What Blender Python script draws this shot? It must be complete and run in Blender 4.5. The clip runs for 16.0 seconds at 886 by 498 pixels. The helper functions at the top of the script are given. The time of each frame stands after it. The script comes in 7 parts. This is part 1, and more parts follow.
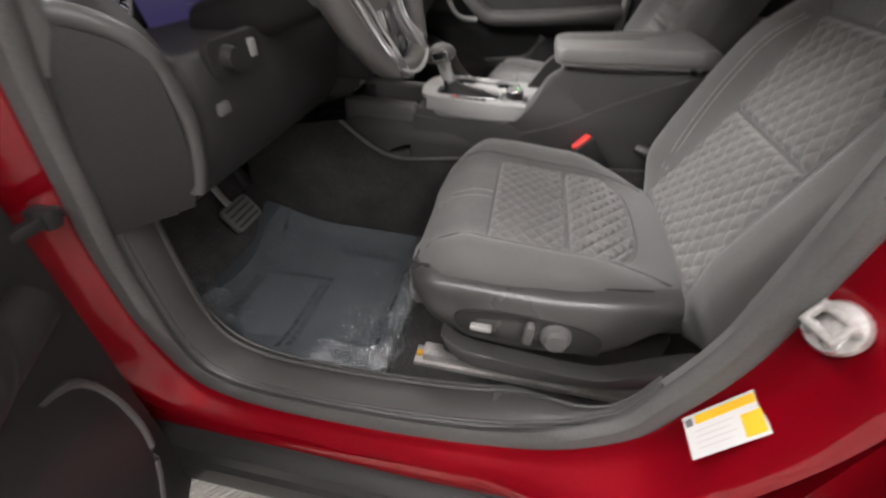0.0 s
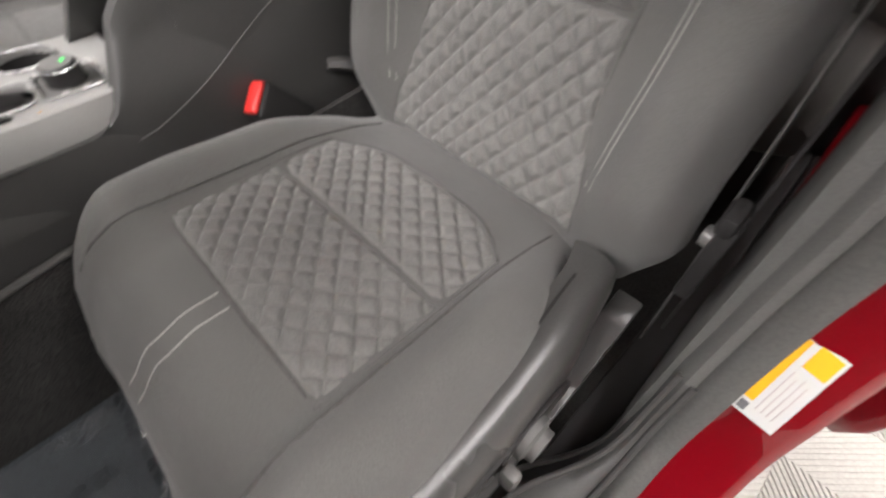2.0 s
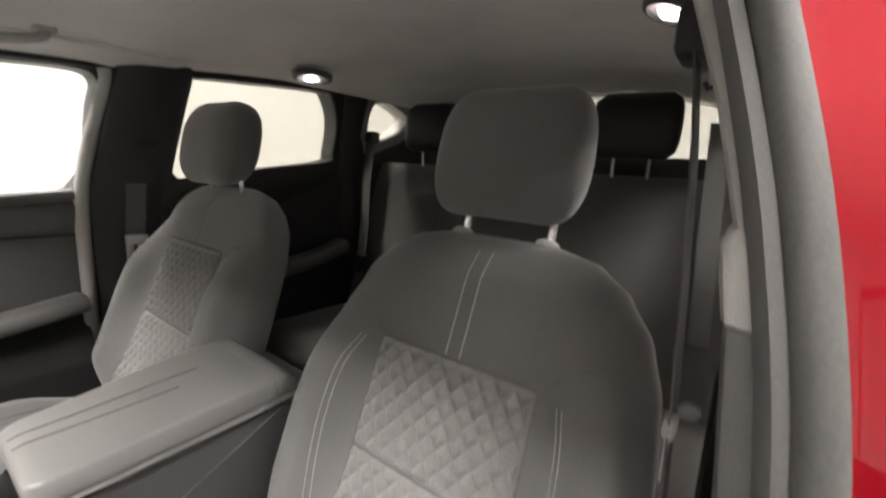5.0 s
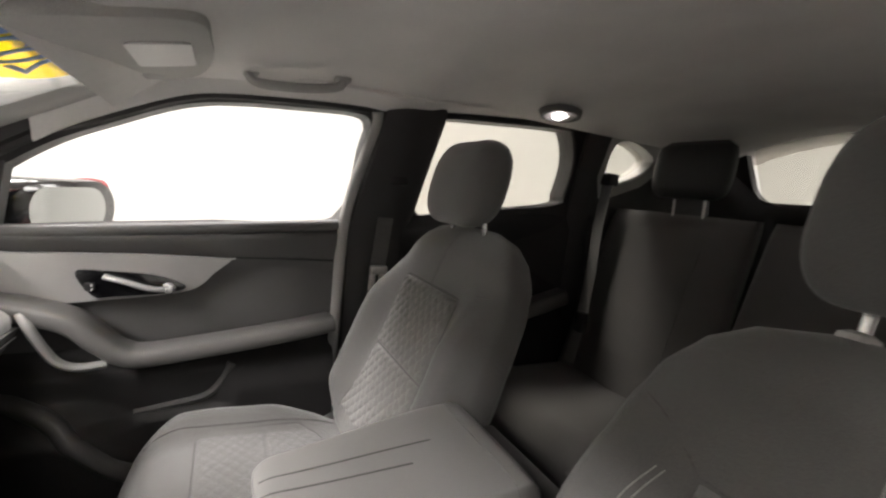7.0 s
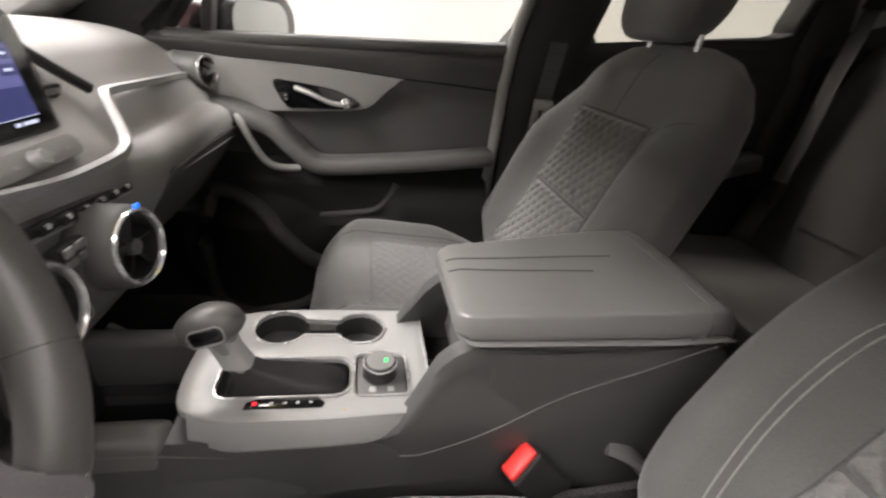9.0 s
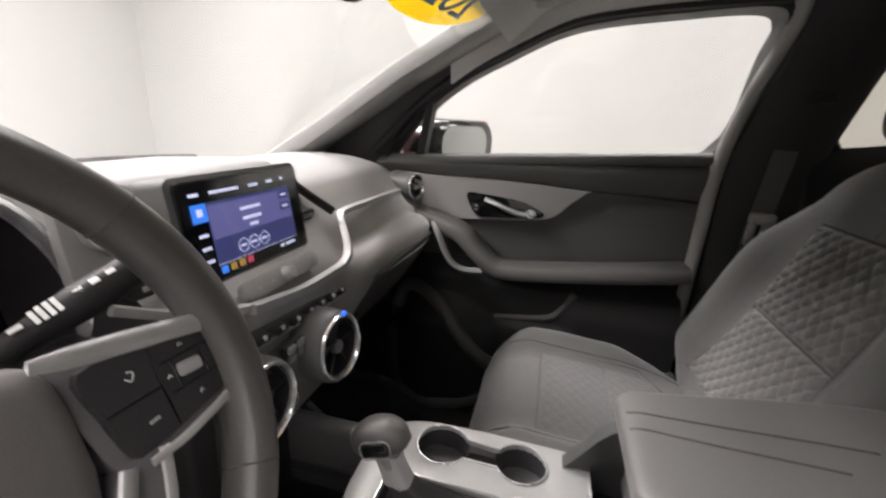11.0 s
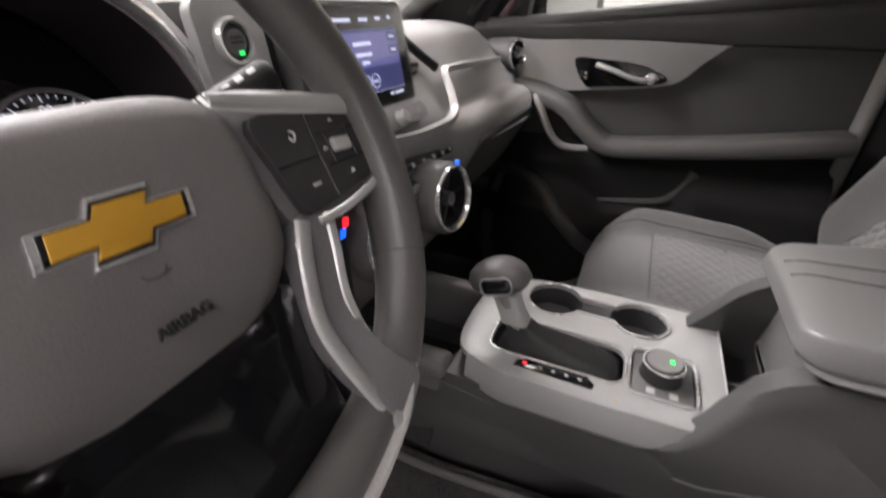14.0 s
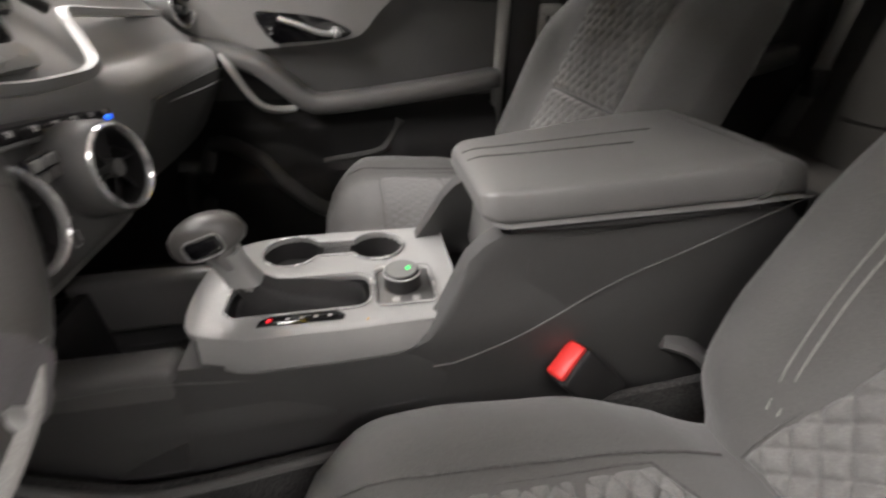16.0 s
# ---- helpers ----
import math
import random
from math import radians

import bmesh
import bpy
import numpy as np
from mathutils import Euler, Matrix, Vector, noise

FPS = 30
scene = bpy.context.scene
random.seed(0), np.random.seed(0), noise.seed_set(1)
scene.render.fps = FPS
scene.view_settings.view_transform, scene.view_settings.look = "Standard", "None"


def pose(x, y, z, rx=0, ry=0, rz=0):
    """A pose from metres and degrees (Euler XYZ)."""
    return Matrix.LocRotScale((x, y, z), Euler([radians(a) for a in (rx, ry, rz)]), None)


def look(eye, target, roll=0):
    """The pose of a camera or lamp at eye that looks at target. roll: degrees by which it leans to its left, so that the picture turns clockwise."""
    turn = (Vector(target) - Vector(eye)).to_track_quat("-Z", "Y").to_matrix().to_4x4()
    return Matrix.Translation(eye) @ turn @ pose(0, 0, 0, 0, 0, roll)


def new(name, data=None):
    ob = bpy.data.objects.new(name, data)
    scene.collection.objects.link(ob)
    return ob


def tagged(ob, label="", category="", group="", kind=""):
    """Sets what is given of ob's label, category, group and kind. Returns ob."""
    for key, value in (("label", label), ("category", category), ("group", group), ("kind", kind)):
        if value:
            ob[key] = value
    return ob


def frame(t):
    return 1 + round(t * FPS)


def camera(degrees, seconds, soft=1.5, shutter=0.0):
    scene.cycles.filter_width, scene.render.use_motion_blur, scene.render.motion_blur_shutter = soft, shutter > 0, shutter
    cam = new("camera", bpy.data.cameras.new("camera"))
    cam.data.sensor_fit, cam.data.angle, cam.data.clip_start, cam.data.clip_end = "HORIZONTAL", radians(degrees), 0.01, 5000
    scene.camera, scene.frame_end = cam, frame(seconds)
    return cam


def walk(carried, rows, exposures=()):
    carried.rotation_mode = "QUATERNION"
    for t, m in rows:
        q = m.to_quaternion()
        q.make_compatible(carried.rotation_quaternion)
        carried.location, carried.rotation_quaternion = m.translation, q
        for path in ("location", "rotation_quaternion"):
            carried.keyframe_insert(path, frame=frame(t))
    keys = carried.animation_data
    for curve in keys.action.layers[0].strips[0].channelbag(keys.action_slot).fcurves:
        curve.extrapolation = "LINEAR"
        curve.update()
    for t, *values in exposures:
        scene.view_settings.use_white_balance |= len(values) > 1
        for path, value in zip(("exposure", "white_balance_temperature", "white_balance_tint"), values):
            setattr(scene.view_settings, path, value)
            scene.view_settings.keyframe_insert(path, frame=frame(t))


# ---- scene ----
cam = camera(93.5, 16.0, soft=2.2, shutter=0.5)
PATH = [
    (0, (-1.047, 0.109, 1.132), (0.505, 0.355, -0.106), 3.4),
    (0.5, (-0.938, 0.168, 1.101), (0.422, 0.207, -0.365), 0.1),
    (1, (-0.806, 0.139, 1.072), (0.376, 0.041, -0.538), -5.6),
    (1.5, (-0.693, 0.129, 1.044), (0.324, -0.397, -0.596), 0.1),
    (2, (-0.644, 0.13, 1.056), (0.253, -0.749, -0.501), -0.1),
    (2.5, (-0.643, 0.133, 1.087), (0.203, -1.124, -0.217), 2.2),
    (3, (-0.648, 0.128, 1.124), (0.218, -1.318, 0.048), 3.4),
    (3.5, (-0.649, 0.13, 1.148), (0.225, -1.437, 0.264), 4.2),
    (4, (-0.645, 0.129, 1.212), (0.299, -1.489, 0.51), 3.5),
    (4.5, (-0.645, 0.131, 1.254), (0.36, -1.507, 0.698), 3.4),
    (5, (-0.646, 0.102, 1.298), (0.501, -1.489, 0.908), 3.2),
    (5.2, (-0.651, 0.081, 1.317), (0.571, -1.467, 0.985), 3.1),
    (7.3, (-0.42, 0.087, 1.287), (1.354, -0.773, 0.95), 5.9),
    (7.5, (-0.416, 0.092, 1.271), (1.343, -0.761, 0.847), 6.2),
    (8, (-0.404, 0.092, 1.238), (1.339, -0.672, 0.626), 7.2),
    (8.5, (-0.406, 0.122, 1.211), (1.315, -0.496, 0.4), 7.8),
    (9, (-0.412, 0.148, 1.19), (1.329, -0.236, 0.282), 7.4),
    (9.5, (-0.413, 0.151, 1.186), (1.364, 0.034, 0.275), 6.0),
    (10, (-0.401, 0.143, 1.197), (1.42, 0.243, 0.374), 4.8),
    (10.2, (-0.395, 0.143, 1.204), (1.441, 0.313, 0.429), 4.5),
    (12.3, (-0.38, 0.185, 1.263), (1.349, 1.043, 0.741), 1.4),
    (12.5, (-0.382, 0.187, 1.249), (1.319, 1.081, 0.695), 1.1),
    (13, (-0.388, 0.186, 1.222), (1.246, 1.115, 0.539), 0.3),
    (13.5, (-0.394, 0.189, 1.183), (1.197, 1.067, 0.348), -0.4),
    (14, (-0.406, 0.192, 1.148), (1.163, 0.942, 0.161), -0.9),
    (14.5, (-0.422, 0.191, 1.107), (1.16, 0.757, 0.023), -1.3),
    (15, (-0.429, 0.182, 1.08), (1.204, 0.496, -0.032), -1.0),
    (15.5, (-0.423, 0.168, 1.08), (1.24, 0.202, -0.03), -1.0),
    (16, (-0.403, 0.146, 1.087), (1.275, -0.165, 0.044), 0.5),
]
walk(cam, [(t, look(eye, target, roll)) for t, eye, target, roll in PATH], exposures=((0, 0.44, 6350, 14), (0.5, 0.69, 6300, 14), (1, 0.69, 6350, 14), (2, 0.44, 6450, 14), (3.2, 0.64, 6500, 13), (5, 1.04, 6500, 13), (7.5, 0.74, 6500, 14), (8.5, 0.59, 6500, 14), (10, 0.44, 6450, 14), (12.5, -0.26, 6250, 18), (13.2, -0.16, 6250, 18), (14, 0.24, 6350, 17), (15, 0.34, 6400, 14), (16, 0.29, 6450, 14)))


# ---- room light ----
world = bpy.data.worlds.new("room_world")
world.use_nodes = True
world.node_tree.nodes["Background"].inputs[0].default_value = (0.9, 0.95, 1.0, 1)
world.node_tree.nodes["Background"].inputs[1].default_value = 0.05
scene.world = world


def area_lamp(name, x, y, z, sx, sy, watts, colour=(1.0, 0.965, 0.93)):
    data = bpy.data.lights.new(name, "AREA")
    data.shape, data.size, data.size_y, data.energy, data.color = "RECTANGLE", sx, sy, watts, colour
    ob = new(name, data)
    ob.matrix_basis = pose(x, y, z)
    return ob


LAMPS = [(-3.3, -3.6, 18), (-2.6, -1.2, 52), (-2.0, 0.9, 20), (1.9, -3.6, 18), (1.8, -0.6, 58), (1.9, 1.9, 66)]
for lx, ly, power in LAMPS:
    area_lamp("ceiling_lamp", lx, ly, 3.28, 0.6, 2.3, power)
for ly, power in ((2.7, 225), (-3.4, 40)):
    area_lamp("ceiling_lamp", -0.1, ly, 3.28, 2.4, 1.1, power)


# ---- materials ----
def node(tree, kind, **values):
    n = tree.nodes.new(kind)
    for key, value in values.items():
        if key in n.inputs:
            n.inputs[key].default_value = value
    return n


def surface(name, colour, rough=0.5, metal=0.0, grain=0.0, grain_size=400.0, mottle=0.0, mottle_size=6.0, coat=0.0, sheen=0.0, bump=0.0, spec=0.5, weave=0.0, weave_size=600.0, vary=0.0):
    """A procedural surface: colour with grain and mottling, fine bump, optional woven relief."""
    m = bpy.data.materials.new(name)
    m.use_nodes = True
    t = m.node_tree
    b = t.nodes["Principled BSDF"]
    b.inputs["Roughness"].default_value = rough
    b.inputs["Metallic"].default_value = metal
    b.inputs["Coat Weight"].default_value = coat
    b.inputs["Coat Roughness"].default_value = 0.04
    b.inputs["Sheen Weight"].default_value = sheen
    b.inputs["Sheen Roughness"].default_value = 0.5
    b.inputs["Specular IOR Level"].default_value = spec
    co = t.nodes.new("ShaderNodeTexCoord")
    fine = node(t, "ShaderNodeTexNoise", Scale=grain_size, Detail=3.0)
    big = node(t, "ShaderNodeTexNoise", Scale=mottle_size, Detail=4.0)
    for n in (fine, big):
        t.links.new(co.outputs["Object"], n.inputs["Vector"])
    dark = tuple(c * (1 - grain) for c in colour)
    light = tuple(min(1.0, c * (1 + grain)) for c in colour)
    r1 = t.nodes.new("ShaderNodeValToRGB")
    r1.color_ramp.elements[0].position, r1.color_ramp.elements[1].position = 0.36, 0.64
    r1.color_ramp.elements[0].color, r1.color_ramp.elements[1].color = (*dark, 1), (*light, 1)
    t.links.new(fine.outputs["Fac"], r1.inputs["Fac"])
    hue = t.nodes.new("ShaderNodeMix")
    hue.data_type, hue.blend_type = "RGBA", "MULTIPLY"
    hue.inputs[0].default_value = 1.0
    r2 = t.nodes.new("ShaderNodeValToRGB")
    r2.color_ramp.elements[0].position, r2.color_ramp.elements[1].position = 0.35, 0.65
    lo, hi = 1 - mottle, 1 + mottle
    r2.color_ramp.elements[0].color, r2.color_ramp.elements[1].color = (lo, lo, lo, 1), (hi, hi, hi, 1)
    t.links.new(big.outputs["Fac"], r2.inputs["Fac"])
    t.links.new(r1.outputs["Color"], hue.inputs[6])
    t.links.new(r2.outputs["Color"], hue.inputs[7])
    t.links.new(hue.outputs[2], b.inputs["Base Color"])
    rr = t.nodes.new("ShaderNodeMapRange")
    rr.inputs[3].default_value, rr.inputs[4].default_value = max(0.02, rough - 0.07), min(1.0, rough + 0.07)
    t.links.new(big.outputs["Fac"], rr.inputs[0])
    t.links.new(rr.outputs[0], b.inputs["Roughness"])
    height = fine.outputs["Fac"]
    if weave:
        waves = []
        for turn in ("X", "DIAGONAL"):
            w = node(t, "ShaderNodeTexWave", Scale=weave_size, Distortion=0.6)
            w.bands_direction = turn
            t.links.new(co.outputs["Object"], w.inputs["Vector"])
            waves.append(w)
        mx = t.nodes.new("ShaderNodeMath")
        mx.operation = "MAXIMUM"
        t.links.new(waves[0].outputs["Fac"], mx.inputs[0])
        t.links.new(waves[1].outputs["Fac"], mx.inputs[1])
        height = mx.outputs[0]
    if bump or weave:
        bp = t.nodes.new("ShaderNodeBump")
        bp.inputs["Strength"].default_value = max(bump, weave)
        bp.inputs["Distance"].default_value = 0.0006
        t.links.new(height, bp.inputs["Height"])
        t.links.new(bp.outputs["Normal"], b.inputs["Normal"])
    return m


def glow(name, colour, strength):
    m = bpy.data.materials.new(name)
    m.use_nodes = True
    b = m.node_tree.nodes["Principled BSDF"]
    b.inputs["Base Color"].default_value = (*colour, 1)
    b.inputs["Emission Color"].default_value = (*colour, 1)
    b.inputs["Emission Strength"].default_value = strength
    b.inputs["Roughness"].default_value = 0.4
    return m


def clear(name, tint=(1, 1, 1), gloss=0.02, film=False, sheen=0.035, wrinkle=1.0):
    """Thin clear sheet: see-through with Fresnel gloss; a film is wrinkled."""
    m = bpy.data.materials.new(name)
    m.use_nodes = True
    t = m.node_tree
    t.nodes.remove(t.nodes["Principled BSDF"])
    see = t.nodes.new("ShaderNodeBsdfTransparent")
    see.inputs[0].default_value = (*tint, 1)
    shine = node(t, "ShaderNodeBsdfGlossy", Roughness=gloss)
    lw = t.nodes.new("ShaderNodeLayerWeight")
    lw.inputs["Blend"].default_value = 0.5
    pw = t.nodes.new("ShaderNodeMath")
    pw.operation, pw.inputs[1].default_value = "POWER", 5.0
    t.links.new(lw.outputs["Facing"], pw.inputs[0])
    fr = t.nodes.new("ShaderNodeMath")
    fr.operation, fr.inputs[1].default_value, fr.inputs[2].default_value = "MULTIPLY_ADD", 0.9, sheen
    t.links.new(pw.outputs[0], fr.inputs[0])
    mix = t.nodes.new("ShaderNodeMixShader")
    if film:
        co = t.nodes.new("ShaderNodeTexCoord")
        n1 = node(t, "ShaderNodeTexNoise", Scale=14.0, Detail=6.0, Distortion=2.2)
        t.links.new(co.outputs["Object"], n1.inputs["Vector"])
        bp = t.nodes.new("ShaderNodeBump")
        bp.inputs["Strength"].default_value, bp.inputs["Distance"].default_value = wrinkle, 0.02
        t.links.new(n1.outputs["Fac"], bp.inputs["Height"])
        t.links.new(bp.outputs["Normal"], shine.inputs["Normal"])
        t.links.new(bp.outputs["Normal"], lw.inputs["Normal"])
    base = see
    if film:
        haze = node(t, "ShaderNodeBsdfDiffuse", Color=(0.80, 0.84, 0.88, 1))
        base = node(t, "ShaderNodeMixShader", Fac=0.07)
        t.links.new(see.outputs[0], base.inputs[1])
        t.links.new(haze.outputs[0], base.inputs[2])
    t.links.new(fr.outputs[0], mix.inputs[0])
    t.links.new(base.outputs[0], mix.inputs[1])
    t.links.new(shine.outputs[0], mix.inputs[2])
    t.links.new(mix.outputs[0], t.nodes["Material Output"].inputs[0])
    return m


M_FABRIC = surface("charcoal_knit", (0.110, 0.108, 0.104), 0.92, grain=0.12, grain_size=900, mottle=0.06, mottle_size=5, sheen=0.25, weave=0.35, weave_size=420, spec=0.2)
M_QUILT = surface("quilted_weave", (0.160, 0.157, 0.150), 0.9, grain=0.14, grain_size=700, mottle=0.07, mottle_size=8, sheen=0.2, weave=0.35, weave_size=300, spec=0.25)
M_PIPING = surface("dark_seam", (0.085, 0.083, 0.08), 0.9, grain=0.2)
M_STITCH = surface("grey_stitch", (0.34, 0.33, 0.315), 0.8, grain=0.2, grain_size=1500)
M_PLASTIC = surface("grained_plastic", (0.105, 0.103, 0.100), 0.5, grain=0.08, grain_size=800, mottle=0.06, mottle_size=4, bump=0.2)
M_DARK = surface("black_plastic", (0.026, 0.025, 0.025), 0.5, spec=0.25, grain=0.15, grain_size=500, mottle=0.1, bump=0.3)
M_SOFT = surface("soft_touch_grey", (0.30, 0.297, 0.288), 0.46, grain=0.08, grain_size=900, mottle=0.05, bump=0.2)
M_LEATHER = surface("stitched_leatherette", (0.115, 0.112, 0.108), 0.34, grain=0.06, grain_size=900, mottle=0.06, mottle_size=3, bump=0.2)
M_HUB = surface("grey_airbag_vinyl", (0.155, 0.147, 0.142), 0.40, grain=0.06, grain_size=900, mottle=0.05, mottle_size=3, bump=0.25)
M_GLOSS = surface("piano_black", (0.006, 0.006, 0.007), 0.12, mottle=0.05, coat=0.4)
M_SILVER = surface("satin_silver", (0.56, 0.56, 0.55), 0.34, metal=0.4, grain=0.05, grain_size=900, mottle=0.05, mottle_size=10)
M_BRIGHT = surface("bright_satin_silver", (0.74, 0.74, 0.73), 0.26, metal=0.65, mottle=0.04, mottle_size=12)
M_PLATE = surface("light_satin_plate", (0.40, 0.40, 0.39), 0.40, metal=0.3, grain=0.05, grain_size=900, mottle=0.05, mottle_size=10)
M_STRIP = surface("satin_trim_strip", (0.40, 0.40, 0.39), 0.38, metal=0.4, grain=0.05, grain_size=900, mottle=0.05, mottle_size=10)
M_PANEL = surface("graphite_trim", (0.24, 0.237, 0.23), 0.45, metal=0.3, grain=0.06, grain_size=700, mottle=0.05)
M_TRIM = surface("light_graphite_trim", (0.44, 0.435, 0.425), 0.42, metal=0.25, grain=0.05, grain_size=700, mottle=0.05)
M_CHROME = surface("chrome", (0.80, 0.80, 0.80), 0.2, metal=0.75, mottle=0.03)
M_STEEL = surface("zinc_steel", (0.50, 0.49, 0.47), 0.35, metal=0.6, grain=0.1, grain_size=200, mottle=0.15, mottle_size=20)
M_RED = surface("red_paint", (0.228, 0.0009, 0.0065), 0.42, spec=0.1, metal=0.35, grain=0.10, grain_size=1500, mottle=0.03, coat=0.75)
M_RUBBER = surface("rubber_seal", (0.085, 0.084, 0.081), 0.55, grain=0.1, grain_size=300, mottle=0.1, bump=0.2)
M_CARPET = surface("black_carpet", (0.042, 0.041, 0.040), 0.97, grain=0.5, grain_size=450, mottle=0.2, mottle_size=12, bump=1.0, spec=0.1)
M_MAT = surface("floor_mat_pile", (0.055, 0.062, 0.068), 0.95, grain=0.4, grain_size=500, mottle=0.15, bump=0.8, spec=0.1)
M_LINER = surface("headliner_cloth", (0.68, 0.67, 0.65), 0.95, grain=0.12, grain_size=900, mottle=0.05, bump=0.4, spec=0.15)
M_PILLAR = surface("pillar_trim", (0.36, 0.355, 0.34), 0.7, grain=0.1, grain_size=700, mottle=0.05, bump=0.35)
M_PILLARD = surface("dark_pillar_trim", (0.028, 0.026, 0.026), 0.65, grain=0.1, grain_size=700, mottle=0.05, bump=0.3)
M_WEB = surface("belt_webbing", (0.10, 0.098, 0.094), 0.75, grain=0.25, grain_size=900, weave=0.6, weave_size=500)
M_REDBTN = surface("red_release_button", (0.72, 0.035, 0.03), 0.4, mottle=0.04)
M_GOLD = surface("gold_emblem", (0.62, 0.33, 0.035), 0.35, metal=0.25, mottle=0.03, coat=0.6)
# White walls and door panel dimmed in base colour against clipping lamp light.
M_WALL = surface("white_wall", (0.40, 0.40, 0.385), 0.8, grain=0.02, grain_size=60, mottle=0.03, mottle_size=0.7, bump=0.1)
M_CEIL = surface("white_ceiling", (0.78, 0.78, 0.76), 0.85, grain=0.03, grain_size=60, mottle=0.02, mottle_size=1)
M_DOORPANEL = surface("white_steel_panel", (0.50, 0.50, 0.485), 0.5, grain=0.03, grain_size=50, mottle=0.04, mottle_size=1.5)
M_GALV = surface("galvanised_track", (0.50, 0.50, 0.49), 0.45, metal=0.6, grain=0.15, grain_size=60, mottle=0.15, mottle_size=8)
M_TILE = surface("grey_floor_tile", (0.50, 0.485, 0.45), 0.6, grain=0.08, grain_size=120, mottle=0.10, mottle_size=3, bump=0.2)
M_LABEL = surface("white_label", (0.52, 0.52, 0.51), 0.45, mottle=0.03)
M_YELLOW = surface("yellow_ink", (0.78, 0.40, 0.01), 0.5, mottle=0.03)
M_BLUEINK = surface("blue_vinyl", (0.10, 0.20, 0.42), 0.5, mottle=0.04)
M_FAINT = surface("faint_print", (0.45, 0.40, 0.40), 0.5, mottle=0.03)
M_INK = surface("grey_ink", (0.12, 0.12, 0.13), 0.6)
M_MIRROR = surface("mirror_glass", (0.85, 0.86, 0.86), 0.03, metal=1.0)
M_GLASS = clear("window_glass", (0.96, 0.97, 0.96))
M_COVER = clear("screen_cover_glass", (0.97, 0.97, 0.97), 0.05, sheen=0.05)
M_PRIVACY = clear("rear_window_glass", (0.84, 0.835, 0.80))
M_FILM = clear("clear_protective_film", (0.95, 0.97, 0.98), 0.08, film=True, sheen=0.12, wrinkle=0.25)
M_CRUMPLE = clear("crumpled_film", (0.95, 0.97, 0.98), 0.06, film=True, sheen=0.13, wrinkle=0.8)
M_PRINT = surface("dark_film_print", (0.035, 0.040, 0.045), 0.7, grain=0.2)
# Tinted far darker than the other glass, to keep light off the bench.
M_TINT = clear("light_cutting_rear_glass", (0.28, 0.28, 0.27))
M_DOOR = surface("soft_door_vinyl", (0.080, 0.078, 0.076), 0.46, grain=0.08, grain_size=900, mottle=0.06, bump=0.25)
M_CONSOLE = surface("console_plastic", (0.062, 0.061, 0.060), 0.42, grain=0.08, grain_size=800, mottle=0.06, mottle_size=4, bump=0.2)
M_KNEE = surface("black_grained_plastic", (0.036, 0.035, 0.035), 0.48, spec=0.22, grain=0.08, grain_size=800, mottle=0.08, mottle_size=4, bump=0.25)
# Front seat knit darkened in colour for the dim rear of the cabin.
M_BENCH = surface("shaded_charcoal_knit", (0.080, 0.077, 0.074), 0.92, grain=0.12, grain_size=900, mottle=0.06, mottle_size=5, sheen=0.2, weave=0.35, weave_size=420, spec=0.2)
M_RIM = surface("dark_rim_leather", (0.088, 0.084, 0.080), 0.33, grain=0.08, grain_size=900, mottle=0.08, mottle_size=5, bump=0.3)
M_SPOKE = surface("dark_graphite_spoke", (0.28, 0.268, 0.276), 0.26, metal=0.5, grain=0.05, grain_size=700, mottle=0.05)
M_GAUGE = glow("dark_gauge_display", (0.026, 0.021, 0.062), 0.7)
M_SEATSIDE = surface("satin_black_seat_plastic", (0.052, 0.051, 0.050), 0.30, grain=0.1, grain_size=500, mottle=0.05, bump=0.2, spec=0.6)
M_SILL = surface("dark_sill_plastic", (0.068, 0.067, 0.065), 0.42, grain=0.1, grain_size=500, mottle=0.08, bump=0.2)
M_LID = surface("padded_lid_vinyl", (0.158, 0.155, 0.150), 0.36, grain=0.06, grain_size=900, mottle=0.06, mottle_size=3, bump=0.2)
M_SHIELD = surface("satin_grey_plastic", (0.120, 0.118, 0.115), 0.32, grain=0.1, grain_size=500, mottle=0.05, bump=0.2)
M_POST = surface("grey_pillar_plastic", (0.110, 0.109, 0.105), 0.55, grain=0.1, grain_size=500, mottle=0.05, bump=0.2)
M_STICKER = bpy.data.materials.new("yellow_vinyl")
M_STICKER.use_nodes = True
vt = M_STICKER.node_tree
vt.nodes["Principled BSDF"].inputs["Base Color"].default_value = (0.80, 0.62, 0.02, 1)
vt.nodes["Principled BSDF"].inputs["Roughness"].default_value = 0.45
v_thin = node(vt, "ShaderNodeBsdfTranslucent", Color=(0.85, 0.70, 0.03, 1))
v_mix = node(vt, "ShaderNodeMixShader", Fac=0.55)
vt.links.new(vt.nodes["Principled BSDF"].outputs[0], v_mix.inputs[1])
vt.links.new(v_thin.outputs[0], v_mix.inputs[2])
vt.links.new(v_mix.outputs[0], vt.nodes["Material Output"].inputs[0])
M_WHITE = surface("white_marking", (0.75, 0.75, 0.73), 0.6)
M_LIT = glow("lit_white_marking", (0.75, 0.75, 0.85), 0.55)
M_SCREEN = glow("screen_blue", (0.035, 0.04, 0.12), 1.0)
M_SCREENTOP = glow("screen_violet", (0.10, 0.10, 0.24), 1.0)
M_SCREENBTN = glow("screen_bright_blue", (0.04, 0.20, 0.75), 1.0)
M_SCREENTXT = glow("screen_text", (0.55, 0.58, 0.75), 1.0)
M_SCREENRED = glow("screen_red_icon", (0.42, 0.05, 0.09), 1.0)
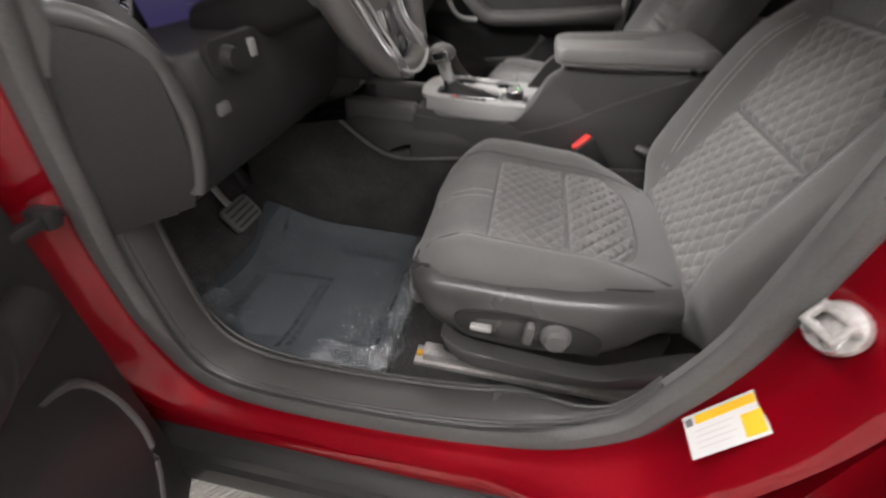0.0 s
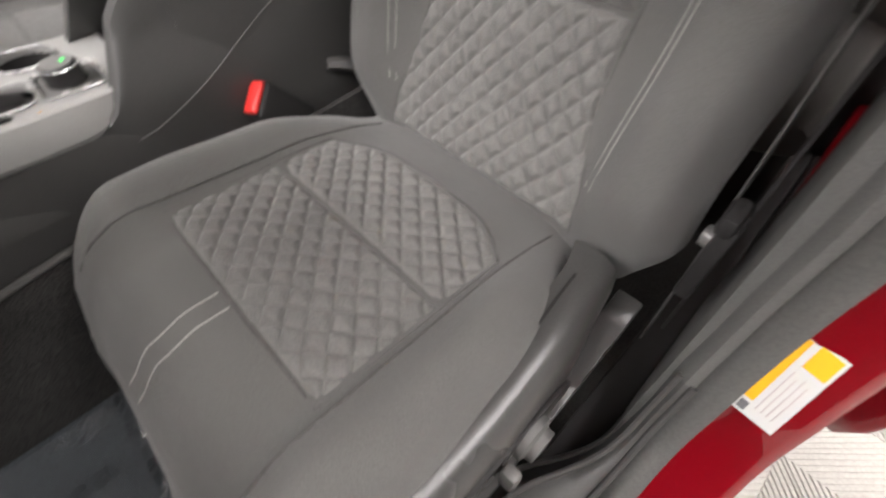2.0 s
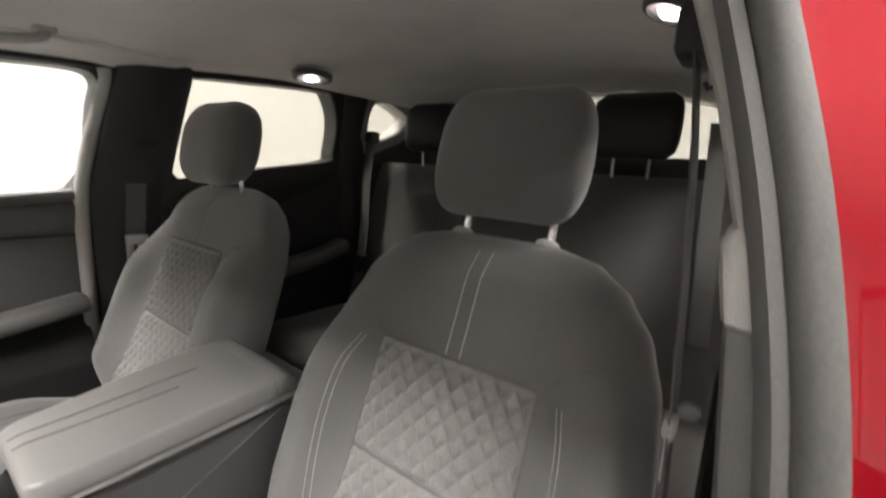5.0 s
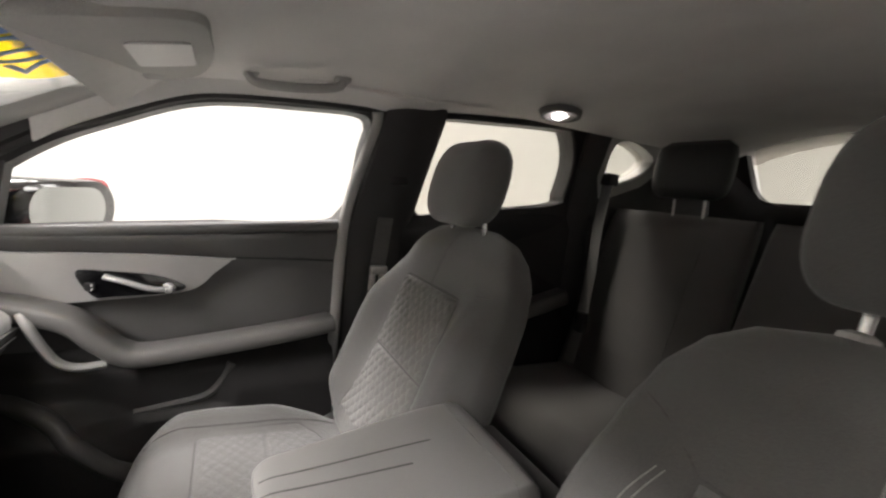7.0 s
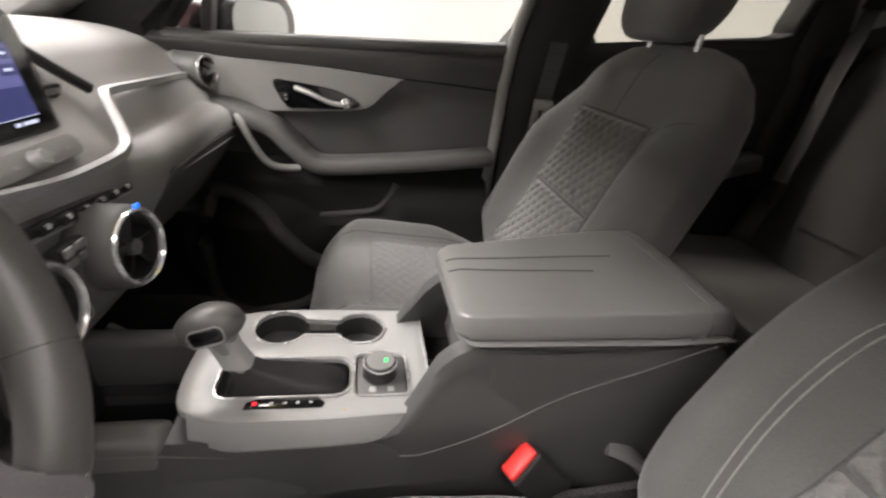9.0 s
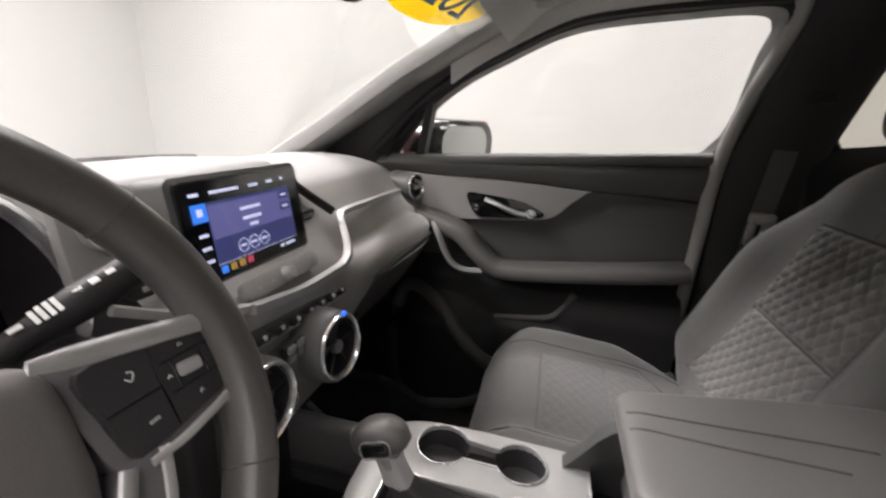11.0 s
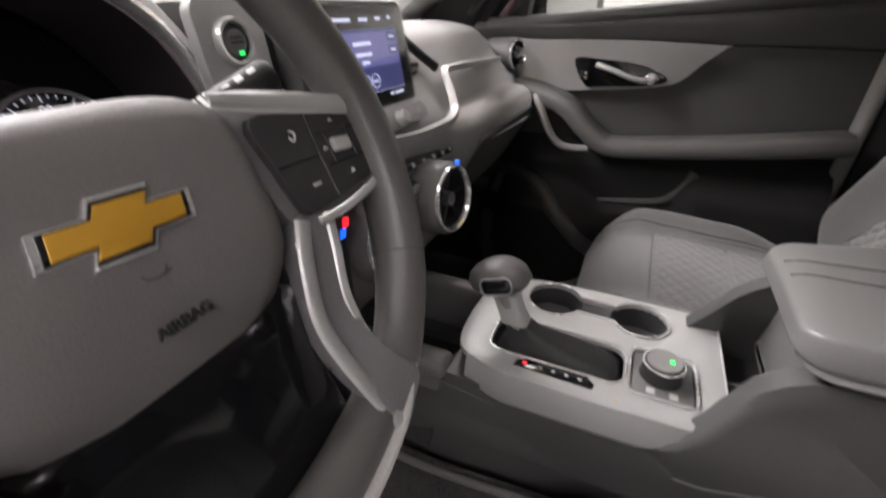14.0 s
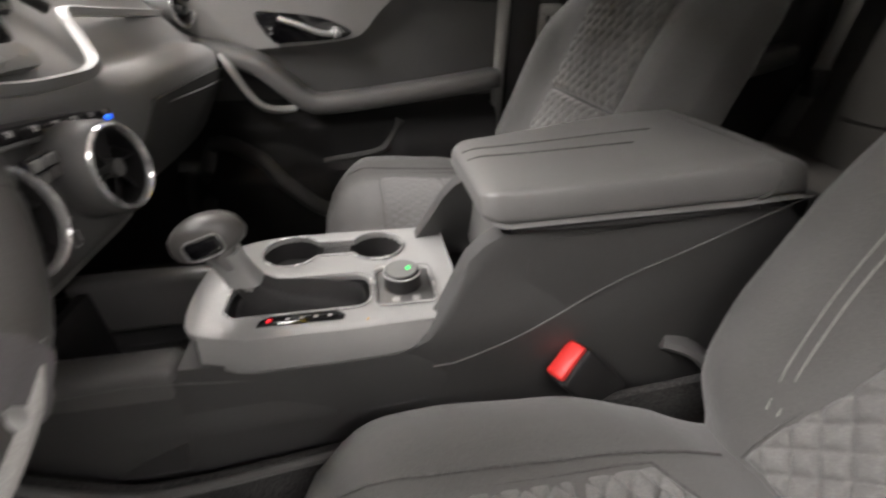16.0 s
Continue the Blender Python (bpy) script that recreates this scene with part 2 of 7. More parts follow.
M_SCREENAMB = glow("screen_amber_icon", (0.30, 0.18, 0.05), 1.0)
M_NEEDLE = glow("red_needle", (1.0, 0.02, 0.03), 1.3)
M_GREENLED = glow("green_lamp", (0.02, 0.75, 0.12), 1.3)
M_REDLED = glow("red_lamp", (0.9, 0.02, 0.03), 1.2)
M_BLUELED = glow("blue_lamp", (0.01, 0.12, 0.9), 1.3)
M_DOME = glow("dome_lamp_lens", (1.0, 0.92, 0.90), 6.0)
M_PANELLIGHT = glow("lamp_diffuser", (1.0, 0.98, 0.94), 6.0)


# ---- building helpers ----
def part(name, bm, mat, parent=None, label="", smooth=38):
    """Link a bmesh as one mesh object, under a thing or a part."""
    bmesh.ops.recalc_face_normals(bm, faces=bm.faces)
    me = bpy.data.meshes.new(name)
    bm.to_mesh(me)
    bm.free()
    me.materials.append(mat)
    me.shade_smooth()
    me.set_sharp_from_angle(angle=radians(smooth))
    ob = new(name, me)
    if parent is not None:
        ob.parent = parent
        if parent.data is None:
            ob.matrix_parent_inverse = parent.matrix_basis.inverted()
    if label:
        ob["label"] = label
    return ob


def thing(name, at, label, category, group="", kind=""):
    ob = new(name)
    ob.empty_display_size = 0.05
    ob.matrix_basis = Matrix.Translation(at)
    return tagged(ob, label, category, group, kind)


def solid(verts, faces):
    bm = bmesh.new()
    vs = [bm.verts.new(v) for v in verts]
    for f in faces:
        bm.faces.new([vs[i] for i in f])
    return bm


def rounded(bm, r, seg=2, sharp=30):
    if r > 0:
        edges = [e for e in bm.edges if len(e.link_faces) == 2 and e.calc_face_angle(0) > radians(sharp)]
        bmesh.ops.bevel(bm, geom=edges, offset=r, segments=seg, affect="EDGES", profile=0.5, clamp_overlap=True)
    return bm


def box(x0, x1, y0, y1, z0, z1, r=0.004, seg=2, m=None):
    bm = bmesh.new()
    bmesh.ops.create_cube(bm, size=1)
    for v in bm.verts:
        v.co = Vector(((x0 + x1) / 2 + v.co.x * (x1 - x0), (y0 + y1) / 2 + v.co.y * (y1 - y0), (z0 + z1) / 2 + v.co.z * (z1 - z0)))
    rounded(bm, r, seg)
    if m is not None:
        bm.transform(m)
    return bm


def join(*bms):
    out = bmesh.new()
    for b in bms:
        me = bpy.data.meshes.new("tmp")
        b.to_mesh(me)
        b.free()
        out.from_mesh(me)
        bpy.data.meshes.remove(me)
    return out


def spline(points, steps=6, closed=False):
    """Catmull-Rom through points (any dimension)."""
    p = [np.array(q, float) for q in points]
    n = len(p)
    out = []
    for i in range(n if closed else n - 1):
        if closed:
            a, b, c, d = p[i - 1], p[i], p[(i + 1) % n], p[(i + 2) % n]
        else:
            a, b, c, d = p[max(i - 1, 0)], p[i], p[i + 1], p[min(i + 2, n - 1)]
        for k in range(steps):
            t = k / steps
            out.append(0.5 * (2 * b + (c - a) * t + (2 * a - 5 * b + 4 * c - d) * t * t + (3 * b - a - 3 * c + d) * t ** 3))
    if not closed:
        out.append(p[-1])
    return [tuple(float(v) for v in q) for q in out]


def loft(rings, closed=True, caps=True, loop=False):
    """Skin between rings of equally many points."""
    bm = bmesh.new()
    rows = [[bm.verts.new(p) for p in r] for r in rings]
    n = len(rows[0])
    for i in range(len(rows) if loop else len(rows) - 1):
        a, b = rows[i], rows[(i + 1) % len(rows)]
        for j in range(n if closed else n - 1):
            k = (j + 1) % n
            bm.faces.new((a[j], a[k], b[k], b[j]))
    if caps and closed and not loop:
        bm.faces.new(rows[0][::-1])
        bm.faces.new(rows[-1])
    return bm


def tube(points, r, n=10, closed=False, flat=1.0, up=(0, 0, 1), taper=None):
    """A rod along points; flat squeezes it along its second axis."""
    pts = [Vector(p) for p in points]
    rings = []
    m = len(pts)
    for i, p in enumerate(pts):
        if closed:
            d = (pts[(i + 1) % m] - pts[i - 1]).normalized()
        else:
            d = (pts[min(i + 1, m - 1)] - pts[max(i - 1, 0)]).normalized()
        u = Vector(up)
        if abs(u.dot(d)) > 0.95:
            u = Vector((1, 0, 0))
        s = d.cross(u).normalized()
        u = s.cross(d).normalized()
        rr = r * (taper[i] if taper else 1)
        rings.append([p + s * rr * math.cos(a) + u * rr * flat * math.sin(a) for a in (2 * math.pi * k / n for k in range(n))])
    return loft(rings, True, not closed, closed)


def strip(points, section, up=(0, 0, 1), closed=False):
    """Sweep a closed 2D section (side, up) along points."""
    pts = [Vector(p) for p in points]
    rings, m = [], len(pts)
    for i, p in enumerate(pts):
        d = (pts[(i + 1) % m] - pts[i - 1]) if closed else (pts[min(i + 1, m - 1)] - pts[max(i - 1, 0)])
        d.normalize()
        s = d.cross(Vector(up)).normalized()
        u = s.cross(d).normalized()
        rings.append([p + s * a + u * b for a, b in section])
    return loft(rings, True, not closed, closed)


def lathe(profile, n=28, m=None, caps=True):
    """Turn (radius, height) pairs about z."""
    rings = [[(r * math.cos(a), r * math.sin(a), h) for a in (2 * math.pi * k / n for k in range(n))] for r, h in profile]
    bm = loft(rings, True, caps)
    if m is not None:
        bm.transform(m)
    return bm


def plate(outer, holes, thick, place, r=0.0, smooth=True):
    """A sheet with openings: 2D outline and holes, depth 0..thick, laid into space by place(u, v, depth)."""
    bm = bmesh.new()
    edges = []
    for ring in (outer, *holes):
        vs = [bm.verts.new((u, v, 0)) for u, v in ring]
        edges += [bm.edges.new((vs[i], vs[(i + 1) % len(vs)])) for i in range(len(vs))]
    bmesh.ops.triangle_fill(bm, use_beauty=True, use_dissolve=False, edges=edges)
    faces = bm.faces[:]
    ext = bmesh.ops.extrude_face_region(bm, geom=faces)
    for g in ext["geom"]:
        if isinstance(g, bmesh.types.BMVert):
            g.co.z = thick
    if r:
        rounded(bm, r, 2, 50)
    for v in bm.verts:
        v.co = Vector(place(*v.co))
    return bm


def patch(fn, nu, nv, thick=0.0):
    """A grid surface fn(u, v), u and v in 0..1."""
    rows = [[Vector(fn(i / nu, j / nv)) for j in range(nv + 1)] for i in range(nu + 1)]
    bm = loft(rows, closed=False, caps=False)
    if thick:
        bmesh.ops.recalc_face_normals(bm, faces=bm.faces)
        bmesh.ops.solidify(bm, geom=bm.faces[:], thickness=thick)
    return bm


def rrect(w, h, r, n=4, cx=0.0, cy=0.0):
    pts = []
    for k, (sx, sy) in enumerate(((1, 1), (-1, 1), (-1, -1), (1, -1))):
        for i in range(n + 1):
            a = math.pi / 2 * (k + i / n)
            pts.append((cx + sx * (w / 2 - r) + r * math.cos(a), cy + sy * (h / 2 - r) + r * math.sin(a)))
    return pts


def text(name, body, size, mat, parent, m, depth=0.0004, label=""):
    cu = bpy.data.curves.new(name, "FONT")
    cu.body, cu.size, cu.extrude, cu.align_x, cu.align_y = body, size, depth, "CENTER", "CENTER"
    tmp = bpy.data.objects.new(name, cu)
    scene.collection.objects.link(tmp)
    dg = bpy.context.evaluated_depsgraph_get()
    me = bpy.data.meshes.new_from_object(tmp.evaluated_get(dg))
    bm = bmesh.new()
    bm.from_mesh(me)
    bm.transform(m)
    bpy.data.objects.remove(tmp)
    bpy.data.meshes.remove(me)
    return part(name, bm, mat, parent, label)


def smoothstep(a, b, x):
    t = min(1.0, max(0.0, (x - a) / (b - a)))
    return t * t * (3 - 2 * t)


def spow(c, p):
    return math.copysign(abs(c) ** p, c)


def ribbon(points, width, thick, across=(1, 0, 0)):
    """A flat strap along points, its width along the given axis."""
    pts = [Vector(p) for p in points]
    rings = []
    for i, p in enumerate(pts):
        d = (pts[min(i + 1, len(pts) - 1)] - pts[max(i - 1, 0)]).normalized()
        s = (Vector(across) - d * Vector(across).dot(d)).normalized()
        nrm = d.cross(s)
        rings.append([p + s * width / 2 + nrm * thick / 2, p - s * width / 2 + nrm * thick / 2, p - s * width / 2 - nrm * thick / 2, p + s * width / 2 - nrm * thick / 2])
    return loft(rings)

# ---- the room ----
X0, X1, Y0, Y1, H = -4.6, 3.4, -6.0, 4.45, 3.35
tagged(part("floor", box(X0, X1, Y0, Y1, -0.15, -0.006, 0), M_TILE), "grey subfloor under grey ribbed floor tiles", "floor", kind="structure")
room_floor = bpy.data.objects["floor"]
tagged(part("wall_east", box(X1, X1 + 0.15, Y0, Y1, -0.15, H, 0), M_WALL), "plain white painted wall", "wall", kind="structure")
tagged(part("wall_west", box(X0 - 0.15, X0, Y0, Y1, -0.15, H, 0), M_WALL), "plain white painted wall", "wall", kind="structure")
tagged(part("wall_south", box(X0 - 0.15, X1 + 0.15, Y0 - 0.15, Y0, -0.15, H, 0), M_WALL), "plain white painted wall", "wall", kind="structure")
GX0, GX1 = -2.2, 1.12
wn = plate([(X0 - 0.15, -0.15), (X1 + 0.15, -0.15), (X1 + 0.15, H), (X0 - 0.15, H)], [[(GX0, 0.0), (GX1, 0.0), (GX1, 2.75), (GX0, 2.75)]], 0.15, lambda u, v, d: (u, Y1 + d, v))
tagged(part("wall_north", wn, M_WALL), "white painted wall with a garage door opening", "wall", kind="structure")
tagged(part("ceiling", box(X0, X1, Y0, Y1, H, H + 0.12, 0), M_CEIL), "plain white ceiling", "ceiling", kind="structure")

garage = thing("garage_door", (0, Y1, 0), "white sectional garage door with steel track, closed", "garage door", kind="structure")
for k in range(5):
    part("panel", box(GX0, GX1, Y1 + 0.02, Y1 + 0.07, 0.005 + 0.55 * k, 0.54 + 0.55 * k, 0.008), M_DOORPANEL, garage)
for gx in (GX1 + 0.03, GX0 - 0.03):
    part("track", join(box(gx - 0.035, gx + 0.035, Y1 - 0.012, Y1 - 0.002, 0, 2.9, 0.002), box(gx - 0.035, gx - 0.028, Y1 - 0.06, Y1 - 0.012, 0, 2.9, 0.001), box(gx + 0.028, gx + 0.035, Y1 - 0.06, Y1 - 0.012, 0, 2.9, 0.001)), M_GALV, garage, "galvanised steel track")
    for k in range(5):
        part("hinge", box(gx - 0.13, gx + 0.02, Y1 - 0.05, Y1 - 0.012, 0.50 + 0.55 * k, 0.58 + 0.55 * k, 0.004), M_GALV, garage)

for lx, ly, power in LAMPS:
    lamp = thing("ceiling_light", (lx, ly, 3.3), "long white fluorescent ceiling light, switched on", "ceiling light", "ceiling lights")
    part("housing", box(lx - 0.33, lx + 0.33, ly - 1.2, ly + 1.2, 3.305, 3.35, 0.006), M_DOORPANEL, lamp)
    part("diffuser", box(lx - 0.30, lx + 0.30, ly - 1.15, ly + 1.15, 3.292, 3.304, 0.003), M_PANELLIGHT, lamp)

for ly in (2.7, -3.4):
    lamp = thing("ceiling_light", (-.1, ly, 3.3), "wide white ceiling light panel, switched on", "ceiling light", "ceiling lights")
    part("housing", box(-1.33, 1.13, ly - .58, ly + .58, 3.305, 3.35, 0.006), M_DOORPANEL, lamp)
    part("diffuser", box(-1.3, 1.1, ly - .55, ly + .55, 3.292, 3.304, 0.003), M_PANELLIGHT, lamp)


# ---- car shell ----
OPEN = [(-.712, .605, .87), (-.712, .612, .74), (-.712, .588, .555), (-.712, .50, .481), (-.712, .28, .477), (-.712, .05, .513), (-.712, -.092, .600), (-.712, -.138, .69), (-.712, -.168, .785), (-.712, -.178, .88), (-.71, -.186, .97),
        (-.70, -.203, 1.12), (-.672, -.23, 1.27), (-.632, -.255, 1.41), (-.608, -.25, 1.49), (-.596, -.18, 1.525), (-.595, 0.0, 1.52), (-.602, .12, 1.49), (-.632, .30, 1.385), (-.672, .47, 1.25), (-.70, .555, 1.15), (-.71, .588, 1.03)]
LOOP = spline(OPEN, 6, True)
mid = (sum(p[1] for p in LOOP) / len(LOOP), sum(p[2] for p in LOOP) / len(LOOP))


def grown(out, dx, front=0.0):
    """The opening's outline moved outwards by out in its own plane and by dx sideways."""
    res, n = [], len(LOOP)
    for i, (x, y, z) in enumerate(LOOP):
        ty, tz = LOOP[(i + 1) % n][1] - LOOP[i - 1][1], LOOP[(i + 1) % n][2] - LOOP[i - 1][2]
        ln = math.hypot(ty, tz)
        ny, nz = tz / ln, -ty / ln
        if ny * (y - mid[0]) + nz * (z - mid[1]) < 0:
            ny, nz = -ny, -nz
        f = front * smoothstep(0.42, 0.56, y) * smoothstep(0.46, 0.70, z)
        sill = 1 - .54 * smoothstep(.68, .56, z) * smoothstep(-.06, .10, y)
        res.append((x + (dx * sill if dx < 0 else dx) - f, y + ny * out, z + nz * out))
    return res


body = thing("car_body", (0, 0, 0), "metallic red car body with the doors open on one side", "car body")
part("door_jamb", loft([grown(-0.004, -0.002), grown(0.004, -0.006), grown(0.016, -0.014), grown(0.022, -0.034, 0.01), grown(0.029, -0.053, 0.03), grown(0.036, -0.076, 0.045), grown(0.044, -0.088, 0.05), grown(0.058, -0.092, 0.05), grown(0.06, -0.06, 0.05)], True, False), M_RED, body, "glossy red door opening frame", 50)
part("door_seal", loft([grown(-0.014, 0.012), grown(-0.026, 0.006), grown(-0.030, -0.006), grown(-0.022, -0.016), grown(-0.012, -0.014), grown(-0.006, -0.018), grown(0.003, -0.014), grown(0.002, 0.004), grown(-0.014, 0.012)], True, False), M_RUBBER, body, "dark grey rubber door seal", 60)
def trimmed(out, dx, narrow):
    """The inner trim: wide over the sill and kick panel, narrow up the pillars."""
    wide, slim = grown(out, dx), grown(out, narrow)
    res = []
    for w, s in zip(wide, slim):
        f = max(smoothstep(.66, .54, w[2]) * smoothstep(-.10, .05, w[1]), smoothstep(.35, .5, w[1]) * smoothstep(1.1, .95, w[2]))
        res.append(tuple(a * f + b * (1 - f) for a, b in zip(w, s)))
    return res


TRIM = [grown(-0.016, 0.008), trimmed(-0.022, 0.016, .010), trimmed(-0.024, 0.045, .018), trimmed(-0.018, 0.075, .024), trimmed(0.015, 0.105, .030), trimmed(0.06, 0.112, .032), trimmed(0.07, 0.09, .02)]
part("sill_trim", loft([r[0:43] for r in TRIM], False, False), M_SILL, body, "dark grey plastic sill and kick trim", 50)
for k, lift in ((1, .002), (3, .003), (4, .003)):
    part("sill_ridge", tube([(x, y, z + lift) for x, y, z in TRIM[k][0:43]], .0035, 8), M_SILL, body)
part("pillar_edge_trim", loft([r[42:] + r[:1] for r in TRIM], False, False), M_POST, body, "grey plastic pillar edge trim", 50)
part("sill_step", box(-0.682, -0.640, 0.055, 0.075, 0.522, 0.530, 0.002), M_PLASTIC, body)

# rocker panel and black cladding below the sill
part("rocker", loft([[(x, y, z + (0.08 * (0.3 - y) if y < 0.3 else 0)) for x, z in ((-.750, .440), (-.755, .43), (-.757, .41), (-.75, .39), (-.70, .38), (-.70, .43))] for y in (-1.2, -.8, -.4, -.1, .1, .3, .5, .7)]), M_RED, body, "red rocker panel")
part("cladding", loft([[(x, y, z) for x, z in ((-.744, .424), (-.770, .421), (-.786, .410), (-.790, .385), (-.784, .379), (-.796, .370), (-.800, .335), (-.79, .29), (-.765, .27), (-.70, .27), (-.70, .40))] for y in (-1.3, -.8, -.4, 0, .4, .95)]), M_DARK, body, "black plastic rocker cladding")
# hinge pillar ahead of the front door, and the fender edge
part("fender_edge", box(-.86, -.70, .655, 1.03, .40, 1.04, .03, 3), M_RED, body, "red front fender")
part("underbody", box(-.70, .76, -1.9, 1.2, .33, .40, .01), M_DARK, body)
part("check_strap", join(box(-.800, -.74, .588, .602, .850, .864, .003), box(-.768, -.748, .582, .612, .845, .870, .006)), M_DARK, body, "black door check strap")

# striker on the rear jamb
strk = thing("door_striker", (-.744, -.196, .866), "zinc door striker loop bolted to the red jamb", "door striker")
SM = pose(-.742, -.194, .870, 0, 0, 0) @ Matrix.Rotation(radians(18), 4, "Z") @ Matrix.Rotation(radians(-64), 4, "X")
part("base_plate", lathe([(0.0005, 0), (.020, 0), (.0245, .001), (.025, .004), (.023, .008), (.0005, .009)], 24, SM, False), M_STEEL, strk)
part("loop", tube([(SM @ Vector(p)) for p in spline([(-.012, -.011, .019), (.012, -.011, .019), (.014, -.009, .019), (.014, .007, .019), (.012, .009, .019), (-.012, .009, .019), (-.014, .007, .019), (-.014, -.009, .019)], 2, True)], .0040, 8, True), M_STEEL, strk, "zinc striker loop")
for px in (-.014, .014):
    part("loop_leg", tube([SM @ Vector((px, -.007, .004)), SM @ Vector((px, -.009, .020))], .0044, 8), M_STEEL, strk)
    part("bolt", lathe([(.0005, .008), (.0075, .008), (.007, .012), (.004, .013), (.0005, .013)], 12, SM @ Matrix.Translation((px * .75, .012, 0)), False), M_CHROME, strk)

# tyre placard on the jamb
lab = thing("tyre_label", (-.748, -.174, .713), "white tyre pressure label with yellow fields", "label")
e1 = (Vector((-.727, -.1935, .756)) - Vector((-.727, -.149, .678)))
e2 = (Vector((-.767, -.1575, .662)) - Vector((-.727, -.149, .678)))
lo = Vector((-.727, -.149, .678))
nn = e1.cross(e2).normalized()
if nn.y < 0:
    nn = -nn
lo = lo + nn * 0.014


def on_label(u, v, d=0.0):
    return lo + e1 * u + e2 * v + nn * d


def label_bar(u0, u1, v0, v1, mat, d=0.0006, name="print_bar"):
    bm = bmesh.new()
    f = [bm.verts.new(on_label(u, v, d)) for u, v in ((u0, v0), (u1, v0), (u1, v1), (u0, v1))]
    g = [bm.verts.new(on_label(u, v, d - 0.0004)) for u, v in ((u0, v0), (u1, v0), (u1, v1), (u0, v1))]
    bm.faces.new(f)
    for i in range(4):
        bm.faces.new((f[i], f[(i + 1) % 4], g[(i + 1) % 4], g[i]))
    return part(name, bm, mat, lab)


label_bar(0, 1, 0, 1, M_LABEL, 0.0002, "sheet")
label_bar(0.17, 0.95, 0.06, 0.26, M_YELLOW)
label_bar(0.72, 0.97, 0.42, 0.92, M_YELLOW)
label_bar(0.03, 0.13, 0.08, 0.26, M_INK)
for k in range(4):
    label_bar(0.12, 0.64 - .05 * (k % 2), 0.40 + k * 0.13, 0.42 + k * 0.13, M_FAINT)

# pillars and roof
def pillar_ring(z, xi, xo, yf, yr):
    return [(xo, yf, z), (xi - .010, yf, z), (xi - .003, yf - .004, z), (xi, yf - .014, z), (xi, yf - .05, z), (xi, yr, z), (xo, yr, z)]


pt = thing("pillar_trim", (-.65, -.27, .5), "grey plastic centre pillar trim with a seam", "pillar trim")
LOWER = ((.60, -.676, -.70, -.098, -.30), (.69, -.676, -.70, -.140, -.32), (.78, -.674, -.70, -.162, -.33), (.95, -.668, -.70, -.178, -.345), (1.10, -.656, -.694, -.194, -.35), (1.206, -.644, -.684, -.211, -.352))
UPPER = ((1.2075, -.6425, -.683, -.2105, -.352), (1.235, -.637, -.678, -.216, -.352), (1.258, -.634, -.674, -.220, -.352), (1.268, -.640, -.672, -.223, -.352), (1.35, -.617, -.650, -.238, -.37), (1.43, -.588, -.624, -.252, -.38), (1.53, -.54, -.60, -.262, -.40))
part("lower_cover", loft([pillar_ring(*row) for row in LOWER]), M_POST, pt)
part("upper_cover", loft([pillar_ring(*row) for row in UPPER]), M_PILLAR, pt)
# Dark sheet laid where the slot beside the seat lies in shade.
part("inner_shade", patch(lambda u, v: (-.660 + .010 * v, -.262 - .03 * v - .085 * u, .56 + .58 * v), 4, 8, .004), M_PILLARD, pt, "black sheet standing in for shade behind the pillar edge")
part("outer_pillar", loft([[(-.79, -.245, .5), (-.79, -.33, .5), (-.70, -.33, .5), (-.70, -.24, .5)], [(-.79, -.265, 1.05), (-.79, -.36, 1.05), (-.69, -.36, 1.05), (-.69, -.25, 1.05)], [(-.70, -.32, 1.50), (-.70, -.40, 1.50), (-.60, -.40, 1.50), (-.60, -.29, 1.50)]]), M_RED, body, "red centre pillar")


def liner(u, v):
    x = -.60 + 1.20 * u
    y = .27 - 2.25 * v
    rise = .075 * (1 - abs(2 * u - 1) ** 2.6)
    front = -.115 * (1 - smoothstep(0, .2, v)) + .03 * smoothstep(.75, 1, v)
    return (x, y, 1.522 + .018 * smoothstep(.22, .42, v) + rise + front * (0.4 + 0.6 * (1 - abs(2 * u - 1) ** 3)))


hl = thing("headliner", (0, -.8, 1.55), "grey cloth headliner", "headliner", kind="structure")
part("cloth", patch(liner, 30, 40, 0.006), M_LINER, hl)
part("roof_skin", patch(lambda u, v: (lambda p: (p[0] * 1.12, p[1] * 1.02, p[2] + .05))(liner(u, v)), 16, 20, 0.004), M_RED, body, "red roof")
for s in (-1, 1):
    part("roof_side_trim", loft([[(s * .575, y, 1.515 + .040 * smoothstep(-.32, -.6, y)), (s * .60, y, 1.497 + .050 * smoothstep(-.32, -.6, y)), (s * (.642 if s > 0 else .60), y, 1.497 + .055 * smoothstep(-.32, -.6, y)), (s * .655, y, 1.60), (s * .575, y, 1.58)] for y in (.12, -.3, -.40, -.5, -.6, -1.0, -1.6, -2.0)]), M_LINER, body, "grey roof side trim")


# ---- far side of the cabin ----
def sx(z):
    return .748 - .30 * max(0.0, z - 1.165)


def on_side(y, z, d):
    return (sx(z) + d, y, z)


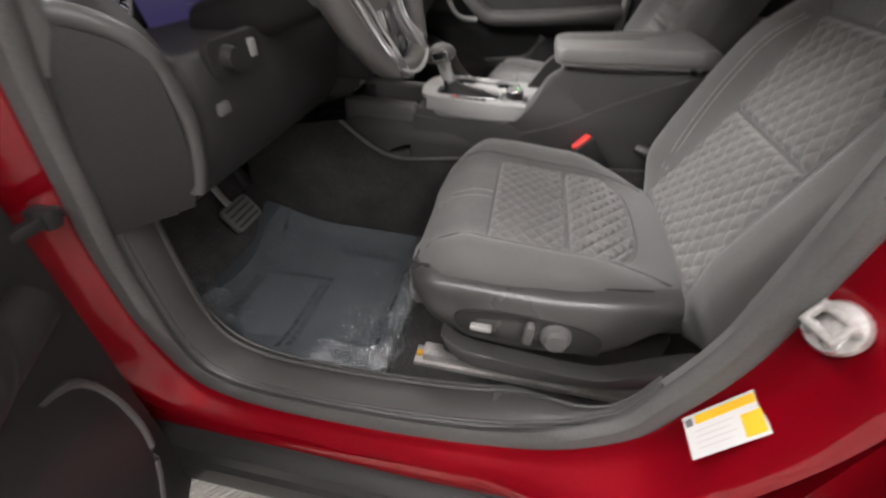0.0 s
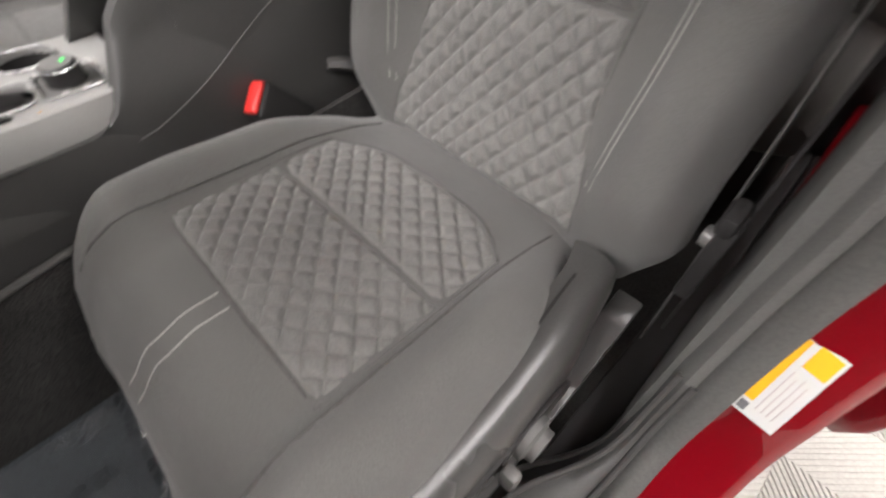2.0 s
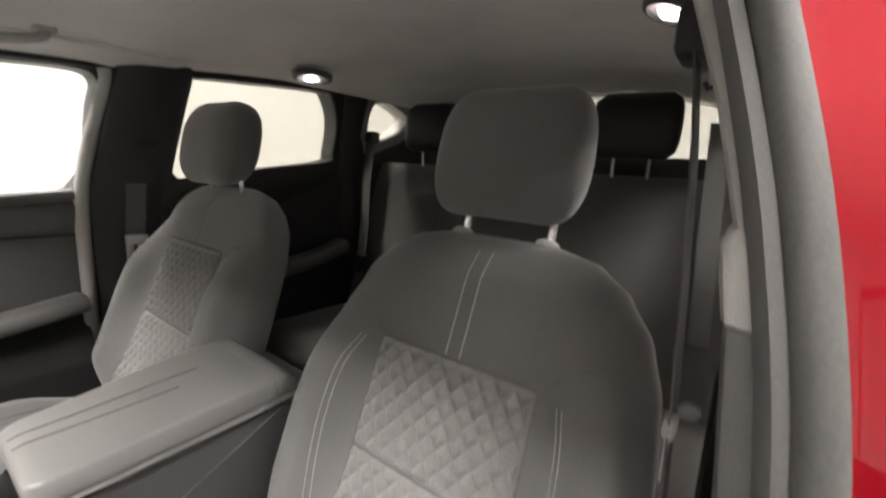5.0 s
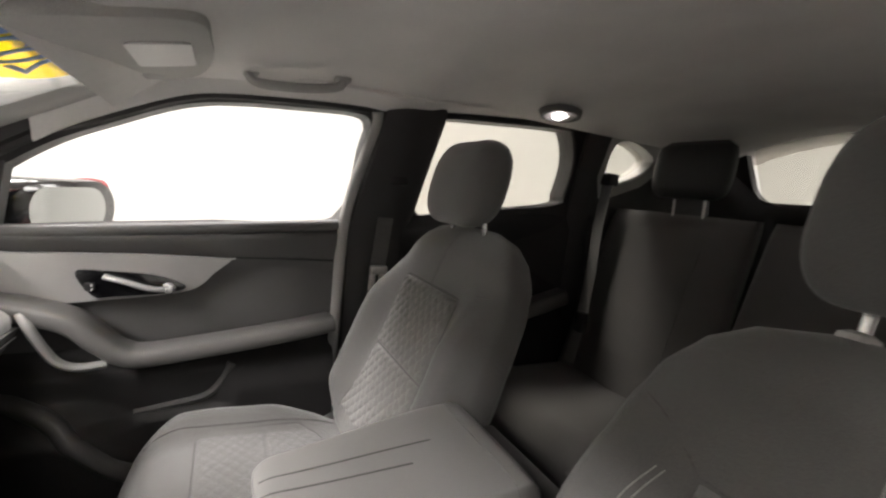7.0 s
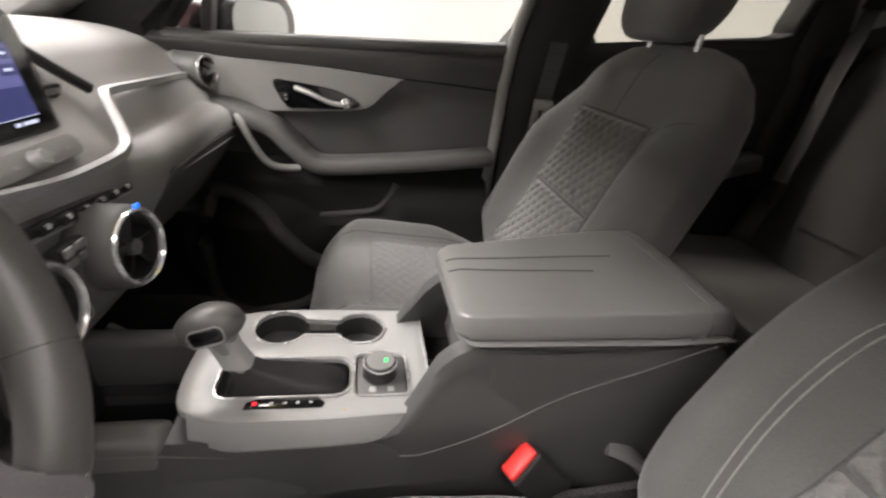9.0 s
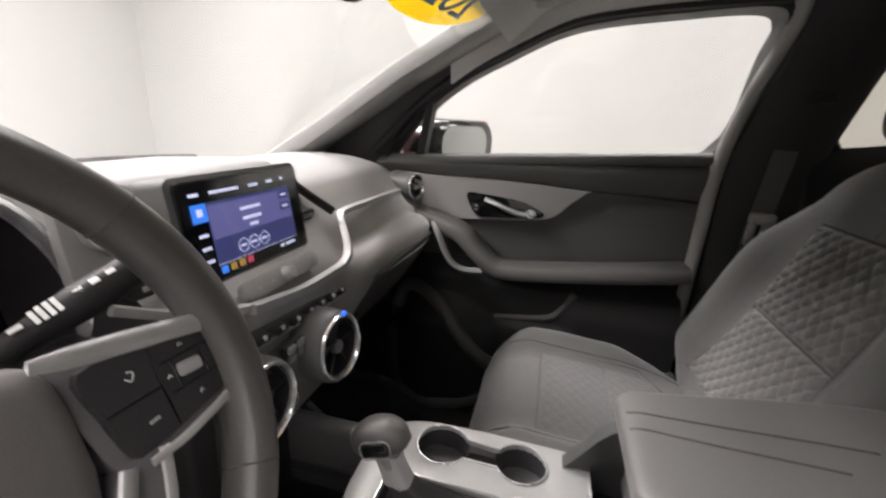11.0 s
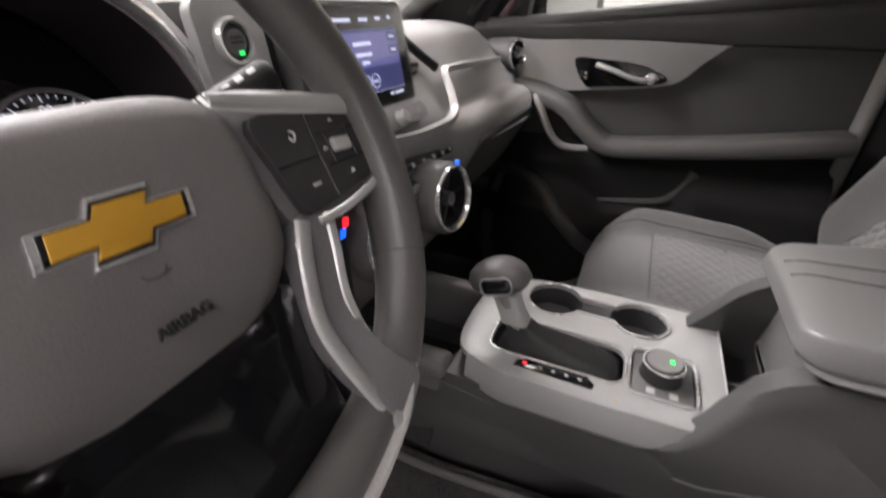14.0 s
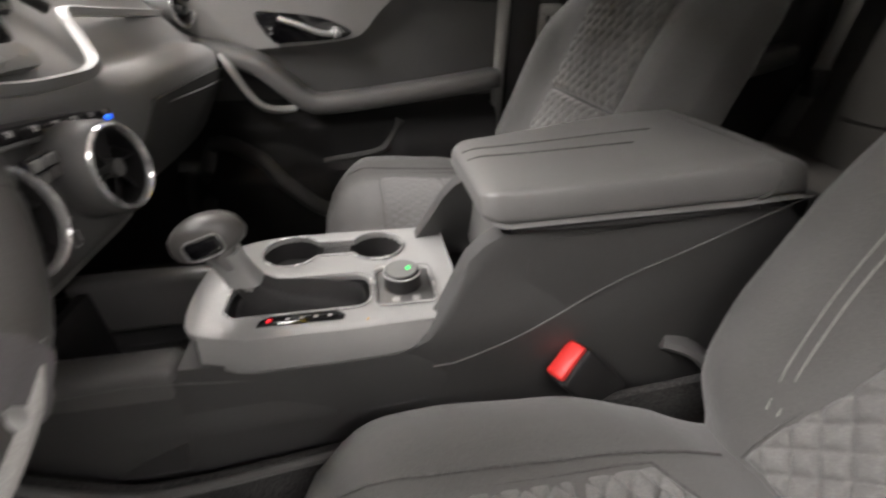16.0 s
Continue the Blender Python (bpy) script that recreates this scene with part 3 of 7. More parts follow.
WIN_F = spline([(.592, 1.122), (.575, 1.172), (.500, 1.248), (.40, 1.322), (.29, 1.378), (.18, 1.428), (.08, 1.452), (-.08, 1.468), (-.215, 1.476), (-.252, 1.455), (-.245, 1.40), (-.198, 1.186), (.1, 1.162), (.4, 1.14)], 4, True)
WIN_R = spline([(-.440, 1.215), (-.425, 1.35), (-.420, 1.45), (-.445, 1.498), (-.68, 1.522), (-.88, 1.536), (-.93, 1.525), (-.978, 1.44), (-.985, 1.33), (-.965, 1.287), (-.68, 1.247)], 4, True)
WIN_Q = spline([(-1.125, 1.45), (-1.135, 1.522), (-1.21, 1.542), (-1.31, 1.518), (-1.36, 1.485), (-1.31, 1.43), (-1.22, 1.39), (-1.15, 1.375)], 4, True)
shell_far = [(1.05, .40), (1.05, 1.08), (.92, 1.10), (.62, 1.31), (.34, 1.46), (.18, 1.52), (0, 1.56), (-1.2, 1.60), (-1.7, 1.56), (-1.98, 1.30), (-1.98, .40)]
part("side_panel", plate(shell_far, [WIN_F, WIN_R, WIN_Q], .05, lambda y, z, d: on_side(y, z, d + .012)), M_RED, body, "red body side with window openings")


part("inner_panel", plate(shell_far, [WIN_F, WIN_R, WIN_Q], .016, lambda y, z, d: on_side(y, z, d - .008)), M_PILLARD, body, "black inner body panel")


def window(name, outline, mat, label):
    w = tagged(part(name, plate(outline, [], .004, lambda y, z, d: on_side(y, z, d + .03)), mat), label, "window", kind="structure")
    w.visible_shadow = mat is not M_GLASS
    return w


window("window_1", WIN_F, M_GLASS, "clear front side window, closed")
window("window_2", WIN_R, M_PRIVACY, "rear side window, closed")
window("window_3", WIN_Q, M_PRIVACY, "small rear quarter window")


def ring_trim(outline, w, d0, d1):
    """A band round an opening, w wide, from depth d0 to d1."""
    n = len(outline)
    cy, cz = sum(p[0] for p in outline) / n, sum(p[1] for p in outline) / n
    rings = [[], [], [], []]
    for i, (y, z) in enumerate(outline):
        ty, tz = outline[(i + 1) % n][0] - outline[i - 1][0], outline[(i + 1) % n][1] - outline[i - 1][1]
        ln = math.hypot(ty, tz) or 1
        ny, nz = tz / ln, -ty / ln
        if ny * (y - cy) + nz * (z - cz) < 0:
            ny, nz = -ny, -nz
        for k, (o, d) in enumerate(((-.003, d1), (-.003, d0 + .006), (.006, d0), (w, d0 + .004))):
            rings[k].append(on_side(y + ny * o, z + nz * o, d))
    return loft(rings, True, False)


# front passenger door
pd = thing("passenger_door", (.75, .2, .5), "dark grey door panel with graphite trim and silver handle, closed", "car door")


def relief(y, z):
    h = .012
    h += .022 * smoothstep(1.04, 1.13, z)
    h += .05 * smoothstep(.86, .80, z) * smoothstep(.62, .40, y)
    pock = smoothstep(.10, .04, y) * smoothstep(.82, .74, z) + smoothstep(.715, .69, z) * smoothstep(.02, .10, y)
    h += .022 * min(1.0, pock)
    d = math.hypot((y - .42) / .19, (z - .58) / .17)
    h += .045 * smoothstep(1.15, .75, d)
    h -= .03 * smoothstep(1.13, 1.165, z)
    return h


part("panel", patch(lambda u, v: (sx(1.0) - relief(-.198 + .83 * u, .86 + .305 * v), -.198 + .83 * u, .86 + .305 * v + (.022 - .055 * u) * smoothstep(.75, 1, v)), 60, 40), M_DOOR, pd, "soft dark grey door panel")
# Darker plastic than above, deepened further in colour for the armrest's overhang shadow.
part("lower_panel", patch(lambda u, v: (sx(1.0) - relief(-.198 + .83 * u, .42 + .44 * v), -.198 + .83 * u, .42 + .44 * v), 80, 50), M_DARK, pd, "lower door panel, dark plastic deepened for armrest shade")
part("belt_rail", tube(spline([(.735, .60, 1.113), (.728, .40, 1.131), (.726, .1, 1.153), (.728, -.198, 1.176)], 6), .016, 10), M_PLASTIC, pd)
trim = spline([(.60, 1.082), (.45, 1.088), (.25, 1.088), (.072, 1.080), (.066, 1.076), (.10, 1.045), (.13, 1.012), (.165, .996), (.25, .985), (.374, .976), (.46, .968), (.58, .972)], 4, True)
part("trim_panel", plate(trim, [], -.014, lambda y, z, d: (.729 - .016 * smoothstep(1.0, 1.10, z) + d, y, z), .004), M_TRIM, pd, "graphite grey trim panel")
bez = spline([(.368, 1.048), (.315, 1.050), (.225, 1.040), (.172, 1.020), (.164, 1.006), (.20, .996), (.30, .990), (.338, .992)], 4, True)
part("handle_bezel", plate(bez, [], -.006, lambda y, z, d: (.708 + d, y, z), .002), M_GLOSS, pd, "black handle recess")
part("door_handle", tube(spline([(.697, .316, 1.038), (.690, .28, 1.028), (.688, .235, 1.012), (.692, .20, 1.008), (.699, .186, 1.013)], 5), .009, 10, flat=.7, taper=None), M_SILVER, pd, "silver door handle")
part("handle_tip", lathe([(.0005, -.010), (.010, -.008), (.014, 0), (.011, .008), (.0005, .010)], 14, pose(.692, .196, 1.010, 0, 90, 0), False), M_CHROME, pd)
part("lock_switch", box(.698, .703, .333, .352, 1.006, 1.024, .002), M_DARK, pd)
for k in range(2):
    part("switch_mark", box(.6965, .698, .337, .340, 1.017 - .010 * k, 1.021 - .010 * k, .0), M_WHITE, pd)
arm_sec = [(.040 * spow(math.cos(a), .6), .030 * spow(math.sin(a), .6)) for a in (2 * math.pi * k / 16 for k in range(16))]
part("armrest", strip(spline([(.712, .585, .972), (.697, .50, .982), (.685, .43, .968), (.675, .365, .945), (.669, .32, .905), (.668, .28, .872), (.668, .23, .862), (.670, .05, .880), (.678, -.10, .898), (.690, -.185, .908)], 5), [(a, b * .76) for a, b in arm_sec]), M_LEATHER, pd, "padded dark grey armrest")
part("pull_grip", tube(spline([(.655, .440, .972), (.640, .425, .945), (.634, .405, .908), (.630, .385, .878), (.630, .362, .862), (.634, .335, .857), (.645, .305, .856)], 5), .0115, 10, flat=.75), M_PLATE, pd, "silver pull grip")
part("pocket_lip", tube(spline([(.694, .262, .712), (.692, .18, .722), (.691, .115, .734), (.691, .085, .762), (.692, .058, .812)], 5), .012, 8), M_DOOR, pd)
GRILLE = spline([(.54, .74), (.43, .745), (.36, .69), (.30, .63), (.24, .575), (.25, .50), (.36, .45), (.53, .45)], 5, True)
GC = (.42, .59)


def grille_at(u, v):
    y, z = GRILLE[int(round(v * len(GRILLE))) % len(GRILLE)]
    y, z = GC[0] + (y - GC[0]) * u, GC[1] + (z - GC[1]) * u
    return (.748 - relief(y, z) - .004 + .010 * smoothstep(.90, 1.0, u), y, z)


part("speaker_grille", patch(grille_at, 14, len(GRILLE)), M_DARK, pd, "dark speaker grille")
part("grille_rim", tube([(.748 - relief(y, z) - .001, y, z) for y, z in GRILLE], .020, 10, True), M_DOOR, pd)
part("window_frame", ring_trim(WIN_F, .014, -.012, .066), M_DARK, pd, "black window frame")
part("sail_divider", loft([[on_side(.505 + d, 1.118, k) for d, k in ((0, -.01), (.022, -.01), (.022, .03), (0, .03))], [on_side(.470 + d, 1.275, k) for d, k in ((0, -.01), (.02, -.01), (.02, .03), (0, .03))]]), M_DARK, pd, "black window divider bar")
part("belt_crease", tube(spline([(.7205, .055, 1.080), (.7225, -.06, 1.078), (.7235, -.195, 1.074)], 5), .0022, 6), M_DARK, pd)
part("edge_seal", tube(spline([(.735, -.205, .50), (.725, -.205, .75), (.722, -.207, .95), (.720, -.212, 1.17), (.70, -.238, 1.32), (.66, -.266, 1.44), (.645, -.262, 1.485)], 5), .016, 10), M_PILLAR, pd)

# rear passenger door
rd = thing("rear_door", (.75, -.75, .5), "dark rear door panel with armrest, closed", "car door")
part("panel", patch(lambda u, v: (.745 - .02 - .025 * smoothstep(.88, .80, .45 + .83 * v) - .02 * smoothstep(.8, .95, v) * smoothstep(1.0, .95, v), -1.10 + .72 * u, .45 + (.76 + .10 * (1 - u)) * v), 40, 50), M_DARK, rd, "black door panel")
part("armrest", strip(spline([(.70, -.40, .90), (.685, -.6, .895), (.69, -.85, .91), (.71, -1.05, .95)], 5), arm_sec), M_LEATHER, rd)
part("window_frame", ring_trim(WIN_R, .016, -.010, .066), M_DARK, rd, "black window frame")
part("quarter_trim", ring_trim(WIN_Q, .05, -.02, .066), M_PILLAR, body, "grey quarter window trim")

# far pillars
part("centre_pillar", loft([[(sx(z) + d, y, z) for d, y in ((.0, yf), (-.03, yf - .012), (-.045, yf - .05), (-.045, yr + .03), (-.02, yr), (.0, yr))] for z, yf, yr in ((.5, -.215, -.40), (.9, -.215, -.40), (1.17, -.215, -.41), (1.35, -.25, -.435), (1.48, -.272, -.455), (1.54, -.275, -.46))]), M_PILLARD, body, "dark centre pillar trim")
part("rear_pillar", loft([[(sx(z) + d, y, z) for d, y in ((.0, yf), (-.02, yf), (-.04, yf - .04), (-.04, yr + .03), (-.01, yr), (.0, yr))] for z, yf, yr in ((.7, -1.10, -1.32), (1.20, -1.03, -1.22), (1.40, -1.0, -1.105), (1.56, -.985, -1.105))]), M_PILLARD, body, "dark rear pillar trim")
part("rear_side_trim", patch(lambda u, v: (.70 - .03 * math.sin(math.pi * v), -1.10 - .85 * u, .50 + .86 * v), 14, 14, .01), M_DARK, body)
ap = []
for (x, y, z), w, h in (((.70, .93, 1.10), .09, .035), ((.675, .74, 1.215), .075, .03), ((.635, .53, 1.345), .066, .03), ((.60, .33, 1.452), .06, .03), ((.57, .19, 1.51), .06, .03)):
    d = Vector((0, -.83, .56))
    nrm = Vector((0, .56, .83))
    ring = []
    for k in range(14):
        a = 2 * math.pi * k / 14
        ring.append(Vector((x + .01, y, z)) + Vector((1, 0, 0)) * w * spow(math.cos(a), .7) * (1.0) + nrm * h * spow(math.sin(a), .7) - nrm * .012)
    ap.append(ring)
# Same trim twice; the paler grey of the right copy carries its light.
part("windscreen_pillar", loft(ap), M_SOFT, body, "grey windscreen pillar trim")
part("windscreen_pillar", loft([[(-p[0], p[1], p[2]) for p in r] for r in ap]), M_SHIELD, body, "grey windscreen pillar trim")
part("pillar_seal", tube(spline([(.715, .64, 1.14), (.705, .515, 1.262), (.69, .405, 1.340), (.672, .29, 1.39), (.655, .18, 1.44), (.648, .08, 1.464), (.642, -.1, 1.48), (.640, -.24, 1.488)], 5), .012, 8), M_DARK, body)


def screen_at(u, v, lift=0.0):
    x = (-.66 + 1.32 * u) * (1 - .12 * v)
    bow = .10 * (1 - (2 * u - 1) ** 2)
    return (x, .93 + bow - (.69 + .05 * bow) * v, 1.098 + .008 * bow + .352 * v + .03 * math.sin(math.pi * v) + lift)


ws = tagged(part("windscreen", patch(lambda u, v: screen_at(u, v), 24, 14, .004), M_GLASS), "clear sloping windscreen", "windscreen", kind="structure")
ws.visible_shadow = False
part("wiper_cowl", patch(lambda u, v: (-.70 + 1.40 * u, .95 + .10 * (1 - (2 * u - 1) ** 2) + .16 * v, 1.095 - .035 * v), 16, 4, .01), M_DARK, body, "black cowl panel")
wip = thing("wiper_blade", (.25, 1.06, 1.10), "black windscreen wiper lying on the glass base", "wiper")
part("blade", tube(spline([(.02, 1.025, 1.116), (.25, 1.02, 1.122), (.45, .985, 1.118)], 4), .006, 6), M_DARK, wip)
# front wings, nose and wheels on which the car stands
arch_cut = [(1.44 + .385 * math.cos(radians(180 - 10 * k)), .37 + .385 * math.sin(radians(180 - 10 * k))) for k in range(19)]
for sx_ in (-1, 1):
    part("front_wing", plate([(1.02, 1.045), (1.02, .37)] + arch_cut + [(1.95, .37), (1.975, .62), (1.97, .90), (1.90, .945), (1.5, 1.015)], [], .03, lambda y, z, d: (sx_ * (.848 - .06 * ((y - 1.0) / .97) ** 2 - .015 * smoothstep(.85, 1.04, z) - d), y, z), .004), M_RED, body, "red front wing")
part("front_bumper", patch(lambda u, v: (-.80 + 1.60 * u, 1.955 + .11 * (1 - (2 * u - 1) ** 2) - .05 * v * v, .52 + .42 * v), 16, 8, .02), M_RED, body, "red front bumper")
part("front_grille", patch(lambda u, v: (-.79 + 1.58 * u, 1.945 + .11 * (1 - (2 * u - 1) ** 2), .28 + .24 * v), 16, 4, .02), M_DARK, body, "black lower grille")
for wx, wy in ((-.73, 1.44), (.73, 1.44), (-.73, -1.56), (.73, -1.56)):
    hubm = pose(wx, wy, .36, 0, 90 if wx > 0 else -90, 0)
    wheel_ = part("wheel", lathe([(.235, -.10), (.30, -.105), (.345, -.095), (.360, -.07), (.360, .07), (.345, .095), (.30, .105), (.240, .10), (.235, .08), (.235, -.10)], 40, hubm, False), M_RUBBER, body, "black tyre on a silver alloy rim")
    part("rim", lathe([(.236, .085), (.228, .092), (.215, .085), (.212, -.06), (.0005, -.06)], 40, hubm, False), M_STEEL, wheel_, "silver alloy rim")
    part("hub_cap", lathe([(.0005, .062), (.045, .060), (.060, .045), (.060, -.06), (.0005, -.06)], 20, hubm, False), M_STEEL, wheel_)
    for k in range(5):
        part("rim_spoke", box(.05, .222, -.026, .026, .030, .062, .008, 2, hubm @ Matrix.Rotation(2 * math.pi * k / 5, 4, "Z")), M_STEEL, wheel_)
part("fire_wall", box(-.70, .72, .98, 1.02, .40, 1.09, .01), M_DARK, body)
part("hood", patch(lambda u, v: (-.82 + 1.64 * u, 1.12 + .85 * v, 1.055 + .03 * (1 - (2 * u - 1) ** 2) - .12 * v * v), 14, 8, .02), M_RED, body, "red hood")

# rear window and tailgate
rw = tagged(part("window_4", patch(lambda u, v: (-.50 + 1.0 * u, -1.90 + .17 * v, 1.375 + .25 * v), 6, 4, .004), M_PRIVACY), "rear tailgate window", "window", kind="structure")
part("tailgate_trim", plate(rrect(1.34, 1.36, .1, 4, 0, .98), [rrect(1.08, .24, .06, 4, 0, 1.503)], .04, lambda u, v, d: (u, -1.94 - d + .16 * max(0, (v - 1.36) / .19) * .9, v)), M_DARK, body, "dark tailgate trim")
part("cargo_floor", box(-.66, .70, -1.95, -1.30, .62, .68, .01), M_CARPET, body)
part("cargo_side", box(-.72, -.66, -1.95, -1.10, .40, 1.52, .01), M_DARK, body)
part("floor_pan", box(-.64, .72, -1.35, .98, .395, .425, .004), M_CARPET, body, "black carpet floor")
# near side rear quarter
part("near_quarter", plate([(-1.22, .40), (-1.98, .40), (-1.98, 1.30), (-1.7, 1.52), (-1.25, 1.545), (-1.16, 1.52), (-1.10, 1.20), (-1.06, .90), (-1.10, .62)], [rrect(.24, .10, .04, 4, -1.42, 1.40)], .05, lambda y, z, d: (-.775 + .30 * max(0.0, z - 1.165) + d, y, z), .004), M_RED, body, "red rear quarter panel")
part("roof_rail", loft([[(-.60, y, 1.50), (-.655, y, 1.497), (-.668, y, 1.54), (-.64, y, 1.585), (-.58, y, 1.59)] for y in (-.36, -.7, -1.2)]), M_RED, body, "red roof rail")
EDGE = spline([(.42, 1.315), (.34, 1.365), (.18, 1.440), (.08, 1.464), (-.08, 1.480), (-.215, 1.488), (-.32, 1.488), (-.445, 1.512), (-.68, 1.535), (-.88, 1.549), (-1.20, 1.558), (-1.5, 1.55)], 4)
part("roof_edge_trim", loft([[(sx(z) - .022, y, z), (sx(z) - .030, y, z + .004), (.60 + .02 * smoothstep(.1, .4, y), y, max(1.500, z + .012)), (.570, y, max(1.528, z + .012))] for y, z in EDGE], False, False), M_LINER, body, "grey cloth roof edge trim", 60)

# ---- seats ----
def tab(table, s):
    for (a, va), (b, vb) in zip(table, table[1:]):
        if s <= b:
            t = (s - a) / (b - a)
            t = max(0.0, t)
            return va + (vb - va) * (t * t * (3 - 2 * t) * .5 + t * .5)
    return table[-1][1]


C_W = [(-.20, .205), (-.12, .232), (0, .246), (.10, .250), (.18, .243), (.225, .222), (.243, .19), (.252, .12)]
C_T = [(-.20, .700), (-.12, .715), (0, .724), (.10, .732), (.16, .734), (.20, .722), (.23, .694), (.245, .668), (.252, .645)]
B_W = [(-.05, .16), (-.02, .205), (.05, .240), (.15, .258), (.25, .260), (.33, .252), (.41, .243), (.47, .224), (.52, .190), (.55, .150), (.565, .09)]
NB, NC = 3.4, 3.2
UP = Vector((0, -.367, .930))
FW = Vector((0, .930, .367))


def cushion_top(x, y):
    """Height of a seat cushion's top at x from its middle."""
    w, t = tab(C_W, y), tab(C_T, y)
    a = min(1.0, abs(x) / w)
    b = .040 * smoothstep(-.19, -.02, y) * (1 - .75 * smoothstep(.15, .24, y))
    return .655 + (t - .655) * (1 - a ** NC) ** (1 / NC) + b * smoothstep(.50, .76, a) * (1 - smoothstep(.86, 1.0, a) * .8)


def back_front(x, s):
    """Depth of a backrest's front face."""
    w = tab(B_W, s)
    a = min(1.0, abs(x) / w)
    thick = .05 * min(1.0, math.sqrt(max(0.0, (.568 - s) / .07))) * min(1.0, math.sqrt(max(0.01, (s + .06) / .05)))
    b = .052 * smoothstep(-.03, .09, s) * (1 - smoothstep(.30, .47, s))
    return -.05 + thick * (1 - a ** NB) ** (1 / NB) + b * smoothstep(.50, .78, a) * (1 - smoothstep(.88, 1.0, a) * .75)


FORE, LIFT = {}, {}


def back_place(cx, x, s, n):
    x *= 1 + .13 * smoothstep(.16, .0, s) * (1 if x * cx > 0 else 0)
    return Vector((cx + x, -.186 + FORE[cx], .69 + LIFT[cx])) + UP * s + FW * n


def quilt(x, y, px, py, high):
    a, b = x / px + y / py, x / px - y / py
    p, q = abs(math.sin(math.pi * a)), abs(math.sin(math.pi * b))
    return high * (.55 * (p * q) ** .42 + .45 * (1 - (1 - min(p, q)) ** 2.2))


def front_seat(cx, power, label, fore=0.0, lift=0.0):
    seat = thing("front_seat", (cx, 0, .43), label, "car seat", "front seats")
    FORE[cx], LIFT[cx] = fore, lift
    # cushion
    rings = []
    for i in range(33):
        y = -.20 + .452 * i / 32
        w, t = tab(C_W, y), tab(C_T, y)
        ring = []
        for k in range(56):
            a = 2 * math.pi * k / 56
            x = w * spow(math.cos(a), 2 / NC)
            if math.sin(a) >= 0:
                z = cushion_top(x, y)
            else:
                z = .655 + .05 * spow(math.sin(a), 2 / NC)
            if power and x < 0:
                x *= 1 - .11 * smoothstep(.725, .675, z) * smoothstep(.245, .18, y)
            ring.append((cx + x, y, z))
        rings.append(ring)
    cush = part("cushion", loft(rings), M_FABRIC, seat, "charcoal cloth seat cushion", 60)

    def c_insert(u, v):
        x = (u - .5) * .285
        y0 = -.128 + .045 * (abs(2 * u - 1) ** 4)
        y = y0 + (.126 - y0) * v
        lip = min(u, 1 - u, v, 1 - v)
        puff = quilt(x, y, .031, .027, .0078 if power else .0012) * smoothstep(0, .06, lip) * smoothstep(0, .012, abs(y + .008))
        return (cx + x, y, cushion_top(x, y) + .0012 - .003 * (1 - smoothstep(0, .02, lip)) - .004 * (1 - smoothstep(.0, .006, abs(y + .008))) + puff)

    # Passenger insert takes the darker knit in place of its dimmer light.
    part("quilted_insert", patch(c_insert, 170, 150), M_QUILT if power else M_FABRIC, cush, "quilted diamond pattern cloth", 80)

    def on_c(x, y, d=.0012):
        return (cx + x, y, cushion_top(x, y) + d)

    edge = [on_c(-.1435, -.08 + .206 * k / 14, .0) for k in range(15)] + [on_c(-.1435 + .287 * k / 20, .127, .0) for k in range(21)] + [on_c(.1435, .126 - .206 * k / 14, .0) for k in range(15)]
    edge += [on_c(.1435 - .287 * k / 20, -.128 + .045 * abs(1 - k / 10) ** 4 - .001, .0) for k in range(21)]
    part("seam", tube(edge, .0013, 6, True), M_PIPING, cush)
    part("seam", tube([on_c(-.142 + .284 * k / 24, -.008, -.0025) for k in range(25)], .0012, 6), M_PIPING, cush)
    for s in (-1, 1):
        part("seam", tube([on_c(s * (.150 + .006 * k / 16), -.17 + .39 * k / 16, .0003) for k in range(17)], .0016, 6), M_PIPING, cush)
        if power:
            part("stitching", tube([on_c(s * .011, .131 + .10 * k / 10, .0004) for k in range(11)], .0009, 6), M_STITCH, cush, "pale grey double stitching")
    # backrest
    rings = []
    for i in range(45):
        s = -.05 + .615 * i / 44
        w = tab(B_W, s)
        thick = .055 * min(1.0, math.sqrt(max(0.002, (.568 - s) / .07))) * min(1.0, math.sqrt(max(.02, (s + .06) / .05)))
        ring = []
        for k in range(64):
            a = 2 * math.pi * k / 64
            x = w * spow(math.cos(a), 2 / NB)
            n = back_front(x, s) if math.sin(a) >= 0 else -.05 - (thick + .012) * abs(math.sin(a)) ** (2 / NB)
            ring.append(back_place(cx, x, s, n))
        rings.append(ring)
    back = part("backrest", loft(rings), M_FABRIC, seat, "charcoal cloth backrest", 60)

    def half(s):
        return .124 + .018 * smoothstep(.20, .02, s)

    def b_insert(u, v):
        s = .012 + lift + .372 * v
        x = (u - .5) * 2 * half(s)
        lip = min(u, 1 - u, v, 1 - v)
        seam = abs(s - .222)
        puff = quilt(x, s, .0275, .036, .0088) * smoothstep(0, .03, lip) * smoothstep(0, .012, seam)
        return back_place(cx, x, s, back_front(x, s) + .0015 - .003 * (1 - smoothstep(0, .02, lip)) - .004 * (1 - smoothstep(0, .006, seam)) + puff)

    part("quilted_insert", patch(b_insert, 150, 200), M_QUILT, back, "quilted diamond pattern cloth", 80)

    def on_b(x, s, d=.001):
        return back_place(cx, x, s, back_front(x, s) + d)

    edge = [on_b(-half(.012 + lift + .372 * k / 24) - .001, .012 + lift + .372 * k / 24, 0) for k in range(25)] + [on_b(-.124 + .248 * k / 16, .386 + lift, 0) for k in range(1, 17)]
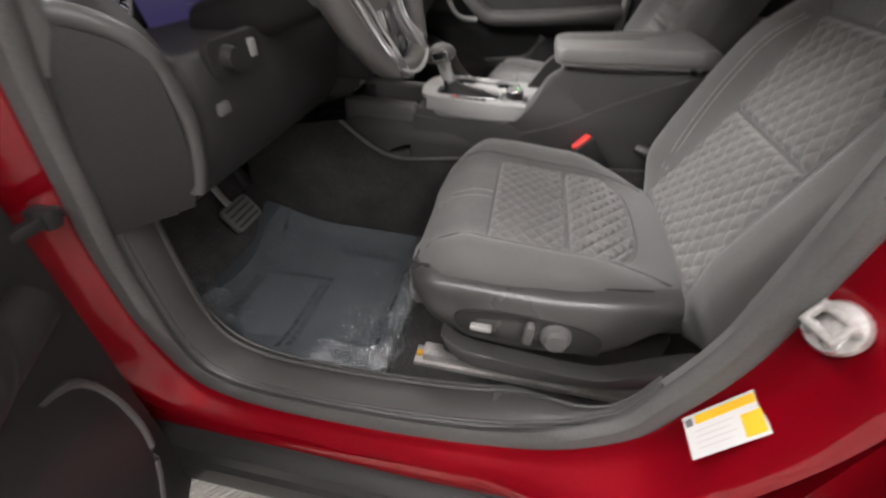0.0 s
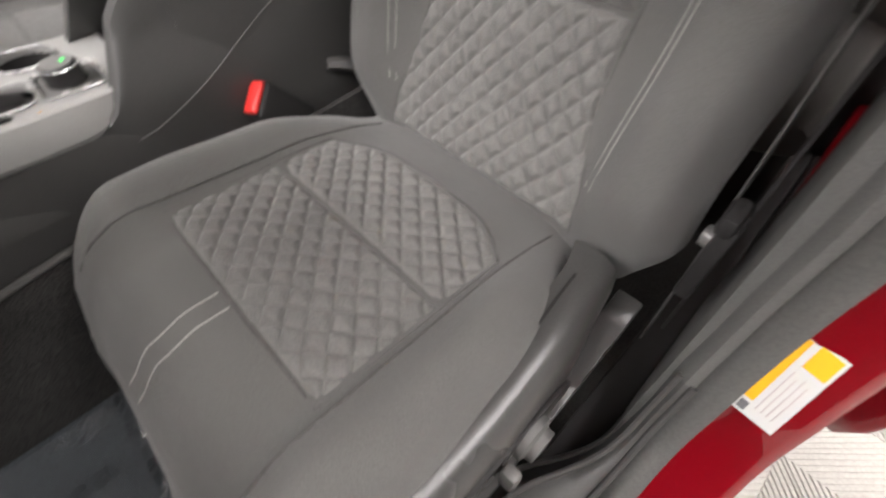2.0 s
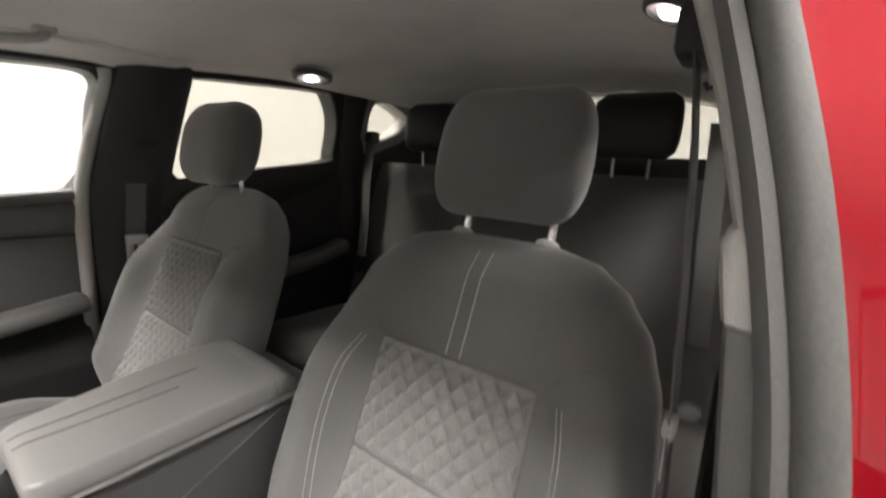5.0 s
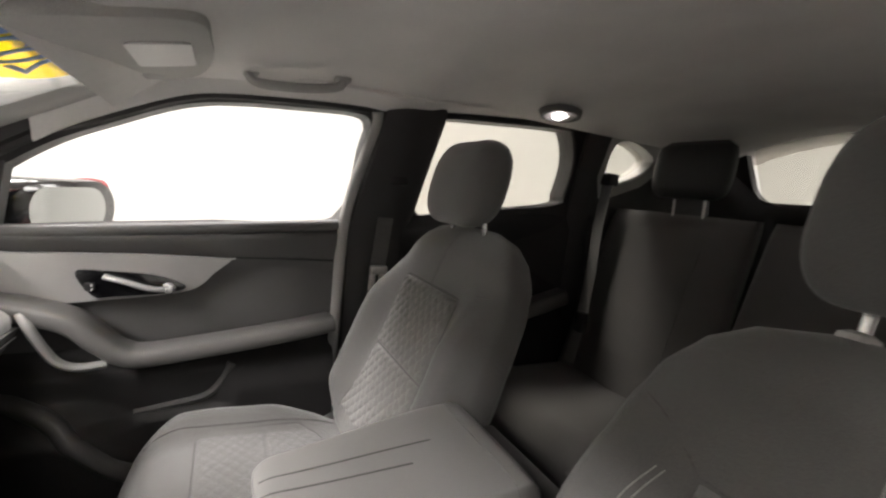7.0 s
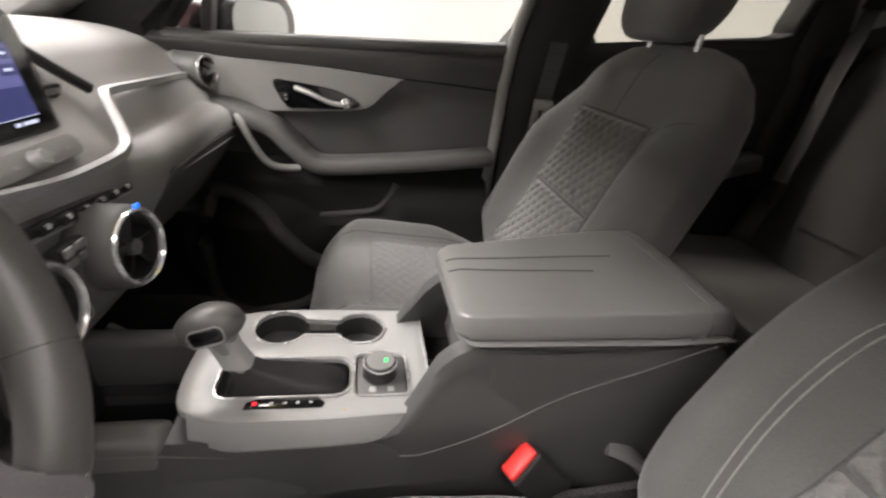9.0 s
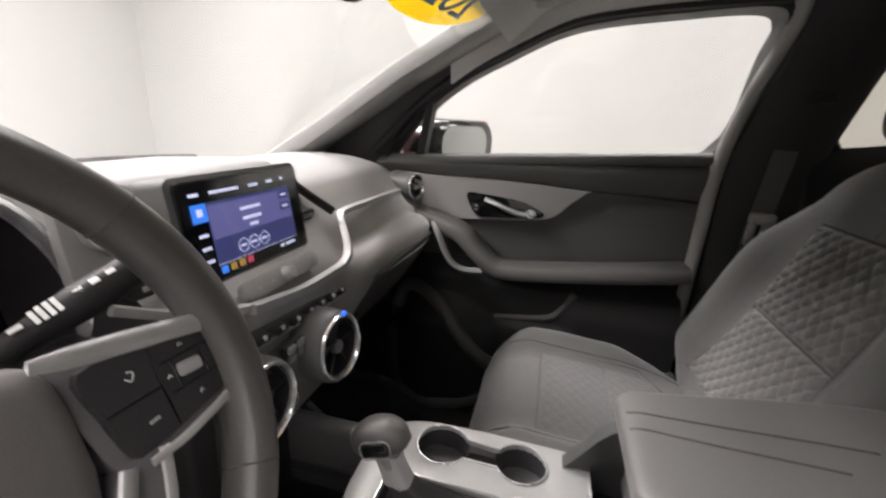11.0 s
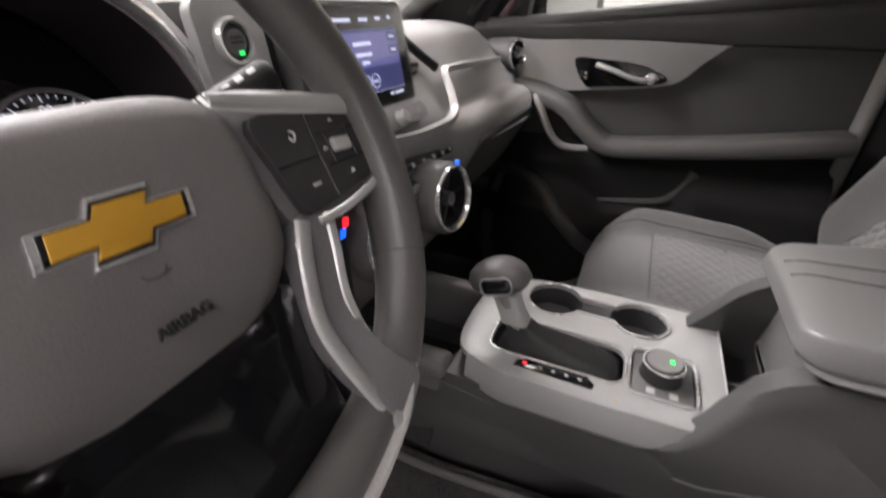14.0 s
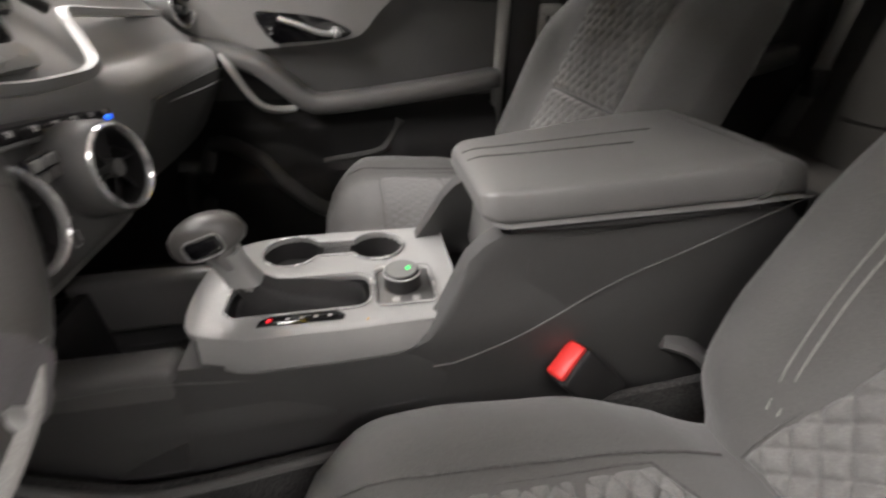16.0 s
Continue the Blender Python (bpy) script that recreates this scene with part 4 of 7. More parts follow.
    edge += [on_b(half(.384 + lift - .372 * k / 24) + .001, .384 + lift - .372 * k / 24, 0) for k in range(1, 25)]
    # Wider dark seam on the passenger back also draws the groove's shadow.
    part("seam", tube(edge, .0012 if power else .0024, 6), M_PIPING, back)
    part("seam", tube([on_b(-.126 + .252 * k / 20, .222, -.0015) for k in range(21)], .0014 if power else .0022, 6), M_PIPING, back)
    for s in (-1, 1):
        if power:
            part("stitching", tube([on_b(s * .011, .388 + .15 * k / 12, .0004) for k in range(13)], .0008, 6), M_STITCH, back, "pale grey double stitching")
            for d in (0, .007):
                part("stitching", tube(spline([on_b(s * (x + d), t, .0005) for x, t in ((.150, .375), (.163, .33), (.168, .27), (.166, .20), (.156, .12), (.145, .07))], 6), .0006, 6), M_STITCH, back)
        part("seam", tube(spline([on_b(s * x, t, .0004) for x, t in ((.124, .386), (.14, .40), (.175, .425), (.205, .435))], 6), .0009, 6), M_PIPING, back)
    if not power:
        part("seam", tube([on_b(0, .41 + .13 * k / 12, .0) for k in range(13)], .0010, 6), M_PIPING, back)
    # headrest
    HW = {cx: .124 - fore * .9}
    soft_k = 2 / (4.4 - 90 * fore)
    rings = []
    for i in range(27):
        t = -math.cos(math.pi * i / 26)
        k0 = max((1 - abs(t) ** 2.7) ** (1 / 2.7) if abs(t) < 1 else 0, .04)
        w = (HW[cx] - .003 - .003 * t) * (.50 - 10 * fore + (.50 + 10 * fore) * k0)
        d = (.044 + fore * 1.8) * k0
        z = 1.321 + .096 * t
        y = -.472 - .02 * t + fore * 6.4
        rings.append([(cx + .009 + fore * .8 + w * spow(math.cos(a), soft_k), y + d * spow(math.sin(a), 2 / 2.6) + .012 * abs(math.cos(a)) ** 2, z) for a in (2 * math.pi * k / 40 for k in range(40))])
    part("headrest", loft(rings), M_FABRIC, seat, "charcoal cloth headrest", 60)
    for s in (-1, 1):
        part("headrest_post", tube([(cx + s * .07, -.445 + fore * 3.5, 1.17), (cx + s * .07, -.462 + fore * 6.0, 1.24)], .0058, 10), M_CHROME, seat, "chrome headrest post")
        part("post_sleeve", lathe([(.0005, 0), (.017, 0), (.016, .006), (.009, .010), (.0005, .010)], 14, pose(cx + s * .07, -.441 + fore * 3.0, 1.196, 18, 0, 0), False), M_PILLAR, seat)
    # lower frame and rails
    part("seat_frame", box(cx - .20, cx + .20, -.19, .18, .49, .64, .02), M_DARK, seat)
    for s in (-1, 1):
        part("rail", join(box(cx + s * .165 - .022, cx + s * .165 + .022, -.30, .234, .428, .440, .002), box(cx + s * .165 - .016, cx + s * .165 + .016, -.28, .218, .440, .462, .003)), M_STEEL, seat, "steel seat rail")
        part("rail_bolt", lathe([(.0005, 0), (.007, 0), (.006, .006), (.0005, .007)], 10, pose(cx + s * .165, .226, .440), False), M_YELLOW, seat)
    o = -1 if cx < 0 else 1
    ox = cx + o * (.238 if power else .258)
    if power:
        rows = []
        for k in range(31):
            y = .236 - .396 * k / 30
            zt = tab([(-.194, .738), (-.15, .735), (-.08, .730), (.0, .726), (.12, .724), (.20, .716), (.236, .700)], y)
            zb = tab([(-.194, .730), (-.17, .705), (-.14, .668), (-.10, .630), (-.05, .612), (.06, .610), (.13, .614), (.185, .632), (.22, .660), (.236, .690)], y)
            xt = .93 * tab(C_W, y) - .010
            xo = tab([(-.194, .222), (-.14, .240), (-.06, .256), (.04, .263), (.12, .262), (.19, .252), (.22, .236), (.236, .205)], y)
            row = [(cx + o * (xt - .012), y, zt - .006)]
            for j in range(9):
                t = j / 8
                row.append((cx + o * (xt + (xo - xt) * math.sqrt(1 - (1 - t) ** 2)), y, zt - (zt - zb) * .55 * t ** 1.3))
            for j in range(1, 6):
                t = j / 5
                row.append((cx + o * (xo - .016 * t * t), y, zt - (zt - zb) * (.55 + .45 * t)))
            row.append((cx + o * (xo - .06), y, zb + .004))
            rows.append(row)
        part("shield_gap", tube([Vector(r[1]) + Vector((o * .001, 0, .0)) for r in rows[2:-3]], .0016, 6), M_DARK, seat)
        part("side_shield", loft(rows, False, False), M_SEATSIDE, seat, "satin black plastic seat side shield", 60)
    lip = spline([(.172, .632), (.138, .603), (.05, .590), (-.06, .586), (-.10, .598), (-.15, .63), (-.20, .655), (-.17, .605), (-.09, .568), (.05, .560), (.138, .574)], 4, True)
    part("lower_shield", plate(lip, [], .03, lambda y, z, d: (ox + o * (.028 - d), y, z), .006), M_SEATSIDE, seat, "satin black plastic lower cover")
    if power:
        panel = spline([(.150, .678), (.145, .650), (.10, .640), (-.05, .636), (-.062, .65), (-.055, .675), (0, .690), (.10, .694)], 4, True)
        part("switch_panel", plate(panel, [], .005, lambda y, z, d: (ox + o * (.0235 - d), y, z), .001), M_DARK, seat, "black switch panel")
        part("seat_switch", box(ox + o * .030 - .006, ox + o * .030 + .006, .096, .128, .659, .668, .003), M_STRIP, seat, "grey seat adjuster switch")
        part("backrest_switch", box(ox + o * .034 - .008, ox + o * .034 + .008, .037, .050, .654, .692, .005), M_PLASTIC, seat)
        part("lumbar_knob", lathe([(.0005, 0), (.024, 0), (.022, .010), (.017, .013), (.016, .020), (.0005, .021)], 20, pose(ox + o * .020, .004, .666, 0, o * 90, 0), False), M_PLASTIC, seat)
        part("switch_mark", box(ox + o * .040 - .0008, ox + o * .040 + .0008, .043, .045, .680, .686, 0), M_WHITE, seat)
    return seat


front_seat(-.361, True, "charcoal cloth front seat with quilted inserts and power switches")
front_seat(.368, False, "charcoal cloth passenger seat with quilted inserts", .01, .022)

# rear bench
rs = thing("rear_bench", (0, -1.0, .43), "charcoal cloth rear bench seat, darkened for shade", "rear seat")
for x0, x1 in ((-.66, .172), (.178, .69)):
    rings = []
    for i in range(13):
        y = -.63 - .56 * i / 12
        f = min(1, math.sqrt(max(.05, (-.615 - y) / .07)))
        ring = []
        for k in range(36):
            a = 2 * math.pi * k / 36
            c = spow(math.cos(a), .5)
            x = (x0 + x1) / 2 + (x1 - x0) / 2 * c
            z = .655 + (.085 * f - .02 * (y + .63) / .56 * -1 - .018 * (1 - abs(c)) ** 1) * spow(math.sin(a), .5)
            ring.append((x, y, z))
        rings.append(ring)
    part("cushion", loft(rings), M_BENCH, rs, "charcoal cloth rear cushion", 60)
    rings = []
    for i in range(29):
        t = i / 28
        th = .055 * min(1, math.sqrt(max(.03, (1.02 - t) / .1)))
        ring = []
        for k in range(36):
            a = 2 * math.pi * k / 36
            c = spow(math.cos(a), .45)
            x = (x0 + x1) / 2 + (x1 - x0) / 2 * c * (1 - .05 * t)
            ring.append((x, -1.10 - .17 * t + th * spow(math.sin(a), .6) + (.012 * smoothstep(.35, .95, abs(c)) if math.sin(a) > 0 else 0), .70 + .60 * t))
        rings.append(ring)
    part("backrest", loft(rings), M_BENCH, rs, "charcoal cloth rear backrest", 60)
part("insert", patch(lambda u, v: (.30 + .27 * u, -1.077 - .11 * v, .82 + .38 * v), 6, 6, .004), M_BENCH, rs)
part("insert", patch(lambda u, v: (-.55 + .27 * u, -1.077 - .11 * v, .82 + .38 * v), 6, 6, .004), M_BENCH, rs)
part("bench_base", box(-.66, .69, -1.15, -.68, .42, .62, .02), M_DARK, rs)
for hx in (.395, -.345):
    rings = []
    for i in range(11):
        t = -1 + 2 * i / 10
        k0 = max((1 - abs(t) ** 3) ** (1 / 3) if abs(t) < 1 else 0, .15)
        w, d = .122 * (.7 + .3 * k0), .050 * k0
        rings.append([(hx + w * spow(math.cos(a), .62), -1.225 - .01 * t + d * spow(math.sin(a), .7), 1.440 + .092 * t) for a in (2 * math.pi * k / 28 for k in range(28))])
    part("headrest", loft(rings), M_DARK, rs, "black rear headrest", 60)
    for s in (-1, 1):
        part("headrest_post", tube([(hx + s * .05, -1.24, 1.28), (hx + s * .05, -1.235, 1.38)], .004, 8), M_STEEL, rs, "chrome headrest post")

# ---- belts and buckles ----
bk = thing("seat_buckle", (-.12, -.10, .66), "black seat belt buckle with red release button", "seat belt buckle")
BM = Matrix.Translation((-.114, -.047, .750)) @ Matrix.Rotation(radians(-42), 4, "X") @ Matrix.Rotation(radians(-68), 4, "Z")
part("housing", box(-.0250, .0250, -.0150, .0150, -.085, .004, .006, 3, BM), M_DARK, bk)
part("release_button", box(-.0220, .0220, -.0120, .0120, .002, .011, .004, 3, BM), M_REDBTN, bk, "red release button")
part("stalk", ribbon([BM @ Vector((0, 0, -.08)), BM @ Vector((0, -.002, -.13)), Vector((-.12, -.16, .60))], .035, .008), M_DARK, bk)
part("side_cover", tube(spline([(-.135, -.235, .705), (-.115, -.20, .742), (-.10, -.165, .752)], 4), .014, 8, flat=.6), M_PLASTIC, bk)

db = thing("seat_belt", (-.63, -.25, .6), "grey seat belt hanging beside the centre pillar", "seat belt")
part("webbing", ribbon([(-.585, -.345, 1.43), (-.600, -.325, 1.33), (-.612, -.30, 1.22), (-.622, -.272, 1.12), (-.63, -.265, .95), (-.64, -.26, .70), (-.645, -.25, .56)], .046, .0018, (0, 1, 0)), M_WEB, db)
part("upper_guide", box(-.60, -.572, -.375, -.315, 1.40, 1.445, .008), M_DARK, db)
part("latch_plate", join(box(-.628, -.618, -.270, -.248, 1.092, 1.110, .004), box(-.625, -.621, -.265, -.255, 1.05, 1.095, .002)), M_PILLAR, db, "grey latch plate")
part("belt_stop", lathe([(.0005, -.003), (.007, -.003), (.0082, 0), (.007, .003), (.0005, .003)], 18, pose(-.634, -.252, 1.122, 90, 0, 15), False), M_SHIELD, db)
part("lower_anchor", join(box(-.656, -.640, -.225, -.195, .70, .80, .004), box(-.652, -.636, -.230, -.190, .79, .812, .006)), M_DARK, db, "steel belt anchor")
part("anchor_bolt", lathe([(.0005, 0), (.011, 0), (.010, .008), (.0005, .009)], 12, pose(-.640, -.21, .772, 0, 90, 0), False), M_SHIELD, db)

fb = thing("seat_belt", (.70, -.30, .6), "grey seat belt on the dark centre pillar", "seat belt")
part("webbing", ribbon([(.672, -.335, 1.34), (.690, -.327, 1.25), (.694, -.318, 1.12), (.692, -.308, 1.03), (.68, -.30, .80)], .046, .002, (0, 1, 0)), M_WEB, fb)
part("upper_guide", box(.655, .685, -.372, -.315, 1.30, 1.36, .010), M_DARK, fb)
part("latch_plate", join(box(.668, .690, -.335, -.285, 1.045, 1.07, .005), box(.670, .688, -.300, -.286, .995, 1.045, .003), box(.670, .688, -.328, -.314, .995, 1.045, .003)), M_STEEL, fb, "steel latch plate")
rb = thing("seat_belt", (.62, -1.1, .7), "grey rear seat belt beside the bench", "seat belt")
part("webbing", ribbon([(.645, -1.14, 1.385), (.625, -1.10, 1.22), (.60, -1.07, 1.05), (.575, -1.03, .90), (.56, -.98, .76)], .046, .002, (1, 0, 0)), M_WEB, rb)
part("upper_guide", box(.62, .665, -1.17, -1.12, 1.375, 1.42, .008), M_DARK, rb)
part("buckle_tongue", box(.55, .59, -1.04, -1.01, .86, .93, .006), M_DARK, rb)
lb = thing("seat_belt", (-.60, -1.1, .7), "grey rear seat belt on the near side", "seat belt")
part("webbing", ribbon([(-.56, -1.16, 1.44), (-.575, -1.12, 1.2), (-.60, -1.05, .9)], .046, .002, (1, 0, 0)), M_WEB, lb)

# ---- centre console ----
cc = thing("centre_console", (0, .0, .43), "dark centre console with silver top plate and padded armrest", "centre console")
side = [(-.37, .43), (.80, .43), (.80, .62), (.60, .655), (.36, .655), (.345, .778), (.20, .772), (.12, .768), (.075, .768), (.07, .745), (.005, .745), (.0, .884), (-.10, .898), (-.25, .908), (-.30, .85), (-.36, .84), (-.375, .82)]


def console_x(y, z, d):
    w = .107 - .012 * smoothstep(.07, .13, y) * smoothstep(.70, .75, z) + .020 * smoothstep(.76, .55, z) + .006 * smoothstep(.2, -.3, y) - .021 * smoothstep(-.20, .03, y) * smoothstep(.775, .87, z)
    return (.012 + (d - .5) * 2 * w, y, z)


FLANK_LOW = [(-.30, .72), (.335, .70), (.56, .60)]
FLANK_TOP = [(-.30, .86), (-.262, .914), (-.20, .914), (-.10, .901), (.020, .8945), (.036, .890), (.057, .869), (.076, .837), (.094, .802), (.108, .782), (.130, .772), (.20, .771), (.30, .771), (.40, .768), (.50, .752), (.56, .70)]
part("body", plate(side, [], 1.0, console_x, .0), M_CONSOLE, cc, "dark grey plastic console body")
for s in (-1, 1):
    part("side_carpet", plate([(-.30, .43), (.80, .43), (.80, .69), (.52, .745), (.46, .70), (.40, .672), (.33, .672), (.20, .690), (-.05, .70), (-.30, .72)], [], .012, lambda y, z, d: (.012 + s * (.134 + .016 * smoothstep(.70, .45, z) + d), y, z), .004), M_CARPET, cc, "black carpeted console side")
    part("crease", tube([(.012 + s * .150, y, z) for y, z in spline([(.52, .745), (.46, .70), (.40, .672), (.33, .672), (.20, .690), (.0, .70)], 4)], .0048, 8), M_PLASTIC, cc)
    part("edge_line", tube([(.012 + s * (console_x(y, z, 1.0)[0] - .012 + .0028), y, z) for y, z in spline([(.60, .735), (.42, .765), (.31, .758), (.18, .742), (.095, .750), (-.005, .790), (-.099, .842), (-.195, .892), (-.27, .925)], 5)], .0009, 6), M_SHIELD, cc)
    rings = []
    for k in range(61):
        y = -.30 + .86 * k / 60
        low, high = tab(FLANK_LOW, y), tab(FLANK_TOP, y)
        zs = [low + (high - low) * j / 12 for j in range(13)]
        outer = [(.012 + s * (console_x(y, z, 1.0)[0] - .012 + .002 - .004 * (j == 12)), y, z - .002 * (j == 12)) for j, z in enumerate(zs)]
        rings.append(outer + [(x - s * (.026 - .004 * (j == 0)), y, z) for j, (x, y, z) in enumerate(reversed(outer))])
    part("flank", loft(rings), M_CONSOLE, cc, "", 40)

for x0, x1 in ((-.086, -.047), (.076, .110)):
    part("bin_rail", box(x0, x1, .346, .53, .70, .782, .012, 4), M_LEATHER, cc, "padded rail beside the storage bin")
part("bin_floor", box(-.05, .08, .345, .55, .655, .664, .002), M_DARK, cc, "black storage bin floor")
part("bin_end", box(-.05, .08, .500, .515, .66, .770, .004), M_DARK, cc)
# silver plate with cup holders
PZ = .803
outline = spline([(-.074, .062), (-.078, .085), (-.080, .12), (-.082, .20), (-.082, .27), (-.072, .318), (-.052, .340), (.0, .347), (.06, .342), (.10, .318), (.116, .26), (.118, .15), (.117, .060), (.116, .014), (.08, .012), (.0, .012), (-.04, .012), (-.068, .016), (-.072, .035)], 4, True)


def cup(cx, cy, r, n=22):
    return [(cx + r * math.cos(2 * math.pi * k / n), cy + r * math.sin(2 * math.pi * k / n)) for k in range(n)]


CUP1, CUP2 = (.077, .253, .036), (.075, .146, .034)
hole = []
for k in range(19):
    a = radians(-62 + 304 * k / 18)
    hole.append((CUP1[0] + CUP1[2] * math.cos(a), CUP1[1] + CUP1[2] * math.sin(a)))
for k in range(19):
    a = radians(118 + 304 * k / 18)
    hole.append((CUP2[0] + CUP2[2] * math.cos(a), CUP2[1] + CUP2[2] * math.sin(a)))
slot = rrect(.062, .150, .018, 4, -.018, .232)
pocket = rrect(.128, .040, .006, 3, .036, .038)
dialbox = rrect(.070, .064, .008, 3, -.016, .119)


def plate_z(x, y, d):
    return (x, y, PZ + .003 * smoothstep(.05, .34, y) - d)


tp = part("top_plate", plate(outline, [hole, slot, dialbox, pocket], .008, plate_z, .0015), M_PLATE, cc, "satin silver console plate")
skirt = []
for y in [.074 + .250 * k / 16 for k in range(17)]:
    xe = -.0740 - .0045 * smoothstep(.07, .2, y) + .012 * smoothstep(.27, .33, y)
    drop = smoothstep(.068, .135, y)
    out = .012 * (.4 + .6 * drop)
    skirt.append([(xe + .004, y, PZ + .0030), (xe, y, PZ + .0028), (xe - .004, y, PZ + .0010), (xe - out * .60, y, PZ - .004 - .004 * drop), (xe - out * .85, y, PZ - .006 - .014 * drop), (xe - out, y, PZ - .008 - .024 * drop), (xe - out + .002, y, PZ - .010 - .027 * drop)])
part("plate_skirt", loft(skirt, False, False), M_PLATE, cc, "sloping silver plate edge", 30)
wells = []
for n, (cx_, cy_, r_) in enumerate((CUP1, CUP2)):
    part("cup_holder", lathe([(r_ + .001, .0), (r_ - .002, -.012), (r_ - .006, -.06), (.0005, -.062)], 24, pose(cx_, cy_, PZ - .002), False), M_DARK, cc, "black cup holder")
part("cup_rim", tube([(x, y, PZ + .0025) for x, y in hole], .0013, 6, True), M_BRIGHT, cc, "bright cup holder rim")
part("cup_channel", box(.055, .096, .172, .226, PZ - .05, PZ - .018, .003), M_DARK, cc)
part("shift_recess", box(-.048, .012, .160, .304, PZ - .03, PZ - .012, .004), M_DARK, cc)
part("shift_frame", tube([(x, y, PZ + .003) for x, y in rrect(.064, .152, .018, 5, -.018, .232)], .0011, 6, True), M_BRIGHT, cc)
part("dial_frame", tube([(x, y, PZ + .003) for x, y in rrect(.072, .066, .008, 4, -.016, .119)], .0009, 6, True), M_BRIGHT, cc)
part("dial_panel", box(-.050, .018, .088, .150, PZ - .012, PZ - .001, .003), M_PLASTIC, cc)
dl = part("mode_dial", lathe([(.0005, .019), (.017, .019), (.0195, .017), (.0203, .014), (.0203, .003), (.0215, .0), (.0005, 0)], 32, pose(-.014, .121, PZ + .001), False), M_DARK, cc, "black drive mode dial")
part("dial_ring", tube([(-.014 + .0200 * math.cos(2 * math.pi * k / 32), .121 + .0200 * math.sin(2 * math.pi * k / 32), PZ + .0180) for k in range(32)], .0014, 6, True), M_CHROME, dl)
part("dial_cap", lathe([(.0005, .0212), (.0168, .0212), (.0173, .0195), (.0005, .0195)], 28, pose(-.014, .121, PZ + .001), False), M_PANEL, dl)
part("dial_lamp", box(-.018, -.012, .112, .116, PZ + .0222, PZ + .0229, 0), M_GREENLED, dl)
for k in range(2):
    part("mode_icon", box(-.044 + .016 * 0, -.036, .104 + .022 * k, .112 + .022 * k, PZ - .001, PZ - .0002, 0), M_PILLAR, cc)
sp = part("shift_strip", plate([(-.0665, .186), (-.060, .184), (-.0520, .192), (-.0520, .258), (-.057, .268), (-.0665, .270)], [], .003, lambda x, y, d: (x, y, PZ + .0035 - d), .0008), M_GLOSS, cc, "black gear position strip")
part("gear_lamp", box(-.0615, -.0575, .257, .261, PZ + .0037, PZ + .0043, 0), M_REDLED, sp)
for k in range(4):
    part("gear_mark", box(-.0615, -.0585, .197 + .014 * k, .201 + .014 * k, PZ + .0037, PZ + .0042, 0), M_PILLAR, sp)
part("plate_lamp", box(-.073, -.071, .160, .162, PZ + .002, PZ + .0042, 0), M_SCREENAMB, cc)
# phone slot between plate and armrest
part("slot_floor", box(-.040, .108, -.02, .062, PZ - .05, PZ - .035, .002), M_DARK, cc)
part("slot_rim", tube([(x, y, PZ + .0025) for x, y in rrect(.130, .042, .007, 4, .036, .038)], .0012, 6, True), M_BRIGHT, cc)
part("slot_rib", box(.02, .026, .0, .06, PZ - .036, PZ - .015, .001), M_PLASTIC, cc)
part("bin_front", plate([(-.072, .786), (.096, .786), (.096, .899), (-.072, .899)], [], .02, lambda x, z, d: (x, .018 - d, z), .006), M_PLASTIC, cc)
# armrest lid: a thick pad with upright sides and a creased upper edge, widening and rising to the rear
LID_HALF = [(0, 0), (.90, 0), (.955, .05), (.985, .14), (.985, .30), (.965, .55), (.930, .80), (.905, .885), (.860, .925), (.78, .945), (.60, .970), (.30, .993), (0, 1.0)]
LID_LOOP = spline([(-u, v) for u, v in LID_HALF[1:]] + [(u, v) for u, v in reversed(LID_HALF[1:-1])], 3, True)


def lid_ring(y):
    """The lid's section at y, with a rounded nose at the front end."""
    t = (.047 - y) / .282
    w = .089 + .024 * min(1.0, 1.15 * t)
    e = math.sqrt(max(0.0, 1 - (1 - min(1.0, (.047 - y) / .026)) ** 2))
    z0 = .901 + .022 * t + .010 * (1 - e)
    z1 = .936 + .023 * smoothstep(-.1, 1.05, t) - .012 * (1 - e)
    return [(.012 + u * (w - .020 * (1 - e)), y, z0 + (z1 - z0) * v) for u, v in LID_LOOP]


ys = [.047 - .026 * (1 - math.cos(math.pi * k / 20)) for k in range(11)] + [.021 - .256 * k / 14 for k in range(1, 15)]
lid = part("armrest_lid", loft([lid_ring(y) for y in ys]), M_LID, cc, "padded grey armrest lid", 40)
for x0, x1, y1 in ((.049, .030, -.175), (.022, -.004, -.135)):
    seam = []
    for k in range(17):
        y = .041 + (y1 - .041) * k / 16
        gx = x0 + (x1 - x0) * k / 16
        upper = [p for p in lid_ring(y)]
        top = max(p[2] for p in upper)
        best = min((p for p in upper if p[2] > top - .02), key=lambda p: abs(p[0] - gx))
        seam.append((gx, y, best[2] + .0002))
    part("seam", tube(seam, .0013, 6), M_PIPING, lid)
tail = []
for y, dz, dw in ((-.2365, .0, .0), (-.252, .001, -.001), (-.266, -.004, -.003), (-.277, -.016, -.007), (-.284, -.034, -.012)):
    tail.append([(.012 + (x - .012) * (1 + dw / .113), y, z + dz if z > .935 else min(z, .93 + dz)) for x, _, z in lid_ring(-.235)])
part("bin_tail", loft(tail), M_LID, cc, "grey console tail", 40)
part("bin_back", box(-.09, .114, -.345, -.262, .70, .905, .012, 3), M_CONSOLE, cc)
